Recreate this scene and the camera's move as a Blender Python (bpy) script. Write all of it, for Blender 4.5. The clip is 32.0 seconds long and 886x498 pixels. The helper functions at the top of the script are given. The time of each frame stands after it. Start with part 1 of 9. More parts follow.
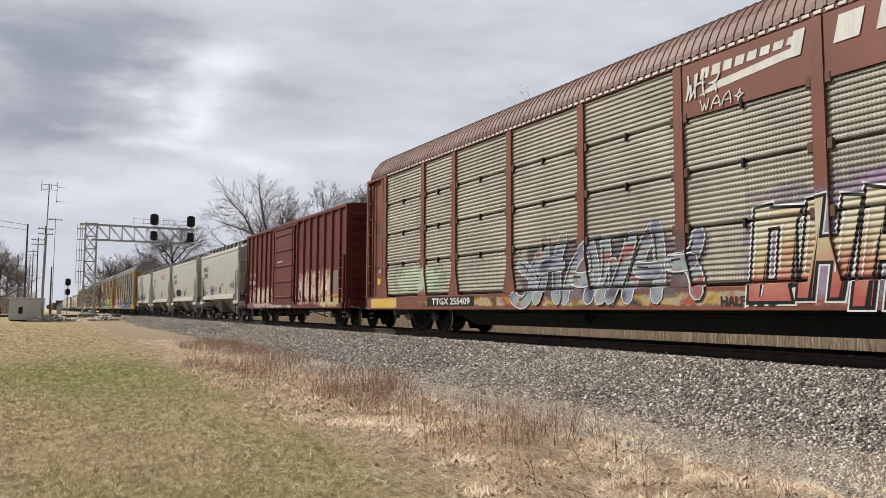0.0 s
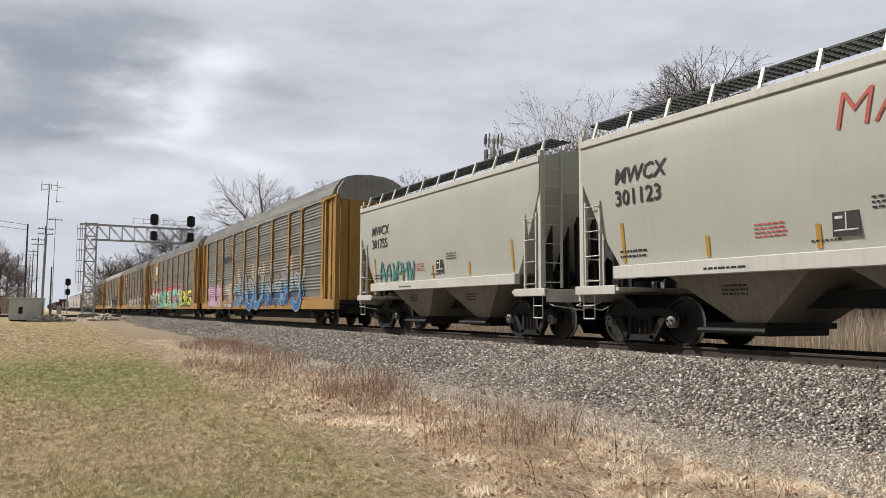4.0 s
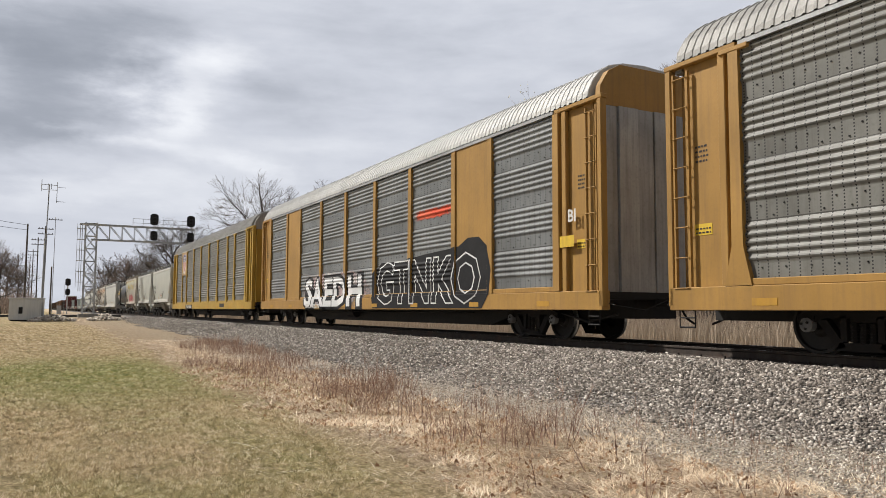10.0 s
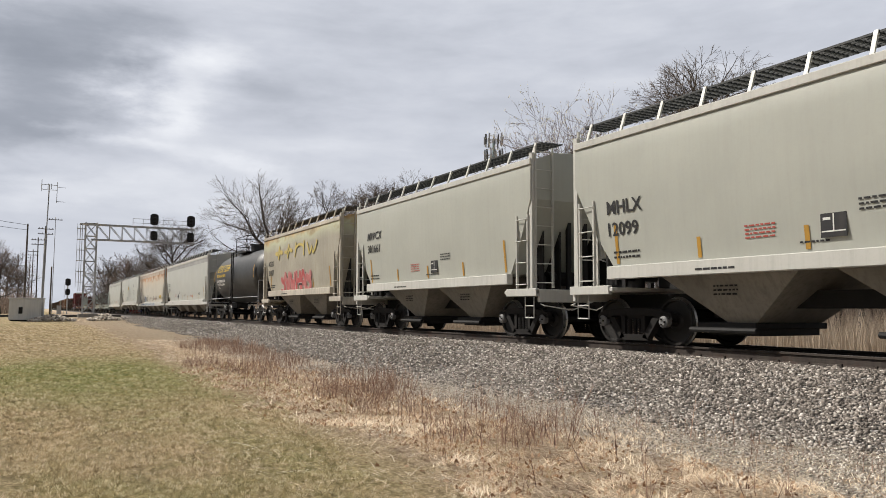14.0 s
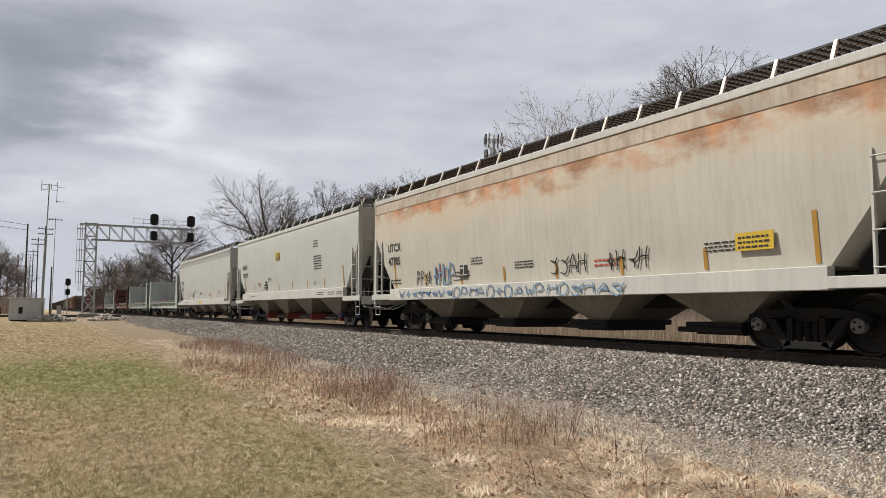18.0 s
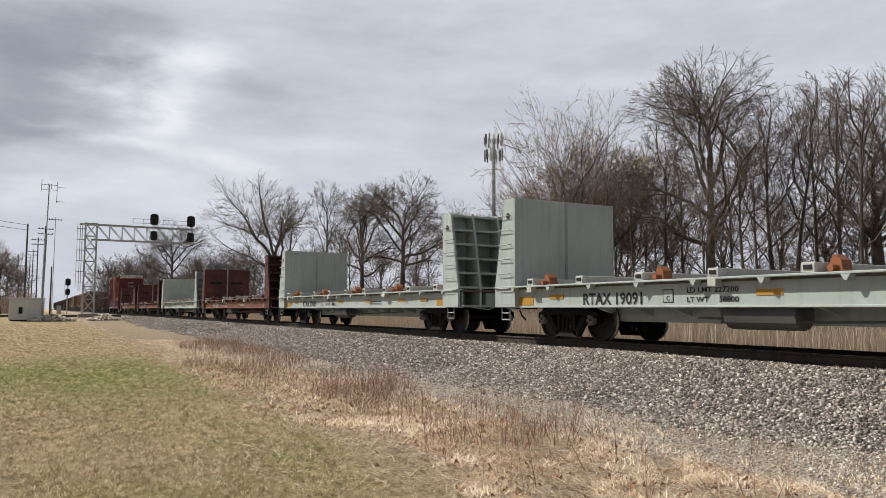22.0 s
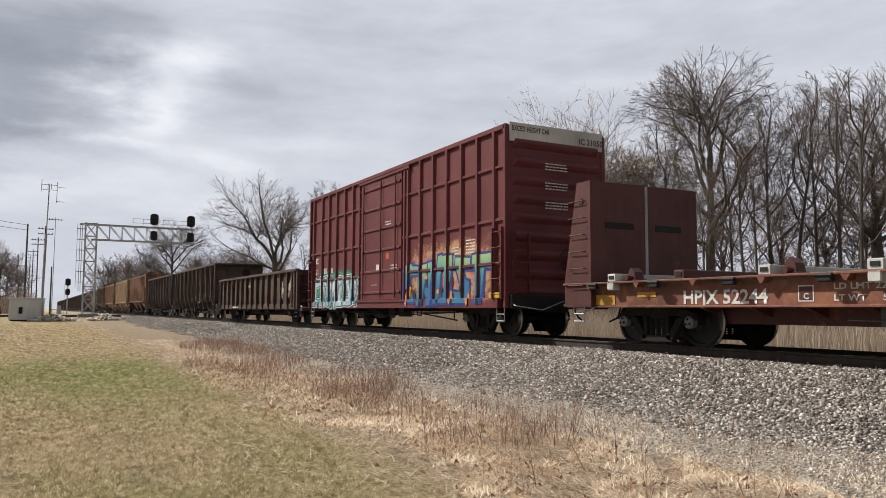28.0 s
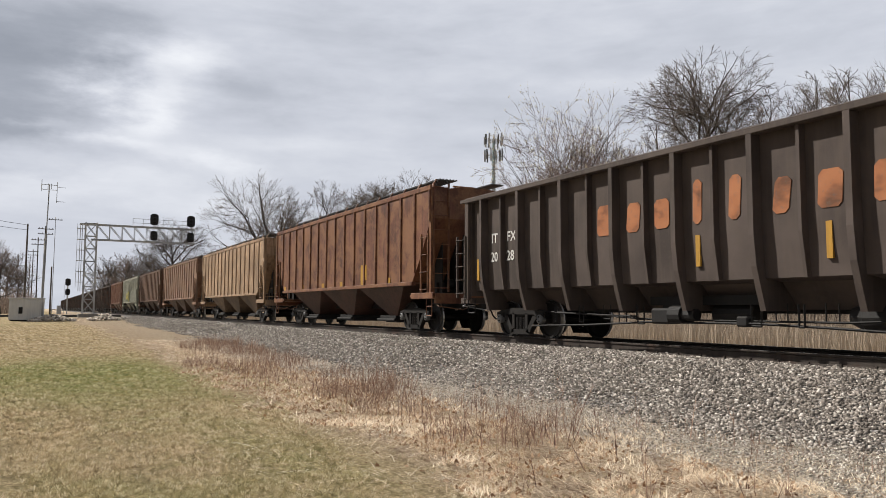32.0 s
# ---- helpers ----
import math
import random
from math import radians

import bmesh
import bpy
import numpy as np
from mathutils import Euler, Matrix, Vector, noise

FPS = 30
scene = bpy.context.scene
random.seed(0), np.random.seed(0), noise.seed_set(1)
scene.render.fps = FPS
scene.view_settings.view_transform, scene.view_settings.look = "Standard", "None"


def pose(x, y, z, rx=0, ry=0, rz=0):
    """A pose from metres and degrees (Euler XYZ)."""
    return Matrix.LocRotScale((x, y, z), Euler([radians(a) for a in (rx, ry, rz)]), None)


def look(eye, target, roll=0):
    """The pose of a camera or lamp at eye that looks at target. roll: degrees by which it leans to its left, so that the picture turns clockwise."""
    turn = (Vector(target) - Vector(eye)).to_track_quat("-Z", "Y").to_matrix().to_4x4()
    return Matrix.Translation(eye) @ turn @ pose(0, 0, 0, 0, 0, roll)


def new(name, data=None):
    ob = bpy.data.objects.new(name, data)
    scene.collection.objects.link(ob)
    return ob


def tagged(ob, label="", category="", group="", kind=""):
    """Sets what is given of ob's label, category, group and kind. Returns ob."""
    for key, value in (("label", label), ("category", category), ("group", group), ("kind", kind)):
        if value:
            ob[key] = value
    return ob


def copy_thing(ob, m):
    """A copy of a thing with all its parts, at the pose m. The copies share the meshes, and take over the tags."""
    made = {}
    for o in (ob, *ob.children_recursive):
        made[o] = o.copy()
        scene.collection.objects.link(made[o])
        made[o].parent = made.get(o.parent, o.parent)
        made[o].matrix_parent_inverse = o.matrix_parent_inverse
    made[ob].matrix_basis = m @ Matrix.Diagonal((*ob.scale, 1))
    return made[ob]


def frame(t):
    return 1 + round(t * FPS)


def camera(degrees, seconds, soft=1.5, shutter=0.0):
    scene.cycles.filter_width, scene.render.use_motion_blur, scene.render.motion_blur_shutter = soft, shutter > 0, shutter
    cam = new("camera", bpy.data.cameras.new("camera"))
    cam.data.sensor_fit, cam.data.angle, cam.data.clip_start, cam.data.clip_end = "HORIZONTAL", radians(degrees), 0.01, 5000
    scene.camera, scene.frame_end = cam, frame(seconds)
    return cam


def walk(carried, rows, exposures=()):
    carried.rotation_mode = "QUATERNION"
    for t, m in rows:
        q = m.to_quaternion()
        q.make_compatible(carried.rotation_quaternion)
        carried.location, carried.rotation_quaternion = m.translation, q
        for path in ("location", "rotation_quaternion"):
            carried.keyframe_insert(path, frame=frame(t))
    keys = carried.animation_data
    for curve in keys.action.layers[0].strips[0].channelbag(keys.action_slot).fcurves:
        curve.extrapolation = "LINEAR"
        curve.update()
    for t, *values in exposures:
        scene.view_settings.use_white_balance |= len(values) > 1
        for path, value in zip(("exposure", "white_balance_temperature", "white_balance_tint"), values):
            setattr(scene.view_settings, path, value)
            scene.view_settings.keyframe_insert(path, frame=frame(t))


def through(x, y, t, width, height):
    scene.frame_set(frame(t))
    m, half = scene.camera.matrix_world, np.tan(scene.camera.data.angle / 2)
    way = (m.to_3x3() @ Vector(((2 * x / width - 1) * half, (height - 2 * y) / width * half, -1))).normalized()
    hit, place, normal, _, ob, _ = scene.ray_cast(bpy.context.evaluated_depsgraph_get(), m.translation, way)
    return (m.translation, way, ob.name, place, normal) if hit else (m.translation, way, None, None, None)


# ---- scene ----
cam = camera(60.54, 32.0, soft=0.5)
EYE = Vector((0.0, 0.0, 0.661))
YAW, PITCH = radians(28.117), radians(4.62)
AIM = EYE + Vector((-math.cos(YAW) * math.cos(PITCH), math.sin(YAW) * math.cos(PITCH), math.sin(PITCH)))
walk(cam, [(0.0, look(EYE, AIM, 0.26)), (32.0, look(EYE, AIM, 0.26))],
     [(0.0, 0.31), (12.5, 0.33), (16.5, 0.19), (21.0, 0.19), (22.5, 0.28), (32.0, 0.31)])

TRACK_Y = 11.775          # centre line of the track; rail tops are z = 0
LAWN_Z = -0.85

# ---- light: broken overcast, sun high behind the camera's left shoulder ----
SUN_DIR = Vector((-0.95, -0.90, 1.30)).normalized()
sun = new("sun", bpy.data.lights.new("sun", "SUN"))
sun.data.energy, sun.data.angle, sun.data.color = 4.7, radians(1.2), (1.0, 0.95, 0.87)
sun.matrix_world = look((0, 0, 60), Vector((0, 0, 60)) - SUN_DIR)

world = bpy.data.worlds.new("overcast")
scene.world = world
world.use_nodes = True


class Nodes:
    """Small helper for building node trees."""

    def __init__(self, tree):
        self.t = tree
        tree.nodes.clear()

    def add(self, kind, props=None, **inputs):
        n = self.t.nodes.new(kind)
        for k, v in (props or {}).items():
            setattr(n, k, v)
        for k, v in inputs.items():
            key = k.replace("_", " ")
            self.link(v, n.inputs[key])
        return n

    def link(self, v, sock):
        if isinstance(v, bpy.types.NodeSocket):
            self.t.links.new(v, sock)
        elif isinstance(v, bpy.types.Node):
            self.t.links.new(v.outputs[0], sock)
        elif v is not None:
            sock.default_value = v

    def math(self, op, a, b=None, c=None, clamp=False):
        n = self.t.nodes.new("ShaderNodeMath")
        n.operation, n.use_clamp = op, clamp
        for i, v in enumerate((a, b, c)):
            self.link(v, n.inputs[i])
        return n.outputs[0]

    def mix(self, fac, a, b, blend="MIX"):
        n = self.t.nodes.new("ShaderNodeMix")
        n.data_type, n.blend_type = "RGBA", blend
        self.link(fac, n.inputs["Factor"])
        for v, s in ((a, n.inputs[6]), (b, n.inputs[7])):
            self.link((*v, 1.0) if isinstance(v, tuple) and len(v) == 3 else v, s)
        return n.outputs[2]

    def noise(self, vec, scale, detail=4.0, rough=0.55, distort=0.0):
        n = self.add("ShaderNodeTexNoise", Vector=vec, Scale=scale, Detail=detail, Roughness=rough, Distortion=distort)
        return n.outputs[0]

    def ramp(self, fac, stops):
        n = self.t.nodes.new("ShaderNodeValToRGB")
        e = n.color_ramp.elements
        while len(e) < len(stops):
            e.new(0.5)
        for el, (p, c) in zip(e, stops):
            el.position = p
            el.color = (c, c, c, 1) if isinstance(c, (int, float)) else (*c, 1)
        self.link(fac, n.inputs[0])
        return n.outputs[0]

    def scale(self, vec, s):
        n = self.add("ShaderNodeMapping", Vector=vec)
        n.inputs["Scale"].default_value = s
        return n.outputs[0]


wn = Nodes(world.node_tree)
sky = wn.add("ShaderNodeTexSky", {"sky_type": "NISHITA", "sun_disc": False, "sun_elevation": math.asin(SUN_DIR.z),
                                  "sun_rotation": math.atan2(SUN_DIR.x, SUN_DIR.y)})
wc = wn.add("ShaderNodeTexCoord").outputs["Generated"]
wv = wn.noise(wn.scale(wc, (1, 1, 2.6)), 2.2, 6.0)
cloudcol = wn.ramp(wv, [(0.30, (0.22, 0.23, 0.255)), (0.52, (0.36, 0.37, 0.395)), (0.72, (0.60, 0.605, 0.615))])
skymix = wn.mix(0.88, wn.mix(1.0, sky, (0.10, 0.10, 0.10), "MULTIPLY"), cloudcol)
wn.add("ShaderNodeOutputWorld", Surface=wn.add("ShaderNodeBackground", Color=skymix, Strength=0.80))


# ---- materials ----
MATS = {}


def material(name):
    m = bpy.data.materials.new(name)
    m.use_nodes = True
    n = Nodes(m.node_tree)
    b = n.add("ShaderNodeBsdfPrincipled")
    n.add("ShaderNodeOutputMaterial", Surface=b)
    return m, n, b


def bump(n, b, height, strength=0.3, dist=0.01):
    k = n.add("ShaderNodeBump", Height=height, Strength=strength, Distance=dist)
    n.link(k, b.inputs["Normal"])


def steel(name, rgb, dirt=0.35, rust=0.0, rough=0.55, dirtcol=(0.10, 0.085, 0.07), rustcol=(0.22, 0.075, 0.03), fade=0.25,
          holes=None, metal=0.0, toprust=None, jitter=True):
    """Painted steel: faded paint, grime, rain streaks and rust."""
    if name in MATS:
        return MATS[name]
    rgb, dirtcol, rustcol = (tuple(0.74 * c for c in col) for col in (rgb, dirtcol, rustcol))
    m, n, b = material(name)
    b.inputs["Specular IOR Level"].default_value = 0.32
    co = n.add("ShaderNodeTexCoord").outputs["Object"]
    if jitter:
        rnd = n.add("ShaderNodeObjectInfo").outputs["Random"]
        off = n.add("ShaderNodeVectorMath", {"operation": "ADD"})
        n.link(co, off.inputs[0])
        n.link(n.math("MULTIPLY", rnd, 7.0), off.inputs[1])
        cj = off.outputs[0]
    else:
        cj = co
    big = n.noise(cj, 0.7, 5.0)
    fine = n.noise(cj, 14.0, 6.0, 0.65)
    streak = n.noise(n.scale(cj, (9.0, 9.0, 0.55)), 1.0, 5.0, 0.6)
    light = tuple(min(1.0, c * (1 + fade) + 0.004) for c in rgb)
    dark = tuple(c * (1 - fade * 0.8) for c in rgb)
    base = n.mix(n.ramp(big, [(0.32, 0.0), (0.68, 1.0)]), dark, light)
    base = n.mix(n.math("MULTIPLY", n.ramp(streak, [(0.46, 0.0), (0.70, 1.0)]), dirt), base, dirtcol)
    base = n.mix(n.math("MULTIPLY", n.ramp(fine, [(0.52, 0.0), (0.75, 1.0)]), dirt * 0.7), base, dirtcol)
    if rust > 0:
        lo = 0.66 - 0.30 * rust
        r = n.noise(cj, 1.5, 8.0, 0.68, 0.4)
        rf = n.ramp(r, [(lo, 0.0), (lo + 0.12, 1.0)])
        rc = n.mix(fine, tuple(c * 0.45 for c in rustcol), tuple(min(1, c * 1.5) for c in rustcol))
        base = n.mix(n.math("MULTIPLY", rf, min(1.0, 0.5 + rust * 0.5)), base, rc)
    if toprust:
        z0, z1, tc = toprust
        z = n.add("ShaderNodeSeparateXYZ", Vector=co).outputs[2]
        zz = n.math("DIVIDE", n.math("SUBTRACT", z, z0), z1 - z0, clamp=True)
        wob = n.noise(n.scale(co, (0.9, 0.9, 1.6)), 1.0, 6.0, 0.65)
        tf = n.ramp(n.math("MULTIPLY", zz, n.math("MULTIPLY", wob, 1.9)), [(0.52, 0.0), (0.80, 1.0)])
        wash = n.ramp(n.math("MULTIPLY", zz, n.math("MULTIPLY", n.noise(n.scale(co, (0.45, 0.45, 0.8)), 1.0, 5.0, 0.6), 2.4)), [(0.30, 0.0), (0.80, 0.50)])
        base = n.mix(wash, base, tuple(min(1.0, q) for q in (tc[0] * 1.15, tc[1] * 2.2, tc[2] * 4.2)))
        tfine = n.mix(n.ramp(n.noise(n.scale(co, (1.5, 1.5, 0.7)), 1.0, 7.0), [(0.40, 0.0), (0.62, 1.0)]), tc, tuple(c * 0.5 for c in tc))
        base = n.mix(n.math("MULTIPLY", tf, 0.85), base, tfine)
    if holes:
        px, pz, r = holes
        sp = n.add("ShaderNodeSeparateXYZ", Vector=co)
        fx = n.math("SUBTRACT", n.math("FRACT", n.math("DIVIDE", n.math("ADD", sp.outputs[0], 50.0), px)), 0.5)
        fz = n.math("SUBTRACT", n.math("FRACT", n.math("DIVIDE", sp.outputs[2], pz)), 0.5)
        fx, fz = n.math("MULTIPLY", fx, px), n.math("MULTIPLY", fz, pz)
        d = n.math("SQRT", n.math("ADD", n.math("MULTIPLY", fx, fx), n.math("MULTIPLY", fz, fz)))
        base = n.mix(n.math("LESS_THAN", d, r), base, (0.02, 0.02, 0.02))
        seam = n.math("LESS_THAN", n.math("FRACT", n.math("ADD", sp.outputs[2], 0.872)), 0.022)
        base = n.mix(n.math("MULTIPLY", seam, 0.8), base, (0.03, 0.027, 0.024))
    n.link(base, b.inputs["Base Color"])
    n.link(n.math("ADD", rough - 0.12, n.math("MULTIPLY", fine, 0.25)), b.inputs["Roughness"])
    b.inputs["Metallic"].default_value = metal
    bump(n, b, n.math("ADD", fine, n.math("MULTIPLY", big, 2.0)), 0.25, 0.006)
    MATS[name] = m
    return m


def spray(name, cols, scale=1.1, wear=0.25, rise=None, thin=None):
    """Spray paint in several blended colours. thin: "mist" fades out at the rim, "peel" leaves ragged flakes."""
    if name in MATS:
        return MATS[name]
    cols = [tuple(0.80 * q for q in c) for c in cols]
    m, n, b = material(name)
    tc = n.add("ShaderNodeTexCoord")
    co = tc.outputs["Object"]
    v = n.noise(n.scale(co, (1.0, 1.0, 1.4)), scale, 3.0, 0.5, 0.3)
    if rise:
        z = n.add("ShaderNodeSeparateXYZ", Vector=co).outputs[2]
        v = n.math("ADD", n.math("MULTIPLY", n.math("SUBTRACT", v, 0.5), 0.40), n.math("ADD", 0.33, n.math("MULTIPLY", n.math("DIVIDE", n.math("SUBTRACT", z, rise[0]), rise[1] - rise[0], clamp=True), 0.34)))
    k = len(cols)
    c = n.ramp(v, [(0.33 + 0.34 * i / max(1, k - 1), cols[i]) for i in range(k)])
    fine = n.noise(co, 11.0, 6.0, 0.7)
    c = n.mix(n.math("MULTIPLY", n.ramp(fine, [(0.55, 0.0), (0.72, 1.0)]), wear), c, (0.12, 0.11, 0.10))
    n.link(c, b.inputs["Base Color"])
    b.inputs["Roughness"].default_value = 0.75
    b.inputs["Specular IOR Level"].default_value = 0.2
    if thin:
        g = n.add("ShaderNodeSeparateXYZ", Vector=tc.outputs["Generated"])
        rim = 1.0
        for i in (0, 2):
            q = g.outputs[i]
            e = n.math("MULTIPLY", n.math("MULTIPLY", q, n.math("SUBTRACT", 1.0, q)), 4.0)
            rim = n.math("MULTIPLY", n.math("POWER", e, 0.5), rim)
        if thin == "mist":
            al = n.math("ADD", rim, n.math("MULTIPLY", n.math("SUBTRACT", n.noise(co, 2.6, 5.0, 0.6), 0.5), 1.5))
            al = n.ramp(al, [(0.38, 0.0), (0.80, 0.92)])
        else:
            flake = n.noise(n.scale(co, (1.0, 1.0, 0.7)), 3.4, 9.0, 0.70, 0.8)
            al = n.math("ADD", n.math("MULTIPLY", rim, 0.30), flake)
            al = n.ramp(al, [(0.66, 0.0), (0.74, 0.9)])
        n.link(al, b.inputs["Alpha"])
    MATS[name] = m
    return m


def flatpaint(name, rgb, rough=0.6):
    return steel(name, rgb, dirt=0.22, fade=0.12, rough=rough)


# ---- mesh building ----
class Mesh:
    def __init__(self):
        self.v, self.f, self.k = [], [], []

    def add(self, verts, faces, k=0):
        o = len(self.v)
        self.v += [tuple(p) for p in verts]
        self.f += [tuple(o + i for i in f) for f in faces]
        self.k += [k] * len(faces)
        return self

    def box(self, x0, x1, y0, y1, z0, z1, k=0, c=0.0):
        """A box, with its edges taken off by c."""
        if c <= 0:
            p = [(x, y, z) for x in (x0, x1) for y in (y0, y1) for z in (z0, z1)]
            return self.add(p, [(0, 1, 3, 2), (4, 6, 7, 5), (0, 4, 5, 1), (2, 3, 7, 6), (0, 2, 6, 4), (1, 5, 7, 3)], k)
        xs, ys, zs = (x0, x1), (y0, y1), (z0, z1)
        p, at = [], {}
        for i in (0, 1):
            for j in (0, 1):
                for l in (0, 1):
                    sx, sy, sz = c * (1 - 2 * i), c * (1 - 2 * j), c * (1 - 2 * l)
                    b = (xs[i], ys[j], zs[l])
                    for a, q in enumerate(((b[0], b[1] + sy, b[2] + sz), (b[0] + sx, b[1], b[2] + sz), (b[0] + sx, b[1] + sy, b[2]))):
                        at[i, j, l, a] = len(p)
                        p.append(q)
        f = []
        for a in range(3):
            for s in (0, 1):
                o = [q for q in range(3) if q != a]
                ring = []
                for u, w in ((0, 0), (1, 0), (1, 1), (0, 1)):
                    key = [0, 0, 0]
                    key[a], key[o[0]], key[o[1]] = s, u, w
                    ring.append(at[(*key, a)])
                f.append(tuple(ring if (s == 1) != (a == 1) else ring[::-1]))
        for a in range(3):
            o = [q for q in range(3) if q != a]
            for s in (0, 1):
                for w in (0, 1):
                    k1, k2 = [0, 0, 0], [0, 0, 0]
                    k1[a], k2[a] = 0, 1
                    k1[o[0]] = k2[o[0]] = s
                    k1[o[1]] = k2[o[1]] = w
                    f.append((at[(*k1, o[0])], at[(*k2, o[0])], at[(*k2, o[1])], at[(*k1, o[1])]))
        f += [(at[i, j, l, 0], at[i, j, l, 1], at[i, j, l, 2]) for i in (0, 1) for j in (0, 1) for l in (0, 1)]
        return self.add(p, f, k)

    def prism(self, poly, a0, a1, axis="y", k=0):
        """Extrudes a polygon of 2D points along x, y or z."""
        n = len(poly)
        place = {"x": lambda p, a: (a, p[0], p[1]), "y": lambda p, a: (p[0], a, p[1]), "z": lambda p, a: (p[0], p[1], a)}[axis]
        vs = [place(p, a0) for p in poly] + [place(p, a1) for p in poly]
        return self.add(vs, [tuple(range(n)), tuple(range(2 * n - 1, n - 1, -1))] + [(i, (i + 1) % n, n + (i + 1) % n, n + i) for i in range(n)], k)

    def rows(self, rows, k=0, closed=False):
        """A sheet through rows of points."""
        n = len(rows[0])
        f = []
        for r in range(len(rows) - 1):
            for i in range(n if closed else n - 1):
                j = (i + 1) % n
                f.append((r * n + i, r * n + j, (r + 1) * n + j, (r + 1) * n + i))
        return self.add([p for row in rows for p in row], f, k)

    def tube(self, p, q, r, n=6, r2=None, k=0):
        p, q = Vector(p), Vector(q)
        d = (q - p).normalized()
        a = d.cross((0, 0, 1) if abs(d.z) < 0.9 else (1, 0, 0)).normalized()
        b = d.cross(a)
        r2 = r if r2 is None else r2
        ring = [a * math.cos(2 * math.pi * i / n) + b * math.sin(2 * math.pi * i / n) for i in range(n)]
        vs = [p + c * r for c in ring] + [q + c * r2 for c in ring]
        return self.add(vs, [(i, (i + 1) % n, n + (i + 1) % n, n + i) for i in range(n)] + [tuple(range(n - 1, -1, -1)), tuple(range(n, 2 * n))], k)

    def pipe(self, pts, r, n=5, k=0):
        for p, q in zip(pts, pts[1:]):
            self.tube(p, q, r, n, k=k)
        return self

    def lathe(self, prof, axis_y=True, n=24, k=0, at=(0, 0, 0), caps=True):
        """Turns (radius, along) points round the y axis (or x)."""
        rows = []
        for r, a in prof:
            row = []
            for i in range(n):
                c, s = r * math.cos(2 * math.pi * i / n), r * math.sin(2 * math.pi * i / n)
                row.append((at[0] + c, at[1] + a, at[2] + s) if axis_y else (at[0] + a, at[1] + c, at[2] + s))
            rows.append(row)
        self.rows(rows, k, closed=True)
        if not caps:
            return self
        return self.add(rows[0], [tuple(range(n))], k).add(rows[-1], [tuple(range(n - 1, -1, -1))], k)

    def mesh(self, name, mats, smooth=False):
        me = bpy.data.meshes.new(name)
        me.from_pydata(self.v, [], self.f)
        for m in mats if isinstance(mats, (list, tuple)) else [mats]:
            me.materials.append(m)
        if any(self.k):
            me.polygons.foreach_set("material_index", self.k)
        bm = bmesh.new()
        bm.from_mesh(me)
        bmesh.ops.recalc_face_normals(bm, faces=bm.faces)
        bm.to_mesh(me)
        bm.free()
        if smooth:
            me.polygons.foreach_set("use_smooth", [True] * len(me.polygons))
            me.set_sharp_from_angle(angle=radians(38))
        me.update()
        return me


CACHE = {}


def part(name, m, mats, parent, label="", smooth=False, key=None, at=None):
    """Links a mesh as one object under a thing or a part. Alike parts with one key share their mesh."""
    if key is not None and key in CACHE:
        me = CACHE[key]
    else:
        me = m() if callable(m) else m
        if isinstance(me, Mesh):
            me = me.mesh(name, mats, smooth)
        if key is not None:
            CACHE[key] = me
    ob = new(name, me)
    ob.parent = parent
    if at is not None:
        ob.location = at
    if label:
        tagged(ob, label)
    return ob


def thing(name, label, category, group="", kind="", at=(0, 0, 0)):
    ob = new(name)
    ob.location = at
    ob.empty_display_size = 0.3
    return tagged(ob, label, category, group, kind)


def lettering_mesh(s, height, mat, bold=0.0, width=None, shear=0.0, spacing=1.0):
    """Letters in the x-z plane, read from -y, lower left at the origin; height is the height of a capital."""
    cu = bpy.data.curves.new("letters", "FONT")
    cu.body, cu.size, cu.offset, cu.resolution_u, cu.shear, cu.space_character = s, height / 0.69, bold, 2, shear, spacing
    ob = bpy.data.objects.new("letters", cu)
    me = bpy.data.meshes.new_from_object(ob)
    bpy.data.objects.remove(ob)
    co = np.empty(len(me.vertices) * 3)
    me.vertices.foreach_get("co", co)
    co = co.reshape(-1, 3)
    if len(co):
        k = 1.0 if width is None else width / max(1e-6, co[:, 0].max() - co[:, 0].min())
        co = np.stack([(co[:, 0] - co[:, 0].min()) * k, 0 * co[:, 0], co[:, 1]], 1)
    me.vertices.foreach_set("co", co.ravel())
    me.materials.clear()
    me.materials.append(mat)
    me.update()
    return me


def words(s, height, mat, parent, x, z, y=-1.62, width=None, bold=0.0, shear=0.0, name="lettering", label="", spacing=1.0):
    return part(name, lettering_mesh(s, height, mat, bold, width, shear, spacing), mat, parent, label, at=(x, y, z))


def bars(parent, x, z, w, h, rows, mat, y=-1.62, seed=1):
    """Small print that cannot be read: plain bars."""
    rng = random.Random(seed)
    m = Mesh()
    for r in range(rows):
        zz = z + h * (rows - 1 - r) / rows
        z2 = zz + h / rows * 0.42
        ya, yb = (y(zz), y(z2)) if callable(y) else (y, y)
        xx = x
        while xx < x + w - 0.02:
            l = min(rng.uniform(0.03, 0.16) * w + 0.02, x + w - xx)
            m.add([(xx, ya, zz), (xx + l, ya, zz), (xx + l, yb, z2), (xx, yb, z2)], [(0, 1, 2, 3)])
            xx += l + 0.025
    return tagged(part("small_print", m, mat, parent), kind="stuff")


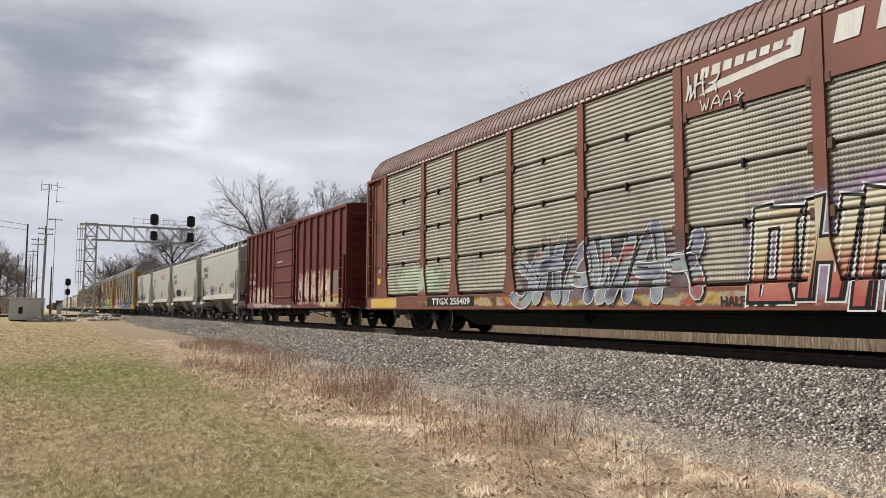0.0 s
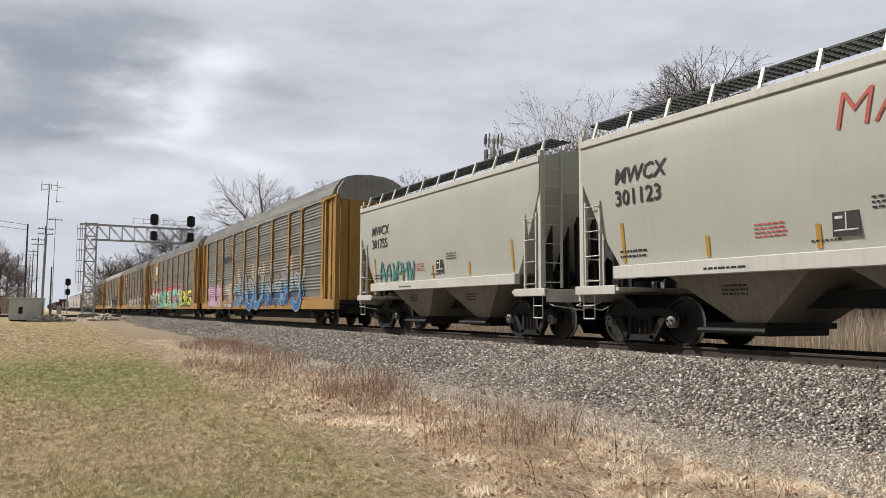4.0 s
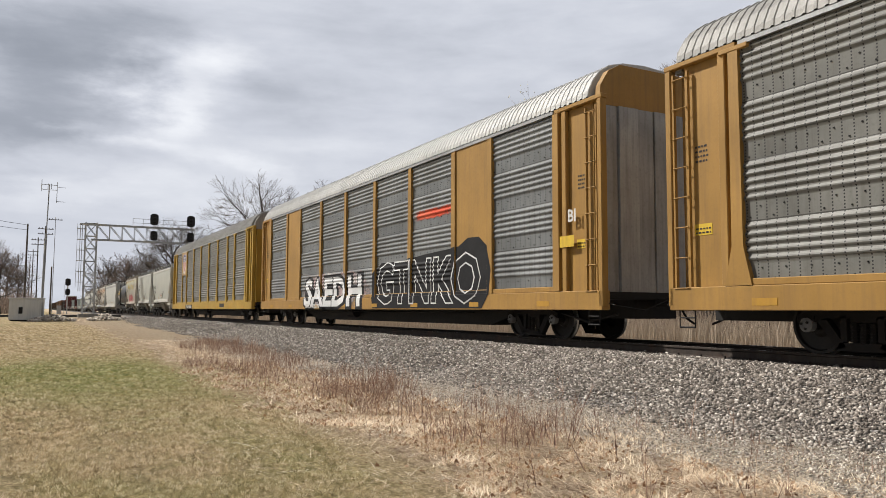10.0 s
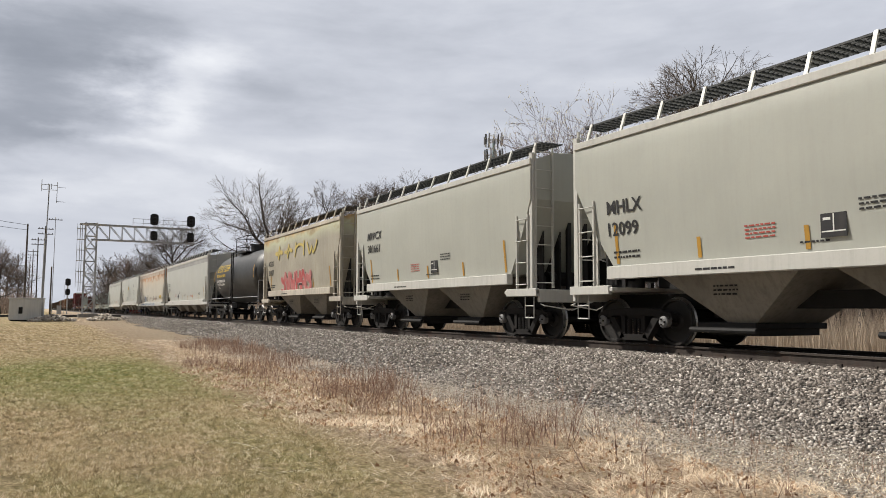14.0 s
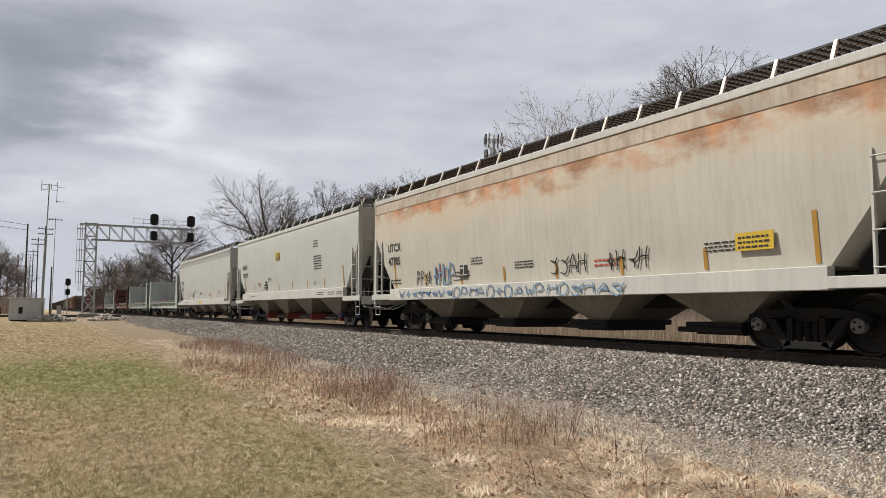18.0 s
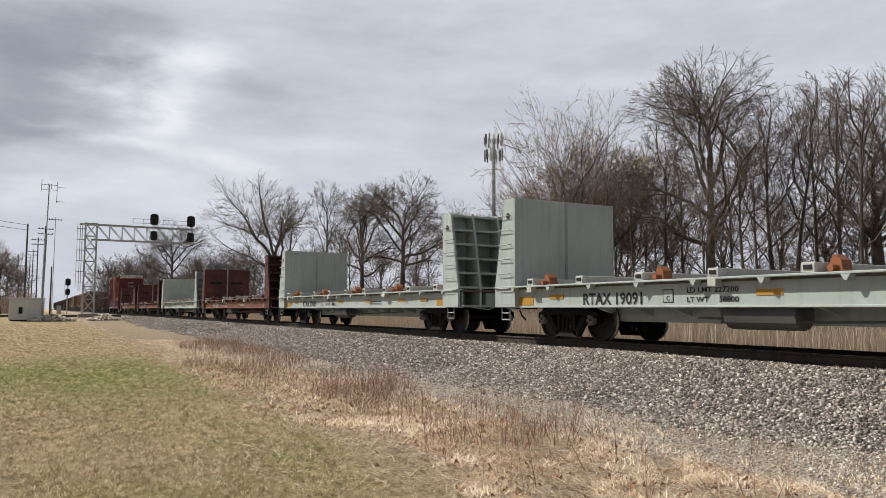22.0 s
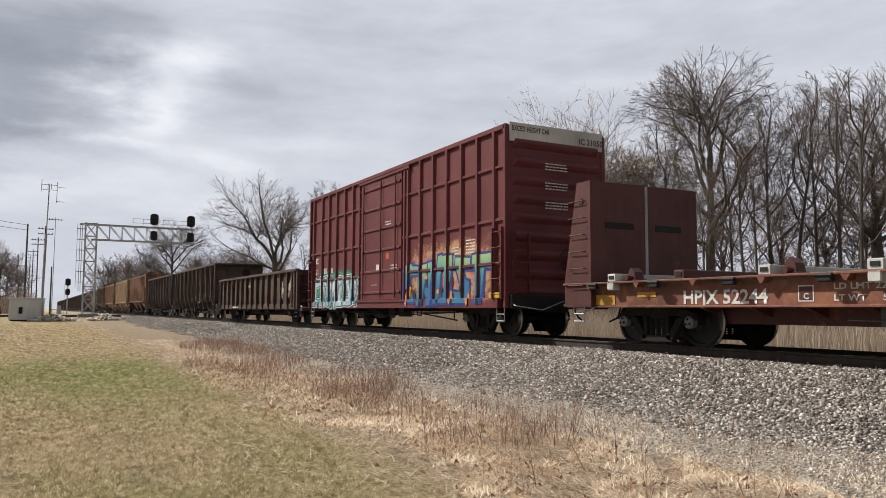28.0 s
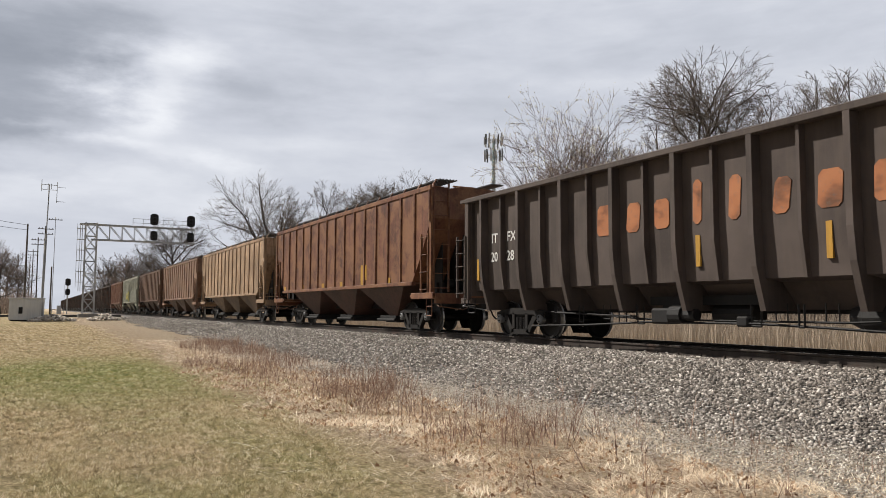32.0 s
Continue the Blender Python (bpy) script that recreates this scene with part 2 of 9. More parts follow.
def conform(me, prof, z0, lift=0.006, step=0.035):
    """Lays flat paint on a ribbed side: prof(z) is the side's y at that height."""
    bm = bmesh.new()
    bm.from_mesh(me)
    zs = [v.co.z for v in bm.verts]
    z = math.floor((min(zs) + z0) / step) * step + step
    while z < max(zs) + z0:
        bmesh.ops.bisect_plane(bm, geom=bm.verts[:] + bm.edges[:] + bm.faces[:], plane_co=(0, 0, z - z0), plane_no=(0, 0, 1))
        z += step
    for v in bm.verts:
        v.co.y = prof(v.co.z + z0) - lift
    bm.to_mesh(me)
    bm.free()
    return me
# ---- rolling stock: car space has x forward, the camera's side at -y, rail tops at z = 0 ----
IRON = steel("cast_iron", (0.010, 0.0082, 0.0074), dirt=0.5, dirtcol=(0.021, 0.0155, 0.012), rust=0.25, rustcol=(0.023, 0.0135, 0.0095), rough=0.85)
WHEEL = steel("wheel_steel", (0.013, 0.011, 0.010), dirt=0.5, dirtcol=(0.020, 0.016, 0.013), rust=0.3, rustcol=(0.025, 0.015, 0.011), rough=0.6)
TREAD = steel("polished_tread", (0.42, 0.41, 0.40), dirt=0.2, rough=0.3, metal=0.8)
FRAME_BLACK = steel("underframe_black", (0.010, 0.009, 0.009), dirt=0.4, dirtcol=(0.020, 0.017, 0.015), rough=0.7)
GRATING = steel("dark_grating", (0.055, 0.058, 0.06), dirt=0.3, rough=0.5)
REFLECT = steel("reflector_yellow", (0.62, 0.30, 0.02), dirt=0.35, fade=0.2, rough=0.5)
GALV = steel("galvanized", (0.42, 0.43, 0.44), dirt=0.35, rough=0.5, metal=0.3)
BLACK_INK = flatpaint("black_lettering", (0.02, 0.02, 0.022))
WHITE_INK = flatpaint("white_lettering", (0.74, 0.73, 0.70))
RED_INK = flatpaint("red_lettering", (0.50, 0.09, 0.07))
REFLECT = flatpaint("yellow_reflector", (0.50, 0.27, 0.035))
YELLOW_INK = flatpaint("yellow_lettering", (0.72, 0.48, 0.04))
CAP_BLUE = flatpaint("blue_bearing_cap", (0.05, 0.06, 0.20))
CAP_GREY = flatpaint("grey_bearing_cap", (0.20, 0.20, 0.20))
WHEELS, CARS = [], []


def wheelset_mesh():
    m = Mesh()
    for s in (-1, 1):
        prof = [(0.09, 0.60), (0.16, 0.62), (0.20, 0.66), (0.40, 0.68), (0.415, 0.655), (0.49, 0.665), (0.492, 0.69), (0.462, 0.715),
                (0.457, 0.80), (0.41, 0.80), (0.39, 0.75), (0.19, 0.74), (0.14, 0.79), (0.09, 0.79)]
        prof = [(r, s * a) for r, a in prof]
        m.lathe(prof[:7], n=28, k=0, caps=False)
        m.lathe(prof[6:9], n=28, k=1, caps=False)
        m.lathe(prof[8:], n=28, k=0, caps=False)
        m.lathe([(0.085, s * 0.79), (0.085, s * 1.0)], n=10)
        m.lathe([(0.11, s * 0.98), (0.115, s * 1.10), (0.07, s * 1.125)], n=14, k=2)
        for i in range(3):
            a = 2 * math.pi * i / 3
            m.box(0.06 * math.cos(a) - 0.016, 0.06 * math.cos(a) + 0.016, min(s * 1.12, s * 1.15), max(s * 1.12, s * 1.15),
                  0.06 * math.sin(a) - 0.016, 0.06 * math.sin(a) + 0.016, k=0)
    m.lathe([(0.085, -0.62), (0.08, 0.0), (0.085, 0.62)], n=10)
    return m


def side_frame_mesh():
    m = Mesh()
    for s in (-1, 1):
        y0, y1 = (s * 0.92, s * 1.06)
        top = [(-1.08, 0.50), (-1.06, 0.62), (-0.80, 0.68), (-0.35, 0.73), (0.35, 0.73), (0.80, 0.68), (1.06, 0.62), (1.08, 0.50),
               (0.74, 0.50), (0.60, 0.57), (-0.60, 0.57), (-0.74, 0.50)]
        m.prism(top, y0, y1)
        for d in (-1, 1):
            m.prism([(d * 0.74, 0.54), (d * 0.56, 0.54), (d * 0.26, 0.14), (d * 0.40, 0.10)], y0, y1)
            m.prism([(d * 0.34, 0.60), (d * 0.24, 0.60), (d * 0.24, 0.22), (d * 0.34, 0.22)], y0, y1)
            m.box(d * 0.89 - 0.13, d * 0.89 + 0.13, s * 0.90 if s > 0 else -1.08, 1.08 if s > 0 else -0.90, 0.53, 0.60)
        m.prism([(-0.42, 0.08), (0.42, 0.08), (0.36, 0.20), (-0.36, 0.20)], y0, y1)
    m.box(-0.22, 0.22, -1.02, 1.02, 0.50, 0.66, c=0.02)
    return m


def spring_mesh():
    m = Mesh()
    for x in (-0.15, 0.0, 0.15):
        for i in range(6):
            z = 0.21 + i * 0.05
            m.tube((x, 0, z), (x, 0, z + 0.03), 0.066, 8)
        m.tube((x, 0, 0.2), (x, 0, 0.5), 0.045, 6)
    return m


def bogie(car, x, cap=None):
    """A three-piece bogie: frame, spring nests and two turning wheelsets."""
    cap = cap or CAP_GREY
    b = part("bogie", side_frame_mesh, IRON, car, key="bogie", at=(x, 0, 0))
    for s in (-1, 1):
        part("spring_nest", spring_mesh, IRON, b, key="spring", at=(0, s * 0.99, 0))
    for d in (-0.51, 0.51):
        part("brake_beam", lambda: Mesh().box(-0.04, 0.04, -0.75, 0.75, 0.33, 0.43), IRON, b, key="brakebeam", at=(d, 0, 0))
    for d in (-0.89, 0.89):
        w = part("wheelset", wheelset_mesh, [WHEEL, TREAD, cap], b, key="wheels" + cap.name)
        w.matrix_parent_inverse = Matrix.Translation((d, 0, 0.457))
        WHEELS.append(w)
    return b


def coupler(car, half, z=0.86):
    for s in (-1, 1):
        m = Mesh().box(s * half - 0.35, s * half + 0.35, -0.07, 0.07, z - 0.1, z + 0.08, c=0.02)
        m.box(s * (half + 0.45) - 0.17, s * (half + 0.45) + 0.17, -0.16, 0.14, z - 0.16, z + 0.13, c=0.04)
        m.pipe([(s * half, 0.25, z), (s * (half + 0.2), 0.3, z - 0.35), (s * (half + 0.45), 0.25, z - 0.45)], 0.025)
        part("coupler", m, IRON, car)


def cut_lever(car, half, mat=None):
    for s in (-1, 1):
        m = Mesh().pipe([(s * half, -1.45, 0.82), (s * (half + 0.16), -1.45, 0.78), (s * (half + 0.22), -0.7, 0.68), (s * (half + 0.3), -0.1, 0.9)], 0.014, 4)
        part("uncoupling_lever", m, mat or GALV, car)


def rung_mesh(w):
    return Mesh().pipe([(-w / 2, 0.06, 0), (-w / 2, -0.05, 0), (w / 2, -0.05, 0), (w / 2, 0.06, 0)], 0.012, 4)


def ladder(car, x, z0, z1, n, mat, w=0.42, y=-1.58, axis="x"):
    """Ladder on the side (axis x) or on an end (axis y)."""
    m = Mesh()
    if axis == "x":
        for s in (-1, 1):
            m.box(x + s * w / 2 - 0.02, x + s * w / 2 + 0.02, y - 0.03, y + 0.03, z0, z1)
    else:
        for s in (-1, 1):
            m.box(x - 0.03, x + 0.03, y + s * w / 2 - 0.02, y + s * w / 2 + 0.02, z0, z1)
    lad = part("ladder", m, mat, car)
    for i in range(n):
        z = z0 + 0.12 + (z1 - z0 - 0.24) * i / max(1, n - 1)
        r = part("rung", lambda: rung_mesh(w), mat, lad, key=("rung", w, mat.name), at=(x, y, z))
        if axis != "x":
            r.rotation_euler = (0, 0, radians(90) if x > 0 else radians(-90))
    return lad


def stirrup(car, x, mat, z=0.72, y=-1.52, w=0.36, d=0.34):
    m = Mesh().pipe([(x - w / 2, y, z), (x - w / 2, y, z - d), (x + w / 2, y, z - d), (x + w / 2, y, z)], 0.016, 4)
    m.pipe([(x - w / 2, y, z - d * 0.5), (x + w / 2, y, z - d * 0.5)], 0.014, 4)
    part("step", m, mat, car)


# spray-painted pieces
def blob(m, x0, x1, z0, z1, y, rng, n=26):
    pts = []
    for i in range(n):
        a = 2 * math.pi * i / n
        r = 1 + rng.uniform(-0.13, 0.10)
        c, s = math.cos(a), math.sin(a)
        e = 0.45
        pts.append(((x0 + x1) / 2 + (x1 - x0) / 2 * r * math.copysign(abs(c) ** e, c), y, max(z0, (z0 + z1) / 2 + (z1 - z0) / 2 * r * math.copysign(abs(s) ** e, s))))
    m.add(pts, [tuple(range(n))])


STROKES = [[(0, 0, .05, 1, .1), (.05, 1, .9, .55, .5), (.9, .55, .1, .45, .3)], [(0, 0, .5, 1, .2), (.5, 1, 1, 0, .2), (.15, .4, .85, .38, -.1)],
           [(1, .85, .05, .7, .6), (.05, .7, .9, .3, .3), (.9, .3, 0, .05, .6)], [(0, 0, .05, 1, -.1), (1, 0, .95, 1, .1), (0, .5, 1, .55, .2)],
           [(1, .9, .1, .5, .5), (.1, .5, .95, .05, .6), (.2, .5, .8, .52, 0)], [(0, 0, 0, .95, 0), (0, .95, .95, .5, .6), (.95, .5, 0, 0, .6)],
           [(0, 1, .3, 0, .1), (.3, 0, .5, .6, -.1), (.5, .6, .7, 0, .1), (.7, 0, 1, 1, -.1)], [(.5, 1, .05, .5, .5), (.05, .5, .5, 0, .5), (.5, 0, .95, .5, .5), (.95, .5, .5, 1, .5)]]


def arc(p, q, bulge, n=6):
    p, q = Vector(p), Vector(q)
    d = q - p
    nrm = Vector((-d.y, d.x)) * bulge
    return [p + d * (i / n) + nrm * (4 * (i / n) * (1 - i / n)) * 0.5 for i in range(n + 1)]


def ribbon(m, pts, w, y):
    """A flat brush stroke with round ends through 2D points in the x-z plane."""
    left, right = [], []
    for i, p in enumerate(pts):
        d = (pts[min(i + 1, len(pts) - 1)] - pts[max(i - 1, 0)]).normalized()
        nrm = Vector((-d.y, d.x)) * w
        left.append(p + nrm)
        right.append(p - nrm)
    d0, d1 = (pts[0] - pts[1]).normalized() * w, (pts[-1] - pts[-2]).normalized() * w
    ring = [left[0] * 0.3 + right[0] * 0.7 + d0 * 0.75, left[0] * 0.7 + right[0] * 0.3 + d0 * 0.75] + left
    ring += [left[-1] * 0.7 + right[-1] * 0.3 + d1 * 0.75, left[-1] * 0.3 + right[-1] * 0.7 + d1 * 0.75] + right[::-1]
    k = len(pts)
    v = [(p.x, y, p.y) for p in ring]
    f = [(0, 1, 2, 2 * k + 3)] + [(2 + i, 3 + i, 2 * k + 2 - i, 2 * k + 3 - i) for i in range(k - 1)] + [(k + 1, k + 2, k + 3, k + 4)]
    m.add(v, f)


def lay_on(m, mat, car, prof, z0, z1, lift, label, name="spray_paint", posts=()):
    """Lays flat paint on a side and over its posts. posts: (x, half width, half width at the foot, foot height, y)."""
    me = m if isinstance(m, bpy.types.Mesh) else m.mesh(name, mat)
    bm = bmesh.new()
    bm.from_mesh(me)
    extra = []
    for x, w, wf, zf, y in posts:
        for lo, hi in ((zf, 99.0), (1.09, zf)) if wf > w else ((0.98, 99.0),):
            c = bm.copy()
            cuts = [((0, 0, lo), (0, 0, -1)), ((0, 0, hi), (0, 0, 1))]
            if hi == 99.0:
                cuts += [((x + w, 0, 0), (1, 0, 0)), ((x - w, 0, 0), (-1, 0, 0))]
            else:
                cuts += [((x + w, 0, zf), (zf - 1.09, 0, wf - w)), ((x - w, 0, zf), (1.09 - zf, 0, wf - w))]
            for co, no in cuts:
                bmesh.ops.bisect_plane(c, geom=c.verts[:] + c.edges[:] + c.faces[:], plane_co=co, plane_no=no, clear_outer=True)
            for v in c.verts:
                v.co.y = y - lift * 0.6 + v.co.y * 0.6
            if c.faces:
                t = bpy.data.meshes.new("paint")
                c.to_mesh(t)
                extra.append(t)
            c.free()
    z = z0 - 0.1
    fine = 0.0121 if prof is brown_prof else 0.0215
    for z in [1.085, 1.105] + [z0 - 0.1 + fine * i for i in range(int((z1 - z0 + 0.5) / fine))]:
        bmesh.ops.bisect_plane(bm, geom=bm.verts[:] + bm.edges[:] + bm.faces[:], plane_co=(0, 0, z), plane_no=(0, 0, 1))
    for v in bm.verts:
        v.co.y = prof(v.co.z) - lift + v.co.y
    for t in extra:
        bm.from_mesh(t)
        bpy.data.meshes.remove(t)
    bm.to_mesh(me)
    bm.free()
    return part(name, me, mat, car, label)


def grow_poly(p, e):
    """A convex polygon (anticlockwise) with its edges pushed out by e."""
    n, out = len(p), []
    for i in range(n):
        a, b, c = p[i - 1], p[i], p[(i + 1) % n]
        d1, d2 = (b - a).normalized(), (c - b).normalized()
        n1, n2 = Vector((d1.y, -d1.x)), Vector((d2.y, -d2.x))
        k = (n1 + n2) / max(0.35, 1 + n1.dot(n2))
        out.append(b + k * e)
    return out


# bars of angular letters, in a unit cell: foot from, foot to, head from, head to, foot height, head height
GLYPHS = [[(0, .30, .05, .36, 0, 1), (.62, .92, .66, 1, 0, 1), (.10, .95, .10, .9, .38, .60)], [(.05, .40, .0, .30, 0, 1), (.2, .98, .2, 1.05, .74, 1.0), (.2, .8, .2, .78, .0, .24)],
          [(.34, .66, .36, .68, 0, .9), (-.05, 1.0, .0, 1.08, .72, 1.02)], [(.0, .32, .0, .28, 0, 1), (.68, 1.0, .70, 1.0, 0, 1), (.55, .95, .05, .42, .08, .96)],
          [(.0, .34, .10, .42, 0, 1), (.6, 1.0, .45, .85, 0, 1.04), (.2, .8, .2, .8, .22, .42)], [(.05, .36, .0, .32, 0, 1), (.66, .98, .62, .9, .12, .95), (.1, .85, .1, .95, .78, 1.0), (.1, .9, .1, .85, .0, .2)],
          [(.0, .9, .05, .95, .76, 1), (.55, .9, .05, .45, .3, .8), (.0, .95, -.05, .9, 0, .26), (.6, .92, .62, .95, .0, .5)]]


def wild(car, x0, x1, z0, z1, n, fill, line, back=None, prof=None, seed=1, lean=0.10, edge=0.035, shine=None, posts=(), arch=0.0, mist=0.35, label="spray-painted graffiti"):
    """An unreadable angular piece: close-set outlined letters over a mist of colour."""
    rng = random.Random(seed)
    prof = prof or (lambda z: -1.6)
    w, h = (x1 - x0) / n, z1 - z0
    if back:
        m = Mesh()
        m.add([(x0 - 0.5, 0, z0 - 0.04), (x1 + 0.5, 0, z0 - 0.04), (x1 + 0.5, 0, z1 + mist), (x0 - 0.5, 0, z1 + mist)], [(0, 1, 2, 3)])
        lay_on(m, back, car, prof, z0 - 0.04, z1 + mist, 0.004, label, posts=posts)
    polys, inner = [], []
    for i in range(n):
        top = h * rng.uniform(0.84, 1.0) * (1 - arch * abs(2 * (i + 0.5) / n - 1))
        foot = rng.uniform(0, 0.08) * h
        for a, b, c, d, e, f in rng.choice(GLYPHS):
            j = lambda: rng.uniform(-0.07, 0.07)
            q = []
            for u, t in ((a + j(), e), (b + j(), e + j() * 0.8), (d + j(), f + j() * 0.8), (c + j(), f)):
                t = min(1.05, max(0, t))
                q.append(Vector((x0 + (i + 0.04 + u * 0.92) * w + lean * h * (t - 0.5), z0 + foot + t * (top - foot))))
            polys.append((i, q))
            # shadow side and a highlight within the bar
            s = rng.uniform(0.62, 0.78)
            if f - e > 0.7:
                inner.append(([q[0].lerp(q[1], s), q[1].lerp(q[0], 0.06), q[2].lerp(q[3], 0.06) * 0.75 + q[1] * 0.25, q[3].lerp(q[2], s + 0.2) * 0.55 + q[0].lerp(q[1], s + 0.2) * 0.45], 1, i))
            g = rng.uniform(0.1, 0.3)
            a1, a2 = q[0].lerp(q[3], 0.25).lerp(q[1].lerp(q[2], 0.25), g), q[0].lerp(q[3], 0.85).lerp(q[1].lerp(q[2], 0.85), g)
            dd = (a2 - a1).normalized()
            nn = Vector((dd.y, -dd.x)) * 0.013
            inner.append(([a1 - nn, a1 + nn, a2 + nn, a2 - nn], 2, i))
    mats = [q or line for q in (shine, line, fill)]
    for i in range(n):
        m = Mesh()
        for j, (k, q) in enumerate(polys):
            if k == i:
                e = -0.00008 * j
                if shine:
                    m.add([(p.x, e - 0.006, p.y) for p in grow_poly(q, edge + 0.028)], [(0, 1, 2, 3)], 0)
                m.add([(p.x, e - 0.010, p.y) for p in grow_poly(q, edge)], [(0, 1, 2, 3)], 1)
                m.add([(p.x, e - 0.015, p.y) for p in q], [(0, 1, 2, 3)], 2)
        for j, (q, k, l) in enumerate(inner):
            if l == i and (k == 1 or shine):
                m.add([(p.x, -0.00005 * j - (0.020 if k == 1 else 0.024), p.y) for p in q], [(0, 1, 2, 3)], 1 if k == 1 else 0)
        lay_on(m, mats, car, prof, z0, z1, 0.0, label, "painted_letter", posts=posts)


def sprayed_word(car, s, h, x, z, w, bold, mat, prof, lift, posts=(), label=""):
    """Fat sprayed letters that follow a side and its posts."""
    me = lettering_mesh(s, h, mat, bold, w)
    me.transform(Matrix.Translation((x, 0, z)))
    return lay_on(me, mat, car, prof, z - 0.2, z + h + 0.2, lift, label, "lettering", posts)


def patch(car, x0, x1, z0, z1, mat, prof=None, posts=(), lift=0.004, label="faded spray paint"):
    m = Mesh().add([(x0, 0, z0), (x1, 0, z0), (x1, 0, z1), (x0, 0, z1)], [(0, 1, 2, 3)])
    return lay_on(m, mat, car, prof or (lambda z: -1.6), z0, z1, lift, label, posts=posts)


def graffiti(car, x0, x1, z0, z1, n, fill, line, back=None, prof=None, seed=1, slant=0.12, fat=0.13, label="spray-painted graffiti", shine=None, edge=0.06, posts=(), rim=None, order=(), weave=False):
    """An unreadable spray-painted piece: a row of letters in fat outlined brush strokes, one object a letter."""
    rng = random.Random(seed)
    prof = prof or (lambda z: -1.6)
    w = (x1 - x0) / n
    h = z1 - z0
    f = fat * h
    if fill is line:
        f, edge = f * 0.7, 0.003
    if back:
        m = Mesh()
        blob(m, x0 - 0.2, x1 + 0.2, z0 + 0.02, z1 - 0.12 * h, 0.0, rng)
        lay_on(m, back, car, prof, z0, z1, 0.004, label, posts=posts)
    obs = []
    for i in range(n):
        m = Mesh()

        def stroke(pts, wide, y, k):
            c = len(m.f)
            ribbon(m, pts, wide, y)
            for q in range(c, len(m.f)):
                m.k[q] = k

        st = STROKES[order[i % len(order)]] if order else rng.choice(STROKES)
        top = h * rng.uniform(0.80, 1.0)
        lean = slant + rng.uniform(-0.15, 0.15)
        dx = rng.uniform(-0.06, 0.06) * w
        for j, (a, b, c, d, bu) in enumerate(st):
            pw = w * 0.80
            p = (x0 + i * w + f * 0.6 + a * pw + b * h * lean + dx, z0 + f + b * (top - 2 * f))
            q = (x0 + i * w + f * 0.6 + c * pw + d * h * lean + dx, z0 + f + d * (top - 2 * f))
            pts = arc(p, q, bu + rng.uniform(-0.12, 0.12))
            e = -0.0002 * (i * 4 + j)
            ys = [-0.008 - 0.0045 * j - 0.018 * (i % 2) - d for d in (0, 0.0012, 0.0024, 0.0036)] if weave else [e - 0.008, e - 0.013, e - 0.018, e - 0.026]
            stroke(pts, f + edge, ys[0], 0)
            if rim:
                stroke(pts, f + 0.024, ys[1], 2)
            stroke(pts, f, ys[2], 1)
            if shine:
                stroke([p + Vector((-f * 0.55, f * 0.45)) for p in pts[1:5]], max(0.012, f * 0.13), ys[3], 3)
        obs.append(lay_on(m, [line, fill, rim or line, shine or line], car, prof, z0, z1, 0.0, label, "painted_letter", posts=posts))
    return obs


# ---- auto racks ----
def rack_prof(z):
    if z < 1.10:
        return -1.60
    if z < 1.20:
        return -1.575
    u = (z - 1.12) % 1.0
    if u < 0.34:
        return -1.515
    return -1.52 - 0.030 * (0.5 - 0.5 * math.cos(2 * math.pi * (u - 0.34) / 0.132))


def brown_prof(z):
    if z < 1.10:
        return -1.60
    u = (z - 1.12) % 1.0
    if u < 0.035:
        return -1.44
    w = ((u - 0.035) % 0.0965) / 0.0965
    return -1.535 - 0.022 * min(1.0, max(0.0, 2.2 * (0.5 - abs(w - 0.5)) * 2 - 0.5))


def panel_mesh(w, prof, z0=1.12, z1=5.12, step=0.0215):
    n = int(round((z1 - z0) / step))
    rows = [[(-w / 2, prof(z0 + (z1 - z0) * i / n), z0 + (z1 - z0) * i / n), (w / 2, prof(z0 + (z1 - z0) * i / n), z0 + (z1 - z0) * i / n)] for i in range(n + 1)]
    back = [[(p[0], -1.40, p[2]) for p in r] for r in (rows[-1], rows[0])]
    return Mesh().rows(rows + back)


POSTS = (-11.8, -8.98, -7.04, -4.22, -1.41, 1.41, 4.22, 7.04, 8.98, 11.8)


def roof_mesh(half):
    m = Mesh()
    prof = [(-1.60, 5.20), (-1.585, 5.32), (-1.46, 5.58), (-1.27, 5.81), (-1.0, 5.98), (-0.6, 6.08), (0, 6.12)]
    prof += [(-y, z) for y, z in prof[-2::-1]]
    x, rows = -half, []
    while x < half:
        for dx, up in ((0, 0), (0.115, 0), (0.13, 0.018), (0.175, 0.018)):
            if x + dx <= half:
                rows.append([(x + dx, y * (1 + up * 0.35), z + up) for y, z in prof])
        x += 0.19
    m.rows(rows)
    m.add(rows[0], [tuple(range(len(prof)))]).add(rows[-1], [tuple(range(len(prof)))])
    return m


RACK_POSTS = [(x, 0.105, 0.27, 1.75, -1.6055) for x in POSTS]


def post_mesh(flare):
    m = Mesh()
    f = 0.27 if flare else 0.12
    m.prism([(-f, 1.09), (f, 1.09), (0.115, 1.75 if flare else 1.3), (0.10, 5.10), (-0.10, 5.10), (-0.115, 1.75 if flare else 1.3)], -1.605, -1.44)
    return m


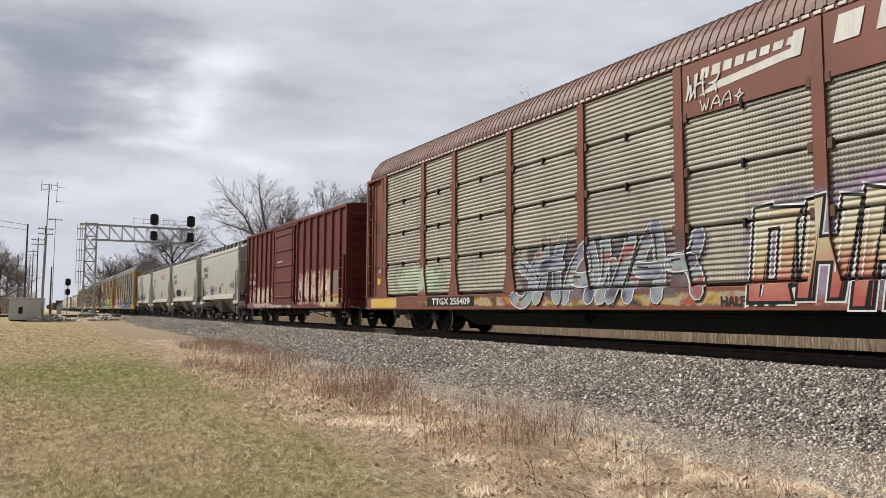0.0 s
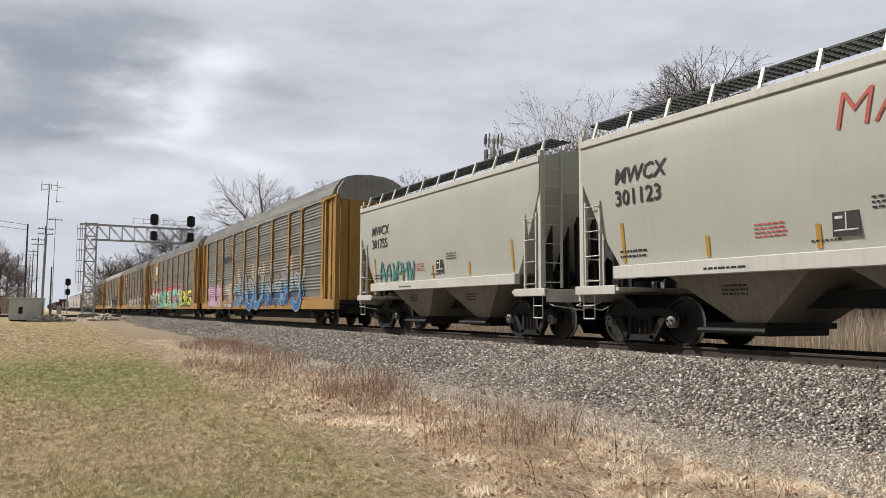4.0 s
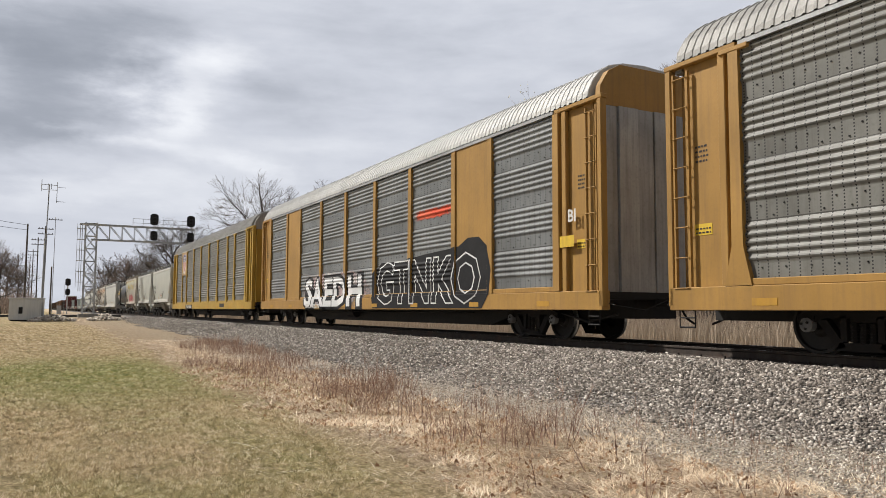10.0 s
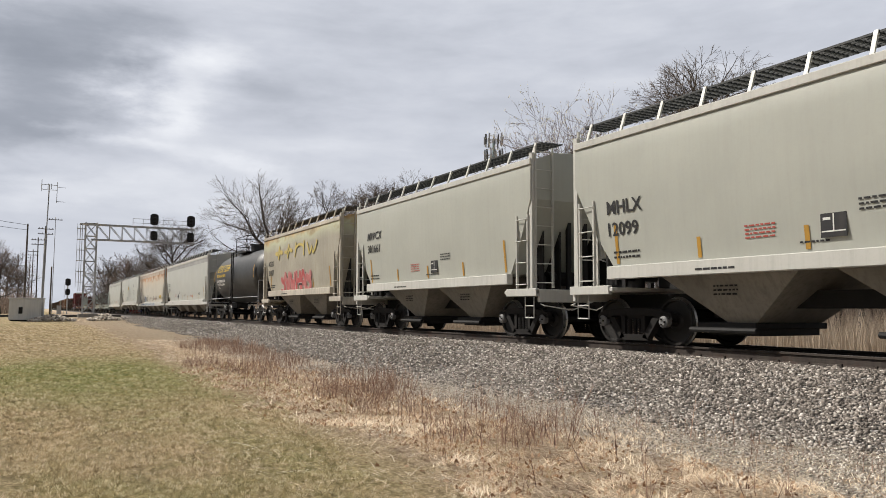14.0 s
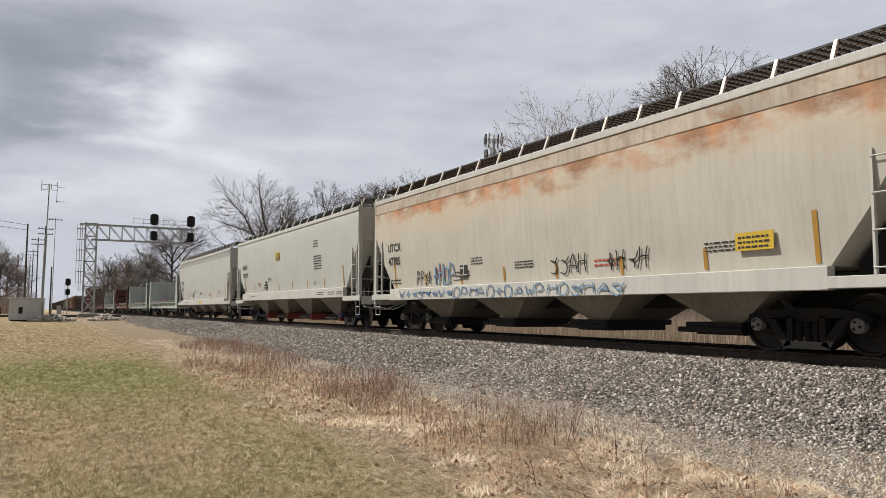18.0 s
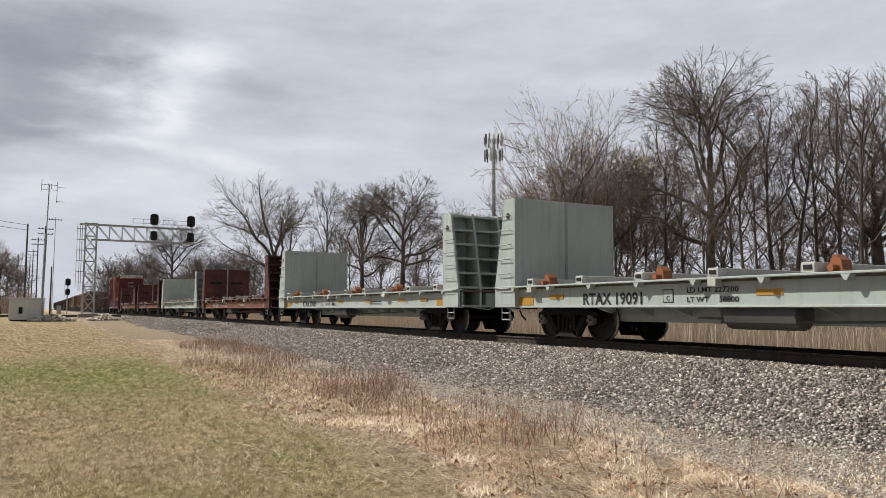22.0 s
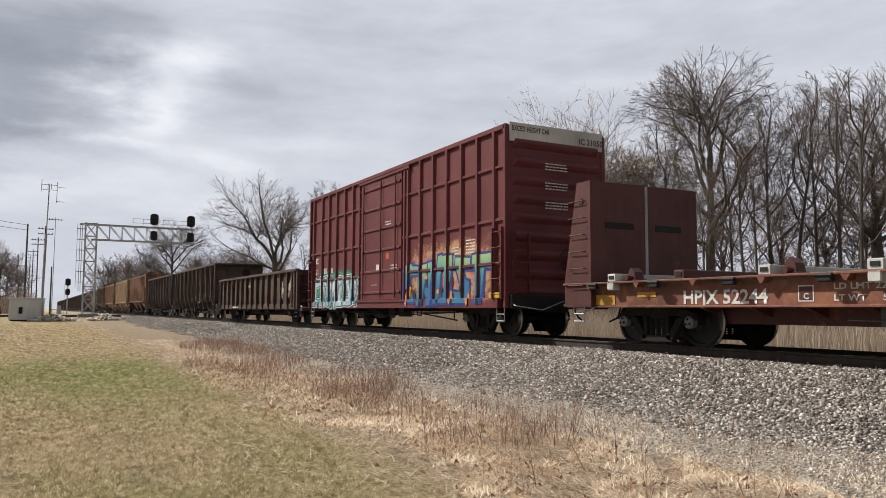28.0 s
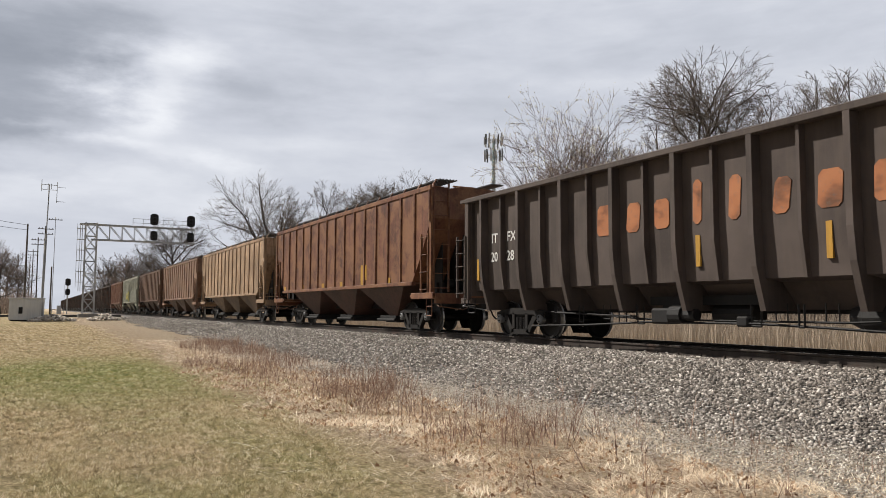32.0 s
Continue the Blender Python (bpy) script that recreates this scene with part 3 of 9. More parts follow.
def autorack(label, c, main, sheet, roofmat, prof, brown=False, caps=True, plates=(), flare=True, seed=1, endwhite=True):
    car = thing("autorack_car", label, "rail car", "freight train")
    part("centre_sill", lambda: Mesh().prism([(-13.2, 0.90), (-13.2, 0.5), (-8.4, 0.5), (-7.4, 0.26), (7.4, 0.26), (8.4, 0.5), (13.2, 0.5), (13.2, 0.90)], -0.6, 0.6), FRAME_BLACK, car, key="rackframe")
    part("deck", lambda: Mesh().box(-13.3, 13.3, -1.5, 1.5, 0.90, 1.06), FRAME_BLACK, car, key="rackdeck")
    for s in (-1, 1):
        part("side_sill", lambda: Mesh().box(-13.35, 13.35, -1.60, -1.38, 0.68, 1.085, c=0.012) if s < 0 else Mesh().box(-13.35, 13.35, 1.38, 1.60, 0.68, 1.085, c=0.012),
             main, car, key=("sill", s, main.name))
    xs = list(POSTS)
    for s in (-1, 1):
        for x in xs:
            p = part("post", lambda: post_mesh(flare), main, car, key=("post", flare, main.name), at=(x, 0, 0))
            if s > 0:
                p.rotation_euler = (0, 0, math.pi)
            elif caps:
                part("post_cap", lambda: Mesh().box(-0.30, 0.30, -1.615, -1.45, 5.04, 5.12, c=0.01), main, car, key=("cap", main.name), at=(x, 0, 0))
        for i, (a, b) in enumerate(zip(xs, xs[1:])):
            w, mid = b - a, (a + b) / 2
            mat, pf, kk = sheet, prof, "ribbed"
            if s < 0 and i in plates:
                mat, pf, kk = main, (lambda z: -1.56), "flat"
            p = part("side_panel", lambda: panel_mesh(w, pf, 1.12 if brown else 1.202, step=(0.0121 if brown else 0.0215) if kk == "ribbed" else 1.0), mat, car, key=("panel", round(w, 2), mat.name, kk), at=(mid, 0, 0))
            if s > 0:
                p.rotation_euler = (0, 0, math.pi)
            elif not brown:
                part("foot_rail", lambda: Mesh().box(-w / 2, w / 2, -1.575, -1.42, 1.087, 1.20, c=0.01), main, car, key=("footrail", round(w, 2), main.name), at=(mid, 0, 0))
    part("roof", lambda: roof_mesh(13.05), roofmat, car, key=("roof", roofmat.name))
    for s in (-1, 1):
        part("eave_rail", lambda: Mesh().box(-11.7, 11.7, min(s * 1.47, s * 1.59), max(s * 1.47, s * 1.59), 5.115, 5.20), GALV if not brown else main, car, key=("eave", brown, s))
    for e in (-1, 1):
        for s in (-1, 1):
            m = Mesh().box(min(e * 11.9, e * 13.0), max(e * 11.9, e * 13.0), min(s * 1.36, s * 1.48), max(s * 1.36, s * 1.48), 1.06, 5.10)
            part("end_side", m, main, car)
            m = Mesh().box(min(e * 12.0, e * 12.16), max(e * 12.0, e * 12.16), min(s * 1.48, s * 1.58), max(s * 1.48, s * 1.58), 1.06, 5.10, c=0.015)
            part("door_guide", m, main, car)
            m = Mesh().box(min(e * 13.24, e * 13.38), max(e * 13.24, e * 13.38), min(s * 1.44, s * 1.60), max(s * 1.44, s * 1.60), 0.75, 5.10, c=0.015)
            part("corner_post", m, main, car)
            m = Mesh().box(min(e * 11.75, e * 13.40), max(e * 11.75, e * 13.40), min(s * 1.44, s * 1.60), max(s * 1.44, s * 1.60), 5.10, 5.20, c=0.015)
            part("corner_beam", m, main, car)
        # folded end doors
        for i, (y0, y1, d) in enumerate(((-1.35, -1.0, 0.10), (-1.0, -0.45, 0.16), (-0.45, 0.0, 0.13), (0.0, 0.45, 0.16), (0.45, 1.0, 0.13), (1.0, 1.35, 0.10))):
            m = Mesh().box(min(e * 12.95, e * (13.1 + d)), max(e * 12.95, e * (13.1 + d)), y0 + 0.012, y1 - 0.012, 1.06, 5.02)
            part("end_door", m, main, car)
        m = Mesh().prism([(-1.50, 5.03), (-1.44, 5.45), (-1.22, 5.78), (-0.9, 5.95), (0.9, 5.95), (1.22, 5.78), (1.44, 5.45), (1.50, 5.03)], min(e * 13.05, e * 13.2), max(e * 13.05, e * 13.2), "x")
        part("end_cap", m, roofmat if endwhite else main, car)
        ladder(car, e * 13.02, 0.95, 5.0, 8, main, w=0.34, y=-1.56)
        stirrup(car, e * 13.0, FRAME_BLACK)
        part("warning_label", lambda: Mesh().box(-0.2, 0.2, -1.487, -1.482, 2.0, 2.2), YELLOW_INK, car, key="warnlabel", at=(e * (12.4 if brown else 12.62), 0, -0.47 if brown else 0.0))
        bars(car, e * 12.62 - 0.17, 2.03, 0.34, 0.14, 2, BLACK_INK, y=-1.492, seed=seed)
        bars(car, e * 12.62 - 0.15, 3.3, 0.3, 0.35, 4, BLACK_INK, y=-1.486, seed=seed + 1)
        bogie(car, e * 10.06)
    for x in (-11.3, -8.2, -4.6, -1.5, 1.5, 4.6, 8.2, 11.3):
        if not brown:
            part("reflector", lambda: Mesh().box(-0.24, 0.24, -1.607, -1.601, 0.76, 0.88), REFLECT, car, key="reflector", at=(x, 0, 0))
    if brown:
        # latches and hinge brackets along the panel seams, and the pierced strip under the roof
        for z in (2.135, 3.135, 4.135):
            for i, (x, x2) in enumerate(zip(xs, xs[1:])):
                part("panel_latch", lambda: Mesh().box(-0.028, 0.028, -1.60, -1.50, -0.10, 0.06, c=0.008), FRAME_BLACK, car, key="racklatch", at=((x + x2) / 2, 0, z))
            for x in xs:
                for d in (-0.16, 0.16):
                    part("hinge_bracket", lambda: Mesh().box(-0.055, 0.055, -1.595, -1.50, -0.09, 0.09, c=0.015), steel("bracket_brown", (0.10, 0.045, 0.03), dirt=0.4), car, key="rackbracket", at=(x + d, 0, z))
        m = Mesh()
        for i in range(116):
            m.box(-11.6 + i * 0.2, -11.47 + i * 0.2, -1.604, -1.588, 5.135, 5.185)
        tagged(part("pierced_strip", m, WHITE_INK, car, key="piercedstrip"), kind="stuff")
    else:
        # bolts along the flat bands of the panels
        m = Mesh()
        for k in range(4):
            for i in range(54):
                m.box(-11.6 + i * 0.44, -11.578 + i * 0.44, -1.530, -1.512, 1.19 + k, 1.212 + k).box(-11.4 + i * 0.44, -11.378 + i * 0.44, -1.530, -1.512, 1.36 + k, 1.382 + k)
        tagged(part("panel_bolts", m, FRAME_BLACK, car, key="panelbolts"), kind="stuff")
    coupler(car, 13.6)
    cut_lever(car, 13.4, FRAME_BLACK)
    part("brake_gear", lambda: Mesh().tube((-3, -0.75, 0.55), (-2.2, -0.75, 0.55), 0.16, 10).pipe([(-7, -0.9, 0.6), (7, -0.9, 0.6)], 0.02, 4).pipe([(11.2, -1.0, 0.62), (12.3, -1.1, 0.42), (13.0, -0.9, 0.6)], 0.03, 5),
         FRAME_BLACK, car, key="rackbrake")
    CARS.append((car, c))
    return car
# ---- covered hoppers ----
def hop_y(z, zs, ze, straight):
    """Half width of a hopper's side at height z."""
    if straight:
        return 1.55
    u = (z - zs) / (ze - zs)
    return 1.45 + 0.14 * math.sin(min(1.0, max(0.0, u)) * math.pi * 0.62)


def hopper_body(hl, xs, zs, zc, ze, zr, straight):
    st = [-hl, -(hl + xs) / 2, -xs] + [-xs + 2 * xs * i / 6 for i in range(1, 6)] + [xs, (hl + xs) / 2, hl]
    rows = []
    for x in st:
        t = max(0.0, (abs(x) - xs) / (hl - xs))
        zb = zs + (zc - zs) * (t if t < 0.01 or t > 0.99 else t * 0.86)
        near = [(-hop_y(zb + (ze - zb) * i / 8, zs, ze, straight), zb + (ze - zb) * i / 8) for i in range(9)]
        w = -near[-1][0]
        near += [(-(w - 0.03), ze + 0.10), (-(w - 0.12), ze + 0.16), (-0.95, zr - 0.10), (-0.45, zr - 0.02)]
        rows.append([(x, y, z) for y, z in near] + [(x, -y, z) for y, z in reversed(near)])
    m = Mesh().rows(rows, closed=True)
    k = len(rows[0])
    m.add(rows[0], [tuple(range(k))]).add(rows[-1], [tuple(range(k))])
    return m


def bay_mesh(w, zt, zo=0.46):
    """One discharge bay: four sloping sheets and the outlet gate."""
    a = [(-w / 2, -1.42, zt), (w / 2, -1.42, zt), (w / 2, 1.42, zt), (-w / 2, 1.42, zt)]
    b = [(-0.30, -0.85, zo), (0.30, -0.85, zo), (0.30, 0.85, zo), (-0.30, 0.85, zo)]
    m = Mesh().add(a + b, [(0, 1, 5, 4), (1, 2, 6, 5), (2, 3, 7, 6), (3, 0, 4, 7), (0, 3, 2, 1), (4, 5, 6, 7)])
    return m


def gate_mesh():
    m = Mesh().box(-0.95, 0.36, -0.95, 0.95, 0.36, 0.47, c=0.015).box(-0.80, 0.30, -0.8, 0.8, 0.24, 0.37)
    m.tube((-1.05, -1.0, 0.33), (0.42, -1.0, 0.33), 0.05, 8)
    return m


def walkway(car, hl, z, mat, postmat, y0=-1.26, y1=-0.70, n=10, eave=4.3):
    m = Mesh()
    for i in range(6):
        y = y0 + (y1 - y0) * i / 5
        m.box(-hl, hl, y - 0.016, y + 0.016, z, z + 0.035)
    x = -hl
    while x < hl:
        m.box(x - 0.02, x + 0.02, y0, y1, z - 0.012, z + 0.02)
        x += 0.17
    part("roof_walk", m, mat, car, key=("walk", hl, z, y0, mat.name))
    for i in range(n):
        x = -hl + 0.25 + (2 * hl - 0.5) * i / (n - 1)
        part("walk_bracket", lambda: Mesh().prism([(-0.20, 0), (-0.17, 0), (0.02, z + 0.05 - eave), (-0.03, z + 0.05 - eave), (0.0, z - 0.03 - eave), (0.62, z - 0.03 - eave), (0.62, z - 0.013 - eave), (0.0, z - 0.013 - eave)][:4], -0.035, 0.035, "x")
             , postmat, car, key=("bracket", z, eave, postmat.name), at=(x, y0, eave))


def hopper(label, c, paint, hl=5.5, xs=4.45, zs=1.56, zc=3.45, ze=4.10, zr=4.52, bays=2, sill=None, sillz=(1.30, 1.56), ribs=0, straight=False, bog=4.35,
           walkz=4.66, under=None, gate=None, steelmat=None, cap=None, walkmat=None, reflect=True, seed=1, name="hopper_car", brake=True):
    car = thing(name, label, "rail car", "freight train")
    sill = sill or paint
    under = under or paint
    steelmat = steelmat or sill
    key = ("hop", hl, xs, zs, zc, ze, zr, straight, paint.name)
    part("body", lambda: hopper_body(hl, xs, zs, zc, ze, zr, straight), paint, car, smooth=True, key=key)
    hatch = Mesh()
    nh = int(hl * 1.3)
    hatch.box(-hl + 0.5, hl - 0.5, -0.30, 0.30, zr - 0.05, zr + 0.10, c=0.02)
    for i in range(nh):
        x = -hl + 0.8 + (2 * hl - 1.6) * i / (nh - 1)
        hatch.box(x - 0.03, x + 0.03, -0.36, 0.36, zr + 0.10, zr + 0.15)
    part("roof_hatch", hatch, paint, car, key=("hatch", hl, zr, paint.name))
    for s in (-1, 1):
        part("side_sill", lambda: Mesh().box(-xs - 0.05, xs + 0.05, min(s * 1.43, s * 1.60), max(s * 1.43, s * 1.60), sillz[0], sillz[1], c=0.012), sill, car, key=("hsill", xs, s, sillz, sill.name))
    part("centre_sill", lambda: Mesh().box(-hl - 0.1, hl + 0.1, -0.3, 0.3, 0.72, 1.02), FRAME_BLACK, car, key=("csill", hl))
    span = 2 * (xs - 0.15) - (1.4 if bays < 4 else 1.0)
    w = span / bays
    for i in range(bays):
        x = -span / 2 + w * (i + 0.5)
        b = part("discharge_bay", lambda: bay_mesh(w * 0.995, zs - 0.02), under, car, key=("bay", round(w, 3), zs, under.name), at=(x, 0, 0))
        part("outlet_gate", gate_mesh, FRAME_BLACK, b, key="gate")
        if gate:
            part("gate_frame", lambda: Mesh().box(0.34, 0.60, -1.0, 1.0, 0.22, 0.50, c=0.015), gate, b, "red painted outlet gate frame", key=("gateframe", gate.name))
        bars(b, -0.3, 0.95, 0.55, 0.22, 3, FRAME_BLACK, y=-1.22, seed=seed + i) if bays < 3 else None
    for e in (-1, 1):
        m = Mesh().box(min(e * (xs - 0.1), e * (hl + 0.22)), max(e * (xs - 0.1), e * (hl + 0.22)), -1.58, 1.58, 1.06, 1.14, c=0.01)
        m.box(min(e * xs, e * (hl + 0.22)), max(e * xs, e * (hl + 0.22)), -1.60, -1.50, 1.00, 1.18, c=0.01)
        m.box(min(e * (hl + 0.14), e * (hl + 0.24)), max(e * (hl + 0.14), e * (hl + 0.24)), -1.5, 1.5, 0.86, 1.16, c=0.01)
        part("end_platform", m, steelmat, car, key=("plat", xs, hl, e, steelmat.name))
        m = Mesh()
        for y in (-1.52, 1.46):
            part("corner_post", lambda: Mesh().box(e * hl - 0.11, e * hl + 0.03, -0.04, 0.06, 1.14, walkz - 0.25, c=0.01), steelmat, car, key=("epost", hl, e, walkz, steelmat.name), at=(0, y, 0))
        # webs that carry the slope sheet, added in black to darken the space below
        xa, xb = xs + 0.15, hl - 0.30
        zt = zs + (zc - zs) * (xb - xs) / (hl - xs) * 0.86 - 0.04
        for y in (-1.0, -0.5, 0.5, 1.0):
            part("slope_web", lambda: Mesh().prism([(e * xa, 1.14), (e * xb, 1.14), (e * xb, zt), (e * xa, zs + 0.04)], -0.02, 0.02), FRAME_BLACK, car, key=("web", e, xs, hl, zs, zc), at=(0, y, 0))
        # struts, black as well: the dark of the end space put into their colour
        m = Mesh()
        m.box(e * (hl - 0.3) - 0.05, e * (hl - 0.3) + 0.05, -0.3, -0.2, 1.1, zs + 1.5).box(e * (hl - 0.3) - 0.05, e * (hl - 0.3) + 0.05, 0.2, 0.3, 1.1, zs + 1.5)
        part("end_strut", m, FRAME_BLACK, car, key=("estrut", hl, e, zc))
        ladder(car, e * (hl + 0.03), 1.2, walkz - 0.1, 8, steelmat, w=0.50, y=-1.22, axis="y")
        ladder(car, e * (hl - 0.36), 1.16, 2.95, 4, steelmat, w=0.46, y=-1.57)
        stirrup(car, e * (hl - 0.15), steelmat, z=1.05, d=0.55)
        m = Mesh().tube((e * (hl - 0.55), -0.75, 1.45), (e * (hl - 0.55), 0.1, 1.45), 0.17, 12)
        m.box(e * (hl - 0.6) - 0.12, e * (hl - 0.6) + 0.12, -1.1, -0.8, 1.2, 1.5)
        part("brake_cylinder", m, FRAME_BLACK, car, key=("brakecyl", hl, e))
        bogie(car, e * bog, cap)
    if brake:
        m = Mesh()
        for i in range(12):
            a, b2 = 2 * math.pi * i / 12, 2 * math.pi * (i + 1) / 12
            m.tube((hl + 0.12, 0.55 + 0.28 * math.cos(a), 2.15 + 0.28 * math.sin(a)), (hl + 0.12, 0.55 + 0.28 * math.cos(b2), 2.15 + 0.28 * math.sin(b2)), 0.018, 5)
        for i in range(3):
            a = math.pi * i / 3
            m.tube((hl + 0.12, 0.55 - 0.28 * math.cos(a), 2.15 - 0.28 * math.sin(a)), (hl + 0.12, 0.55 + 0.28 * math.cos(a), 2.15 + 0.28 * math.sin(a)), 0.014, 4)
        m.box(hl - 0.06, hl + 0.1, 0.42, 0.68, 1.95, 2.35)
        part("brake_wheel", m, steelmat, car, key=("bw", hl, steelmat.name))
    walkway(car, hl + 0.05, walkz, walkmat or GRATING, steelmat, eave=ze + 0.12, n=int(hl * 2))
    part("roof_walk", lambda: Mesh().box(-hl, hl, 0.55, 1.0, walkz, walkz + 0.03), walkmat or GRATING, car, key=("walkfar", hl, walkz, (walkmat or GRATING).name))
    part("eave_angle", lambda: Mesh().box(-hl - 0.02, hl + 0.02, -hop_y(ze, zs, ze, straight) - 0.035, -hop_y(ze, zs, ze, straight) + 0.03, ze + 0.02, ze + 0.17, c=0.012), sill, car, key=("eavea", hl, ze, sill.name, straight))
    if ribs:
        for s in (-1, 1):
            for i in range(ribs):
                x = -hl + 0.06 + (2 * hl - 0.12) * i / (ribs - 1)
                t = max(0.0, (abs(x) - xs) / (hl - xs))
                zb = zs + (zc - zs) * t
                part("side_rib", lambda: Mesh().prism([(-0.05, zb), (0.05, zb), (0.05, ze + 0.02), (-0.05, ze + 0.02)], -1.60, -1.54), paint, car, key=("rib", round(zb, 2), ze, paint.name), at=(x, 0, 0)).rotation_euler = (0, 0, 0 if s < 0 else math.pi)
    coupler(car, hl + 0.3)
    cut_lever(car, hl + 0.2, steelmat)
    if reflect:
        nr = max(4, int(hl * 0.95))
        for i in range(nr):
            x = -xs + 0.12 + (2 * xs - 0.35) * i / (nr - 1)
            hgt = 0.85 if i in (0, nr - 1) else 0.42
            y0, y1 = hop_y(zs + 0.05, zs, ze, straight), hop_y(zs + hgt, zs, ze, straight)
            m = Mesh().add([(x, -y0 - 0.012, zs + 0.05), (x + 0.085, -y0 - 0.012, zs + 0.05), (x + 0.085, -y1 - 0.012, zs + hgt), (x, -y1 - 0.012, zs + hgt)], [(0, 1, 2, 3)])
            part("reflector", m, REFLECT, car)
    CARS.append((car, c))
    return car


def on_side(car, zs, ze, s, h, mat, x, z, straight=False, **kw):
    """Lettering that follows a hopper's curved side."""
    prof = lambda q: -hop_y(q, zs, ze, straight)
    me = lettering_mesh(s, h, mat, kw.get("bold", 0.0), kw.get("width"), kw.get("shear", 0.0))
    conform(me, prof, z, 0.014, 0.12)
    return part("lettering", me, mat, car, at=(x, 0, z))


def hopper_marks(car, zs, ze, xl, road, number, ink=BLACK_INK, seed=1, bold=0.007, big=0.30, shear=0.18, small=True, straight=False, dx=0.0, dz=0.0):
    on_side(car, zs, ze, road, big, ink, xl + 0.55 + dx, zs + 1.22 + dz, straight, bold=bold, shear=shear)
    on_side(car, zs, ze, number, big, ink, xl + 0.55 + dx, zs + 0.78 + dz, straight, bold=bold)
    if small:
        y = -hop_y(zs + 0.45, zs, ze, straight) - 0.012
        y2 = lambda q: -hop_y(q, zs, ze, straight) - 0.012
        for i, (x, z, w, h, r) in enumerate(((xl + 0.75, zs + 0.16, 0.75, 0.20, 2), (xl + 4.0, zs + 0.30, 0.6, 0.26, 4), (xl + 6.0, zs + 0.55, 0.6, 0.22, 3), (xl + 5.0, zs + 0.15, 0.5, 0.07, 1))):
            bars(car, x, z, w, h, r, ink if i != 1 else RED_INK, y=y2, seed=seed + i)
        part("stencil_box", Mesh().box(xl + 1.75, xl + 1.97, y, y + 0.004, zs + 1.25 + dz, zs + 1.50 + dz).box(xl + 1.775, xl + 1.945, y - 0.004, y, zs + 1.275 + dz, zs + 1.475 + dz, k=1), [ink, MATS.get("hopper_grey")], car)
        m = Mesh().box(xl + 5.38, xl + 5.80, y, y + 0.004, zs + 0.20, zs + 0.56)
        m.box(xl + 5.58, xl + 5.60, y - 0.004, y, zs + 0.29, zs + 0.55, k=1).box(xl + 5.40, xl + 5.78, y - 0.004, y, zs + 0.28, zs + 0.30, k=1).box(xl + 5.42, xl + 5.54, y - 0.004, y, zs + 0.46, zs + 0.50, k=1)
        part("consolidated_stencil", m, [BLACK_INK, WHITE_INK], car)
        bars(car, xl + 3.0, zs - 0.18, 0.9, 0.09, 1, ink, y=-1.606, seed=seed + 9)


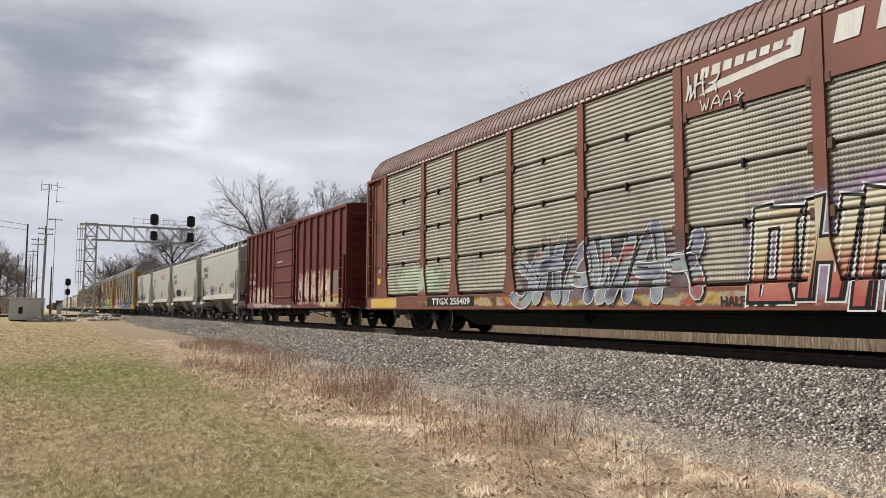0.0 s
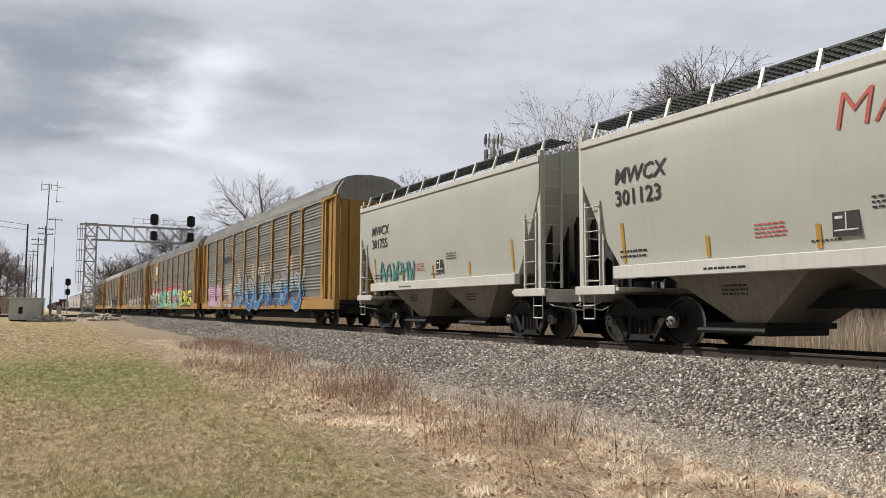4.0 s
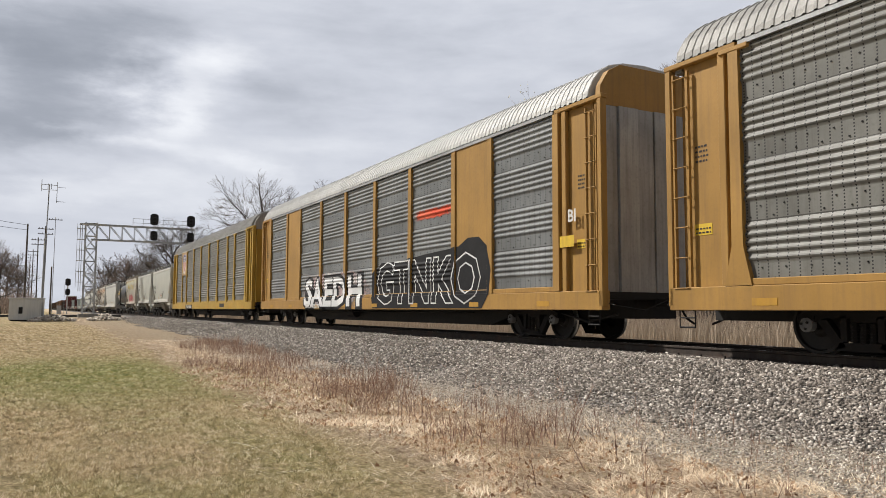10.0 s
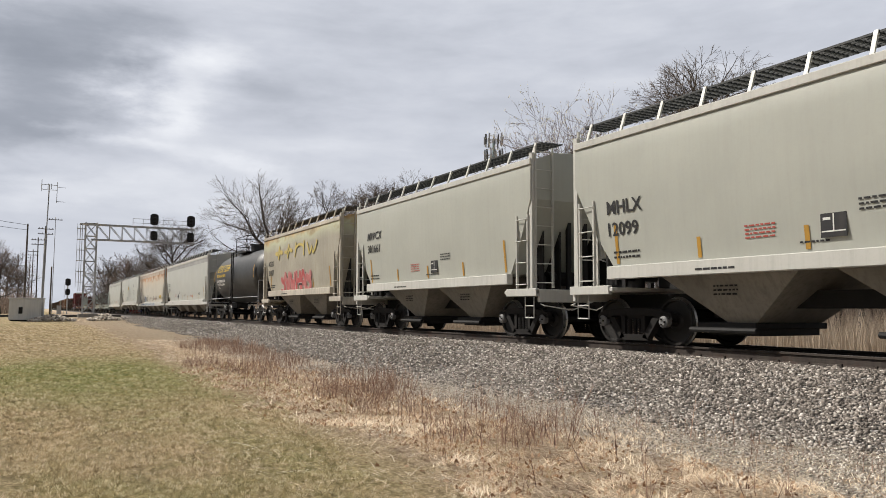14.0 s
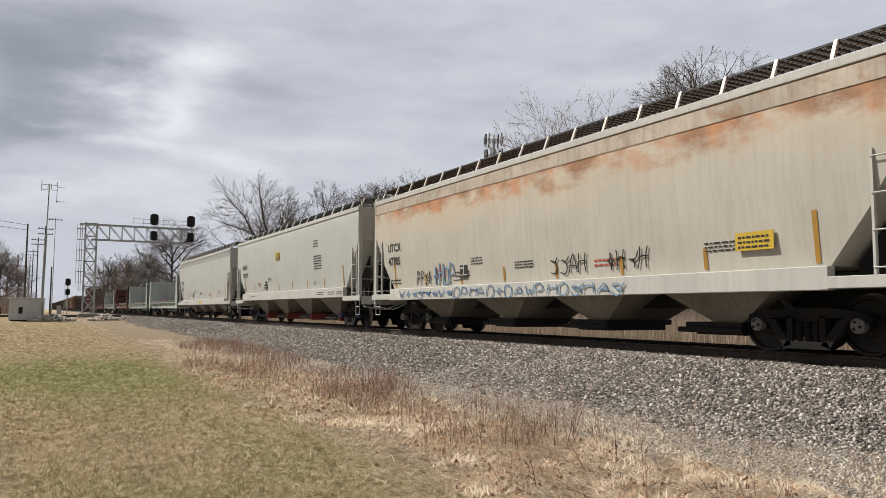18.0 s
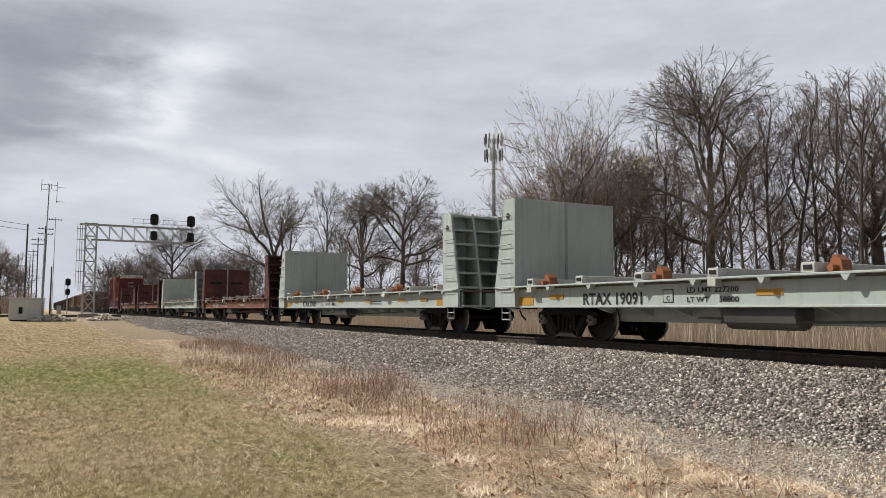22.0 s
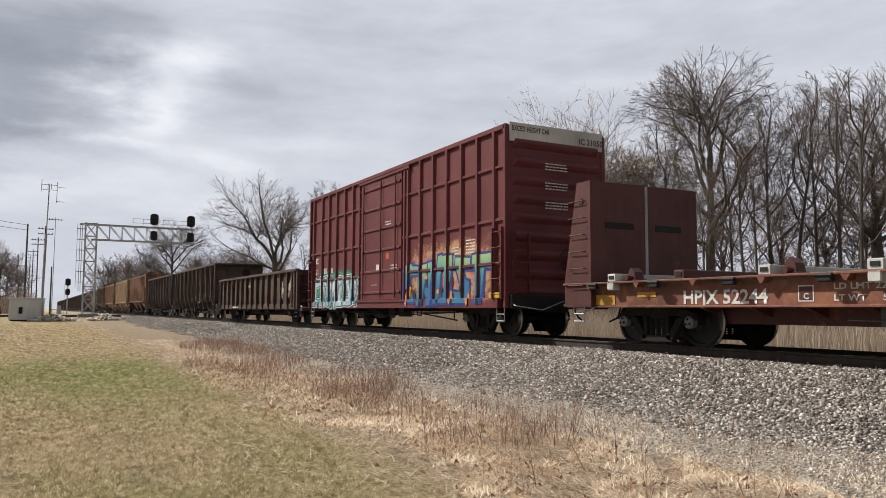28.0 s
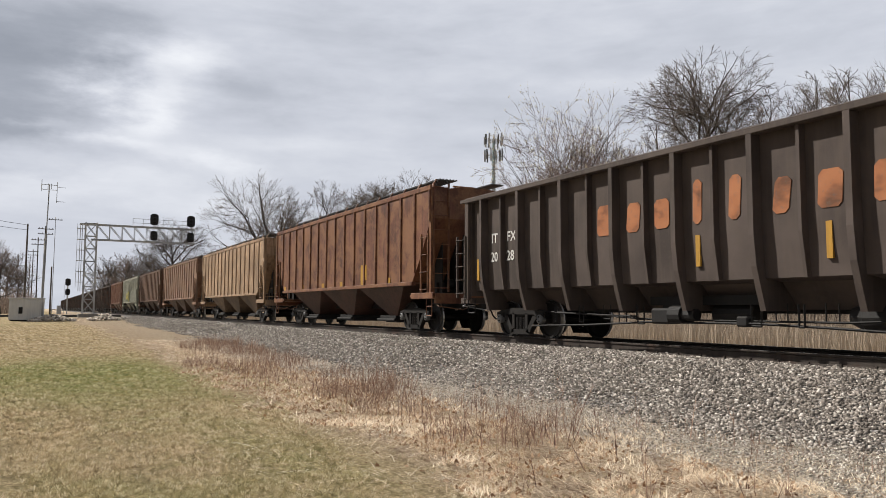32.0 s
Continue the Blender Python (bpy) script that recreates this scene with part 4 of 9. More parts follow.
# ---- tank car ----
def tank_car(label, c):
    car = thing("tank_car", label, "rail car", "freight train")
    tank = steel("tank_black", (0.028, 0.029, 0.031), dirt=0.25, dirtcol=(0.08, 0.075, 0.07), rough=0.5, fade=0.3, jitter=False)
    r, zc = 1.52, 2.62
    prof = [(0.05, -6.0), (0.55, -5.93), (1.0, -5.72), (1.33, -5.38), (1.49, -4.98), (r, -4.7), (r, -1.6), (r + 0.01, 0.0), (r, 1.6), (r, 4.7), (1.49, 4.98), (1.33, 5.38), (1.0, 5.72), (0.55, 5.93), (0.05, 6.0)]
    part("tank", Mesh().lathe(prof, axis_y=False, n=40, at=(0, 0, zc)), tank, car, smooth=True)
    m = Mesh().tube((0, 0, 3.95), (0, 0, 4.55), 0.42, 18).tube((0, 0, 4.5), (0, 0, 4.58), 0.48, 18)
    part("dome", m, tank, car)
    m = Mesh()
    for x in (-1.3, 1.3):
        for y in (-1.0, 1.0):
            m.tube((x, y, 3.9), (x, y, 5.0), 0.025, 5)
    for z in (4.5, 5.0):
        m.pipe([(-1.3, -1.0, z), (1.3, -1.0, z), (1.3, 1.0, z), (-1.3, 1.0, z), (-1.3, -1.0, z)], 0.022, 5)
    part("dome_railing", m, FRAME_BLACK, car)
    part("dome_platform", Mesh().box(-1.35, 1.35, -1.05, -0.45, 4.05, 4.10).box(-1.35, 1.35, 0.45, 1.05, 4.05, 4.10), GRATING, car)
    for e in (-1, 1):
        m = Mesh().box(min(e * 3.6, e * 6.55), max(e * 3.6, e * 6.55), -0.35, 0.35, 0.75, 1.10, c=0.02).box(min(e * 5.9, e * 6.55), max(e * 5.9, e * 6.55), -1.55, 1.55, 1.02, 1.12, c=0.01)
        for y in (-0.75, 0.75):
            m.tube((e * 4.6, y, 1.4), (e * 4.2, y * 0.8, 1.05), 0.08, 8)
        part("stub_sill", m, FRAME_BLACK, car)
        m = Mesh().pipe([(e * 6.1, -1.5, 1.1), (e * 6.1, -1.5, 2.2), (e * 6.1, 1.5, 2.2), (e * 6.1, 1.5, 1.1)], 0.024, 6)
        m.pipe([(e * 5.95, -1.5, 1.35), (-e * 0.01 + 0, -1.56, 1.35)], 0.02, 6)
        part("hand_rail", m, GALV, car)
        part("reflector", Mesh().rows([[(e * 5.0 + dx, -1.53 * math.cos(a) - 0.008, zc + 1.53 * math.sin(a)) for a in (-0.15, 0.0, 0.15, 0.3)] for dx in (0, 0.1)]), REFLECT, car)
        ladder(car, e * 0.35, 1.3, 4.0, 7, FRAME_BLACK, w=0.4, y=-1.60) if e > 0 else None
        stirrup(car, e * 6.2, GALV, z=1.0, d=0.5)
        bogie(car, e * 4.75)

    def tank_prof(z):
        return -math.sqrt(max(0.01, r * r - (z - zc) ** 2))
    for s, h, x, z, mat in (("UTLX 12554", 0.42, -4.35, 3.0, YELLOW_INK), ("THE TANK CAR PEOPLE", 0.16, -4.3, 2.68, YELLOW_INK), ("LD LMT 203900 LB 92500", 0.14, -4.2, 2.36, WHITE_INK),
                            ("LT WT 59100 LB 26800", 0.14, -4.2, 2.16, WHITE_INK), ("UTC", 0.13, -4.1, 1.96, WHITE_INK)):
        me = lettering_mesh(s, h, mat, 0.008)
        conform(me, tank_prof, z, 0.012, 0.06)
        part("lettering", me, mat, car, at=(x, 0, z))
    coupler(car, 6.6)
    CARS.append((car, c))
    return car


# ---- bulkhead flat cars ----
def bulkhead_mesh(h=3.42):
    """The outer, ribbed face towards +x; the smooth loading face at x = 0."""
    return Mesh().prism([(-0.04, 0.75), (0.85, 0.75), (0.85, 0.81), (0.05, 0.81), (0.05, h), (-0.04, h)], -1.55, 1.55)


def bulkhead_ribs(b, paint, h=3.42):
    for i, y in enumerate((-1.55, -0.85, -0.02, 0.80, 1.48)):
        part("bulkhead_rib", lambda: Mesh().prism([(0.051, 0.812), (0.85, 0.812), (0.85, 1.3), (0.40, h), (0.051, h)], 0, 0.07), paint, b, key=("bkrib", paint.name), at=(0, y, 0))
    for i in range(6):
        z = 1.30 + i * (h - 1.38) / 5
        d = 0.80 - 0.42 * i / 5
        part("bulkhead_shelf", lambda: Mesh().box(0.051, d, -1.478, 1.478, z - 0.03, z + 0.03), paint, b, key=("bkshelf", i, paint.name))


def flat_car(label, c, paint, deckmat, barmat, winch, road, number, ink, seed=1, slots=False, shine=None):
    car = thing("bulkhead_flat_car", label, "rail car", "freight train")
    hl = 8.75
    sillmat = steel("rusted_flat_sill", (0.20, 0.075, 0.05), dirt=0.45, fade=0.35, dirtcol=(0.09, 0.04, 0.03), rust=0.5, rustcol=(0.36, 0.15, 0.075)) if slots else paint
    rng = random.Random(seed)
    # side sills are channels with a web, two flanges and rib stubs
    for s in (-1, 1):
        m = Mesh().box(-hl, hl, min(s * 1.39, s * 1.42), max(s * 1.39, s * 1.42), 0.76, 1.24)
        m.box(-hl, hl, min(s * 1.38, s * 1.60), max(s * 1.38, s * 1.60), 1.21, 1.25, c=0.008).box(-hl, hl, min(s * 1.38, s * 1.46), max(s * 1.38, s * 1.46), 0.73, 0.77, c=0.008)
        part("side_sill", m, sillmat, car, key=("flatsill", s, paint.name))
    part("deck", lambda: Mesh().box(-hl, hl, -1.45, 1.45, 1.17, 1.235), deckmat, car, key=("deck", deckmat.name))
    part("centre_sill", lambda: Mesh().prism([(-8.7, 1.15), (-8.7, 0.75), (-6.6, 0.75), (-5.4, 0.44), (5.4, 0.44), (6.6, 0.75), (8.7, 0.75), (8.7, 1.15)], -0.62, 0.62), paint, car, key=("fish", paint.name))
    for i in range(11):
        part("cross_bearer", lambda: Mesh().prism([(-1.385, 1.16), (-1.385, 0.80), (-0.60, 0.56), (0.60, 0.56), (1.385, 0.80), (1.385, 1.16)], -0.05, 0.05, "x"), paint, car, key=("bearer", paint.name), at=(-5.25 + i * 1.05, 0, 0))
    n = 12
    for i in range(n):
        x = -7.9 + 15.8 * i / (n - 1)
        part("stake_pocket", lambda: Mesh().prism([(-0.10, 1.25), (0.10, 1.25), (0.02, 1.12), (-0.02, 1.12)], -1.595, -1.40), sillmat, car, key=("stake", paint.name), at=(x, 0, 0))
    for i in range(9):
        x = -7.2 + 14.6 * i / 8
        mat = barmat if not (slots and rng.random() < 0.55) else paint
        b = part("bolster_bar", lambda: Mesh().box(-0.12, 0.12, -1.56, 1.56, 1.25, 1.41, c=0.01).box(-0.07, 0.07, -1.575, -1.545, 1.30, 1.37, k=1), [mat, FRAME_BLACK], car, key=("bar", mat.name), at=(x, 0, 0))
        part("bar_pocket", lambda: Mesh().box(-0.10, 0.10, -1.60, -1.40, 1.08, 1.25, c=0.015), mat, b, key=("pocket", mat.name)) if i % 3 == 0 else None
        if i % 2 == 0:
            m = Mesh().prism([(0.14, 1.30), (0.36, 1.25), (0.33, 1.44), (0.22, 1.53), (0.16, 1.46)], -1.25, -1.02).tube((0.25, -1.40, 1.32), (0.25, -1.0, 1.32), 0.055, 8).prism([(0.1, 1.25), (0.42, 1.25), (0.36, 1.30), (0.16, 1.30)], -1.3, -0.95)
            part("winch", m, winch, b, key=("winch", winch.name))
    if slots:
        for i in range(10):
            part("tie_down", lambda: Mesh().box(-0.12, 0.12, -1.66, -1.55, 1.10, 1.17, c=0.02).tube((-0.13, -1.64, 1.2), (0.13, -1.64, 1.2), 0.035, 6), FRAME_BLACK, car, key=("tied", paint.name), at=(-8.0 + i * 1.75 + 0.3, 0, 0))
    for e in (-1, 1):
        b = part("bulkhead", bulkhead_mesh, paint, car, key=("bulk", paint.name), at=(e * (hl - 0.85), 0, 0))
        if e < 0:
            b.rotation_euler = (0, 0, math.pi)
        bulkhead_ribs(b, paint)
        part("centre_strip", lambda: Mesh().box(-0.052, -0.041, -0.05, 0.03, 1.25, 3.4), shine or GALV, b, key=("strip", (shine or GALV).name))
        if slots:
            part("slot", lambda: Mesh().box(-0.048, -0.041, 0.35, 1.15, 2.42, 2.56).box(-0.048, -0.041, -1.05, -0.28, 2.42, 2.56), FRAME_BLACK, b, key="slots")
        for i in range(6):
            g = part("grab_iron", lambda: rung_mesh(0.5), GALV if not slots else paint, b, key=("rung", 0.5, paint.name), at=(0.38, -1.57 if e > 0 else 1.57, 1.2 + i * 0.36))
            if e < 0:
                g.rotation_euler = (0, 0, math.pi)
        part("lift_hole", lambda: Mesh().tube((0.25, -1.567, 3.0), (0.25, -1.55, 3.0), 0.07, 10) if e > 0 else Mesh().tube((0.25, 1.567, 3.0), (0.25, 1.55, 3.0), 0.07, 10), BLACK_INK, b, key=("lift", e))
        if e > 0:
            m = Mesh().tube((0.86, 0.25, 2.35), (0.92, 0.25, 2.35), 0.28, 14).box(0.6, 0.86, 0.1, 0.4, 2.1, 2.6)
            part("brake_wheel", m, FRAME_BLACK, b, key="flatbrake")
        stirrup(car, e * (hl - 0.45), GALV, z=0.76, d=0.32)
        part("corner_reflector", lambda: Mesh().box(-0.3, 0.3, -1.604, -1.60, 0.79, 0.99), REFLECT, car, key="cornref", at=(e * 7.55, 0.175, 0))
        bogie(car, e * 6.5)
    for x in (-5.75, -0.1, 2.6, 5.4, 7.0):
        part("reflector", lambda: Mesh().box(-0.25, 0.25, -1.43, -1.42, 0.93, 1.03), REFLECT, car, key=("flatref", slots), at=(x - 0.6, 0, 0))
    words("%s %s" % (road, number), 0.23, ink, car, -5.40, 0.80, y=-1.428, bold=0.008, width=1.8)
    words("LD LMT 227200", 0.09, ink, car, -2.45, 1.0, y=-1.428, bold=0.003, width=1.15)
    words("LT WT     58800", 0.09, ink, car, -2.45, 0.83, y=-1.428, bold=0.003, width=1.15)
    part("stencil_box", Mesh().box(-3.05, -2.78, -1.427, -1.42, 0.82, 1.07).box(-3.03, -2.80, -1.430, -1.426, 0.84, 1.05, k=1), [ink, paint], car)
    words("C", 0.09, ink, car, -2.95, 0.86, y=-1.436, bold=0.003)
    bars(car, 2.2, 0.86, 1.0, 0.15, 2, ink, y=-1.428, seed=seed)
    m = Mesh().tube((-1.7, -1.12, 0.60), (-0.3, -1.12, 0.60), 0.24, 12).box(-1.6, -0.4, -1.30, -0.9, 0.55, 0.76, c=0.05).box(-1.9, -1.5, -1.2, -0.9, 0.45, 0.72)
    m.pipe([(-2.4, -1.2, 0.55), (0, -1.25, 0.5), (4.5, -1.2, 0.6)], 0.018, 4)
    part("brake_reservoir", m, steel("reservoir_grey", (0.10, 0.10, 0.095), dirt=0.4), car, key="flatres")
    coupler(car, hl + 0.2)
    cut_lever(car, hl)
    CARS.append((car, c))
    return car


# ---- boxcars ----
def box_end(h, e, hl, mat, car):
    prof, nr = [(0.0, 0.9)], 9
    for i in range(nr):
        z = 1.12 + (h - 1.55) * i / (nr - 1)
        prof += [(0.0, z - 0.15), (0.055, z - 0.08), (0.085, z - 0.02), (0.085, z + 0.03), (0.04, z + 0.10), (0.0, z + 0.14)]
    prof.append((0.0, h))
    rows = [[(e * (hl + (d if abs(y) < 1.4 else 0.0)), y, z) for d, z in prof] + [(e * (hl - 0.08), y, h), (e * (hl - 0.08), y, 0.9)] for y in (-1.5, -1.40, -1.3, 1.3, 1.40, 1.5)]
    return part("end_wall", Mesh().rows(rows, closed=True), mat, car)


def boxcar(label, c, paint, h, half, ribs, door, rails=(), doorpaint=None, roofmat=None, topband=None):
    car = thing("boxcar", label, "rail car", "freight train")
    doorpaint = doorpaint or paint
    for s in (-1, 1):
        m = Mesh().box(-half, half, min(s * 1.46, s * 1.52), max(s * 1.46, s * 1.52), 0.95, h)
        part("side_wall", m, paint, car)
        m = Mesh().box(-half + 0.35, half - 0.35, min(s * 1.44, s * 1.60), max(s * 1.44, s * 1.60), 0.72, 0.98, c=0.015)
        part("side_sill", m, paint, car)
        m = Mesh().box(-half, half, min(s * 1.42, s * 1.60), max(s * 1.42, s * 1.60), h - 0.12, h + 0.02, c=0.02)
        part("top_chord", m, paint, car)
    for s in (-1, 1):
        for x in ribs:
            part("side_post", lambda: Mesh().prism([(-0.085, -1.51), (-0.05, -1.60), (0.05, -1.60), (0.085, -1.51)], 0.97, h - 0.1, "z"), paint, car, key=("bpost", h, paint.name), at=(x, 0, 0)).rotation_euler = (0, 0, 0 if s < 0 else math.pi)
        for z in rails:
            for a, b in ((-half + 0.1, door[0] - 0.05), (door[1] + 0.05, half - 0.1)):
                m = Mesh().prism([(s * 1.51, z - 0.06), (s * 1.575, z - 0.03), (s * 1.575, z + 0.03), (s * 1.51, z + 0.06)], a, b, "x")
                part("belt_rail", m, paint, car)
    d0, d1 = door
    d = part("sliding_door", Mesh().box(d0, d1, -1.585, -1.525, 1.0, h - 0.22, c=0.01), doorpaint, car)
    for i in range(6 if rails else 5):
        z = 1.25 + (h - 1.75) * i / (5 if rails else 4)
        part("door_rib", lambda: Mesh().box(d0 + 0.05, d1 - 0.05, -1.625, -1.58, -0.04, 0.04, c=0.012), doorpaint, d, key=("drib", paint.name, round(d1 - d0, 2)), at=(0, 0, z))
    for x in ((d0 + 0.35, d0 + (d1 - d0) * 0.55, d1 - 0.35) if rails else (d0 + 0.06, d1 - 0.06)):
        part("lock_rod", lambda: Mesh().tube((0, -1.645, 1.05), (0, -1.645, h - 0.3), 0.025, 6), doorpaint, d, key=("rod", h, paint.name), at=(x, 0, 0))
    part("door_track", Mesh().box(d0 - 0.4, d1 + 0.4, -1.64, -1.55, 0.93, 1.0).box(d0 - 0.2, d1 + 0.6, -1.63, -1.55, h - 0.22, h - 0.14), doorpaint, car)
    up = 0.03 if topband else 0.14
    m = Mesh().prism([(-1.55, h), (0, h + up), (1.55, h)], -half, half, "x")
    x = -half + 0.6
    while x < half:
        m.prism([(-1.55, h + 0.02), (0, h + up + 0.03), (1.55, h + 0.02)], x - 0.04, x + 0.04, "x")
        x += 1.2
    part("roof", m, roofmat or paint, car)
    for e in (-1, 1):
        box_end(h, e, half, paint, car)
        m = Mesh()
        for s in (-1, 1):
            m.box(min(e * (half - 0.1), e * (half + 0.03)), max(e * (half - 0.1), e * (half + 0.03)), min(s * 1.45, s * 1.60), max(s * 1.45, s * 1.60), 0.72, h, c=0.02)
        part("corner_post", m, paint, car)
        part("end_sill", Mesh().box(min(e * (half - 0.05), e * (half + 0.16)), max(e * (half - 0.05), e * (half + 0.16)), -1.5, 1.5, 0.72, 1.05, c=0.02), FRAME_BLACK if topband else paint, car)
        ladder(car, e * (half - 0.32), 0.95, 2.75, 5, paint, w=0.44, y=-1.63)
        ladder(car, e * (half + 0.11), 1.1, 2.6 if topband else h - 0.4, 5 if topband else 9, paint, w=0.44, y=-1.18, axis="y")
        stirrup(car, e * (half - 0.32), GALV if topband else paint, z=0.74, d=0.34)
        bogie(car, e * (half - 1.95))
    m = Mesh().box(half + 0.08, half + 0.14, 0.35, 0.75, 1.6, 2.3)
    for i in range(12):
        a, b2 = 2 * math.pi * i / 12, 2 * math.pi * (i + 1) / 12
        m.tube((half + 0.2, 0.2 + 0.27 * math.cos(a), 1.95 + 0.27 * math.sin(a)), (half + 0.2, 0.2 + 0.27 * math.cos(b2), 1.95 + 0.27 * math.sin(b2)), 0.018, 5)
    part("brake_wheel", m, FRAME_BLACK, car)
    part("underframe", Mesh().box(-half, half, -0.35, 0.35, 0.62, 0.98).box(-half + 0.4, half - 0.4, -1.45, 1.45, 0.86, 0.96), FRAME_BLACK, car)
    m = Mesh().tube((-1.9, -0.9, 0.55), (-1.0, -0.9, 0.55), 0.17, 12).box(0.4, 0.8, -1.1, -0.8, 0.45, 0.75).pipe([(-5, -1.15, 0.62), (-0.5, -1.2, 0.48), (5, -1.1, 0.62)], 0.018, 4)
    for x in (-1.0, 0.9, 1.6):
        m.pipe([(x, -1.3, 0.75), (x, -1.3, 0.52), (x + 0.3, -1.3, 0.52), (x + 0.3, -1.3, 0.75)], 0.014, 4)
    m.pipe([(-half + 3.4, -1.2, 0.60), (half - 3.3, -1.2, 0.60)], 0.016, 4).pipe([(1.2, -0.6, 0.55), (half - 3.2, -1.15, 0.38), (half - 3.1, -1.3, 0.40), (half - 3.1, -1.3, 0.72)], 0.022, 4)
    m.tube((-3.2, -1.0, 0.5), (-2.6, -1.0, 0.5), 0.13, 10).box(-0.3, 0.15, -1.15, -0.9, 0.50, 0.72).pipe([(2.2, -1.3, 0.72), (2.2, -1.3, 0.5), (2.45, -1.3, 0.5), (2.45, -1.3, 0.72)], 0.016, 4)
    part("brake_gear", m, FRAME_BLACK, car)
    coupler(car, half + 0.25)
    cut_lever(car, half + 0.1)
    CARS.append((car, c))
    return car


# ---- gondolas ----
def gondola(label, c, paint, half, z0, h, ribs, tub=False, seed=1, name="gondola_car", detail=True):
    car = thing(name, label, "rail car", "freight train")
    zb = z0
    inset = half - 6.82 if ribs == 17 else 0.3
    if tub:
        # the sheets end in a lip; below it the belly of the tub is set far back
        prof = [(-0.55, zb - 0.25), (-0.85, zb + 0.08), (-0.95, zb + 0.20), (-1.345, zb + 0.25), (-1.38, zb + 0.7), (-1.40, zb + 1.2), (-1.40, h)]
    else:
        prof = [(-1.46, zb), (-1.46, zb + 0.4), (-1.47, h)]
    for s in (-1, 1):
        # sheets bulge between the ribs from years of loading
        bay = (2 * half - 2 * inset) / (ribs - 1)
        steps = [-half] + [-half + inset + bay * k / 4 for k in range(4 * (ribs - 1) + 1)] + [half]
        zs = [zb + (h - zb) * k / 6 for k in range(7)] if not tub else [z for _, z in prof]
        rng = random.Random(seed)
        dents = [rng.uniform(0.4, 1.3) for _ in range(ribs + 2)]

        def skin(x, z):
            y = max(-1.60, np.interp(z, [q[1] for q in prof], [q[0] for q in prof]))
            k = (x + half - inset) / bay
            if 0 < k < ribs - 1:
                y -= (0.055 if not tub else 0.008) * dents[int(k)] * math.sin(math.pi * (k % 1.0)) ** 2 * math.sin(math.pi * min(1, max(0, (z - zb) / (h - zb)))) ** 0.6
            return float(y)

        o = [[(x, skin(x, z) if s < 0 else -skin(x, z), z) for z in zs] for x in steps]
        i = [[(x, (skin(x, z) + 0.08) if s < 0 else -(skin(x, z) + 0.08), z) for z in reversed(zs)] for x in steps]
        part("side_wall", Mesh().rows([a + b for a, b in zip(o, i)], closed=True), paint, car, smooth=True)
        part("top_chord", Mesh().box(-half - 0.08, half + 0.08, min(s * 1.42, s * 1.615), max(s * 1.42, s * 1.615), h - 0.03, h + 0.10, c=0.02), paint, car)
        for j in range(ribs):
            x = -half + inset + (2 * half - 2 * inset) * j / (ribs - 1)
            if tub:
                big = j % 2 == 0
                d = -1.61 if big else -1.54
                if big:
                    poly = [(d, h), (d, zb + 0.95), (d + 0.05, zb + 0.45), (d + 0.14, zb + 0.10), (-1.36, zb - 0.28), (-0.60, zb - 0.28), (-0.85, zb + 0.16), (-1.33, zb + 0.30), (-1.34, h)]
                else:
                    poly = [(d, h), (d, zb + 0.95), (d + 0.10, zb + 0.24), (-1.33, zb + 0.24), (-1.34, h)]
                w = 0.055 if big else 0.03
            else:
                poly, w = [(-1.61, h), (-1.61, zb + 0.3), (-1.57, zb), (-1.44, zb), (-1.44, h)], 0.045
            part("side_rib", lambda: Mesh().prism(poly, -w, w, "x"), paint, car, key=("grib", zb, h, w, tub, paint.name), at=(x, 0, 0)).rotation_euler = (0, 0, 0 if s < 0 else math.pi)
        if not tub:
            part("bottom_chord", Mesh().box(-half, half, min(s * 1.44, s * 1.52), max(s * 1.44, s * 1.52), zb - 0.02, zb + 0.22, c=0.012), paint, car)
            m = Mesh()
            for k in range(int(half * 14)):
                x = -half + 0.1 + k / 7.0
                m.box(x - 0.018, x + 0.018, min(s * 1.45, s * 1.49), max(s * 1.45, s * 1.49), zb + 0.30, zb + 0.336)
            tagged(part("rivets", m, paint, car), kind="stuff")
    for e in (-1, 1):
        m = Mesh().box(min(e * (half - 0.1), e * half), max(e * (half - 0.1), e * half), -1.48, 1.48, zb + 0.1, h + 0.05)
        for i in range(4):
            z = zb + 0.35 + (h - zb - 0.5) * i / 3
            m.box(min(e * half, e * (half + 0.09)), max(e * half, e * (half + 0.09)), -1.46, 1.46, z - 0.07, z + 0.07, c=0.02)
        part("end_wall", m, paint, car)
        m = Mesh()
        for y in (-1.58, 1.46):
            m.box(min(e * (half - 0.05), e * (half + 0.14)), max(e * (half - 0.05), e * (half + 0.14)), y, y + 0.12, zb, h + 0.08, c=0.015)
        m.box(min(e * (half - 0.05), e * (half + 0.55)), max(e * (half - 0.05), e * (half + 0.55)), -1.45, 1.45, zb - 0.1, zb + 0.05)
        if tub:
            m.box(min(e * half, e * (half + 0.45)), max(e * half, e * (half + 0.45)), -1.55, 1.55, h + 0.02, h + 0.10)
        part("end_frame", m, paint, car)
        if detail:
            ladder(car, e * (half - 0.02 + (0.3 if tub else -0.3)), zb + 0.05, h - (0.1 if not tub else 0.9), 4 if not tub else 5, paint, w=0.42, y=-1.60)
            stirrup(car, e * (half - 0.15), FRAME_BLACK, z=zb, d=0.35)
            m = Mesh().tube((e * (half + 0.2), 0.45, h - 0.5), (e * (half + 0.25), 0.45, h - 0.5), 0.26, 12)
            part("brake_wheel", m, FRAME_BLACK, car) if e > 0 else None
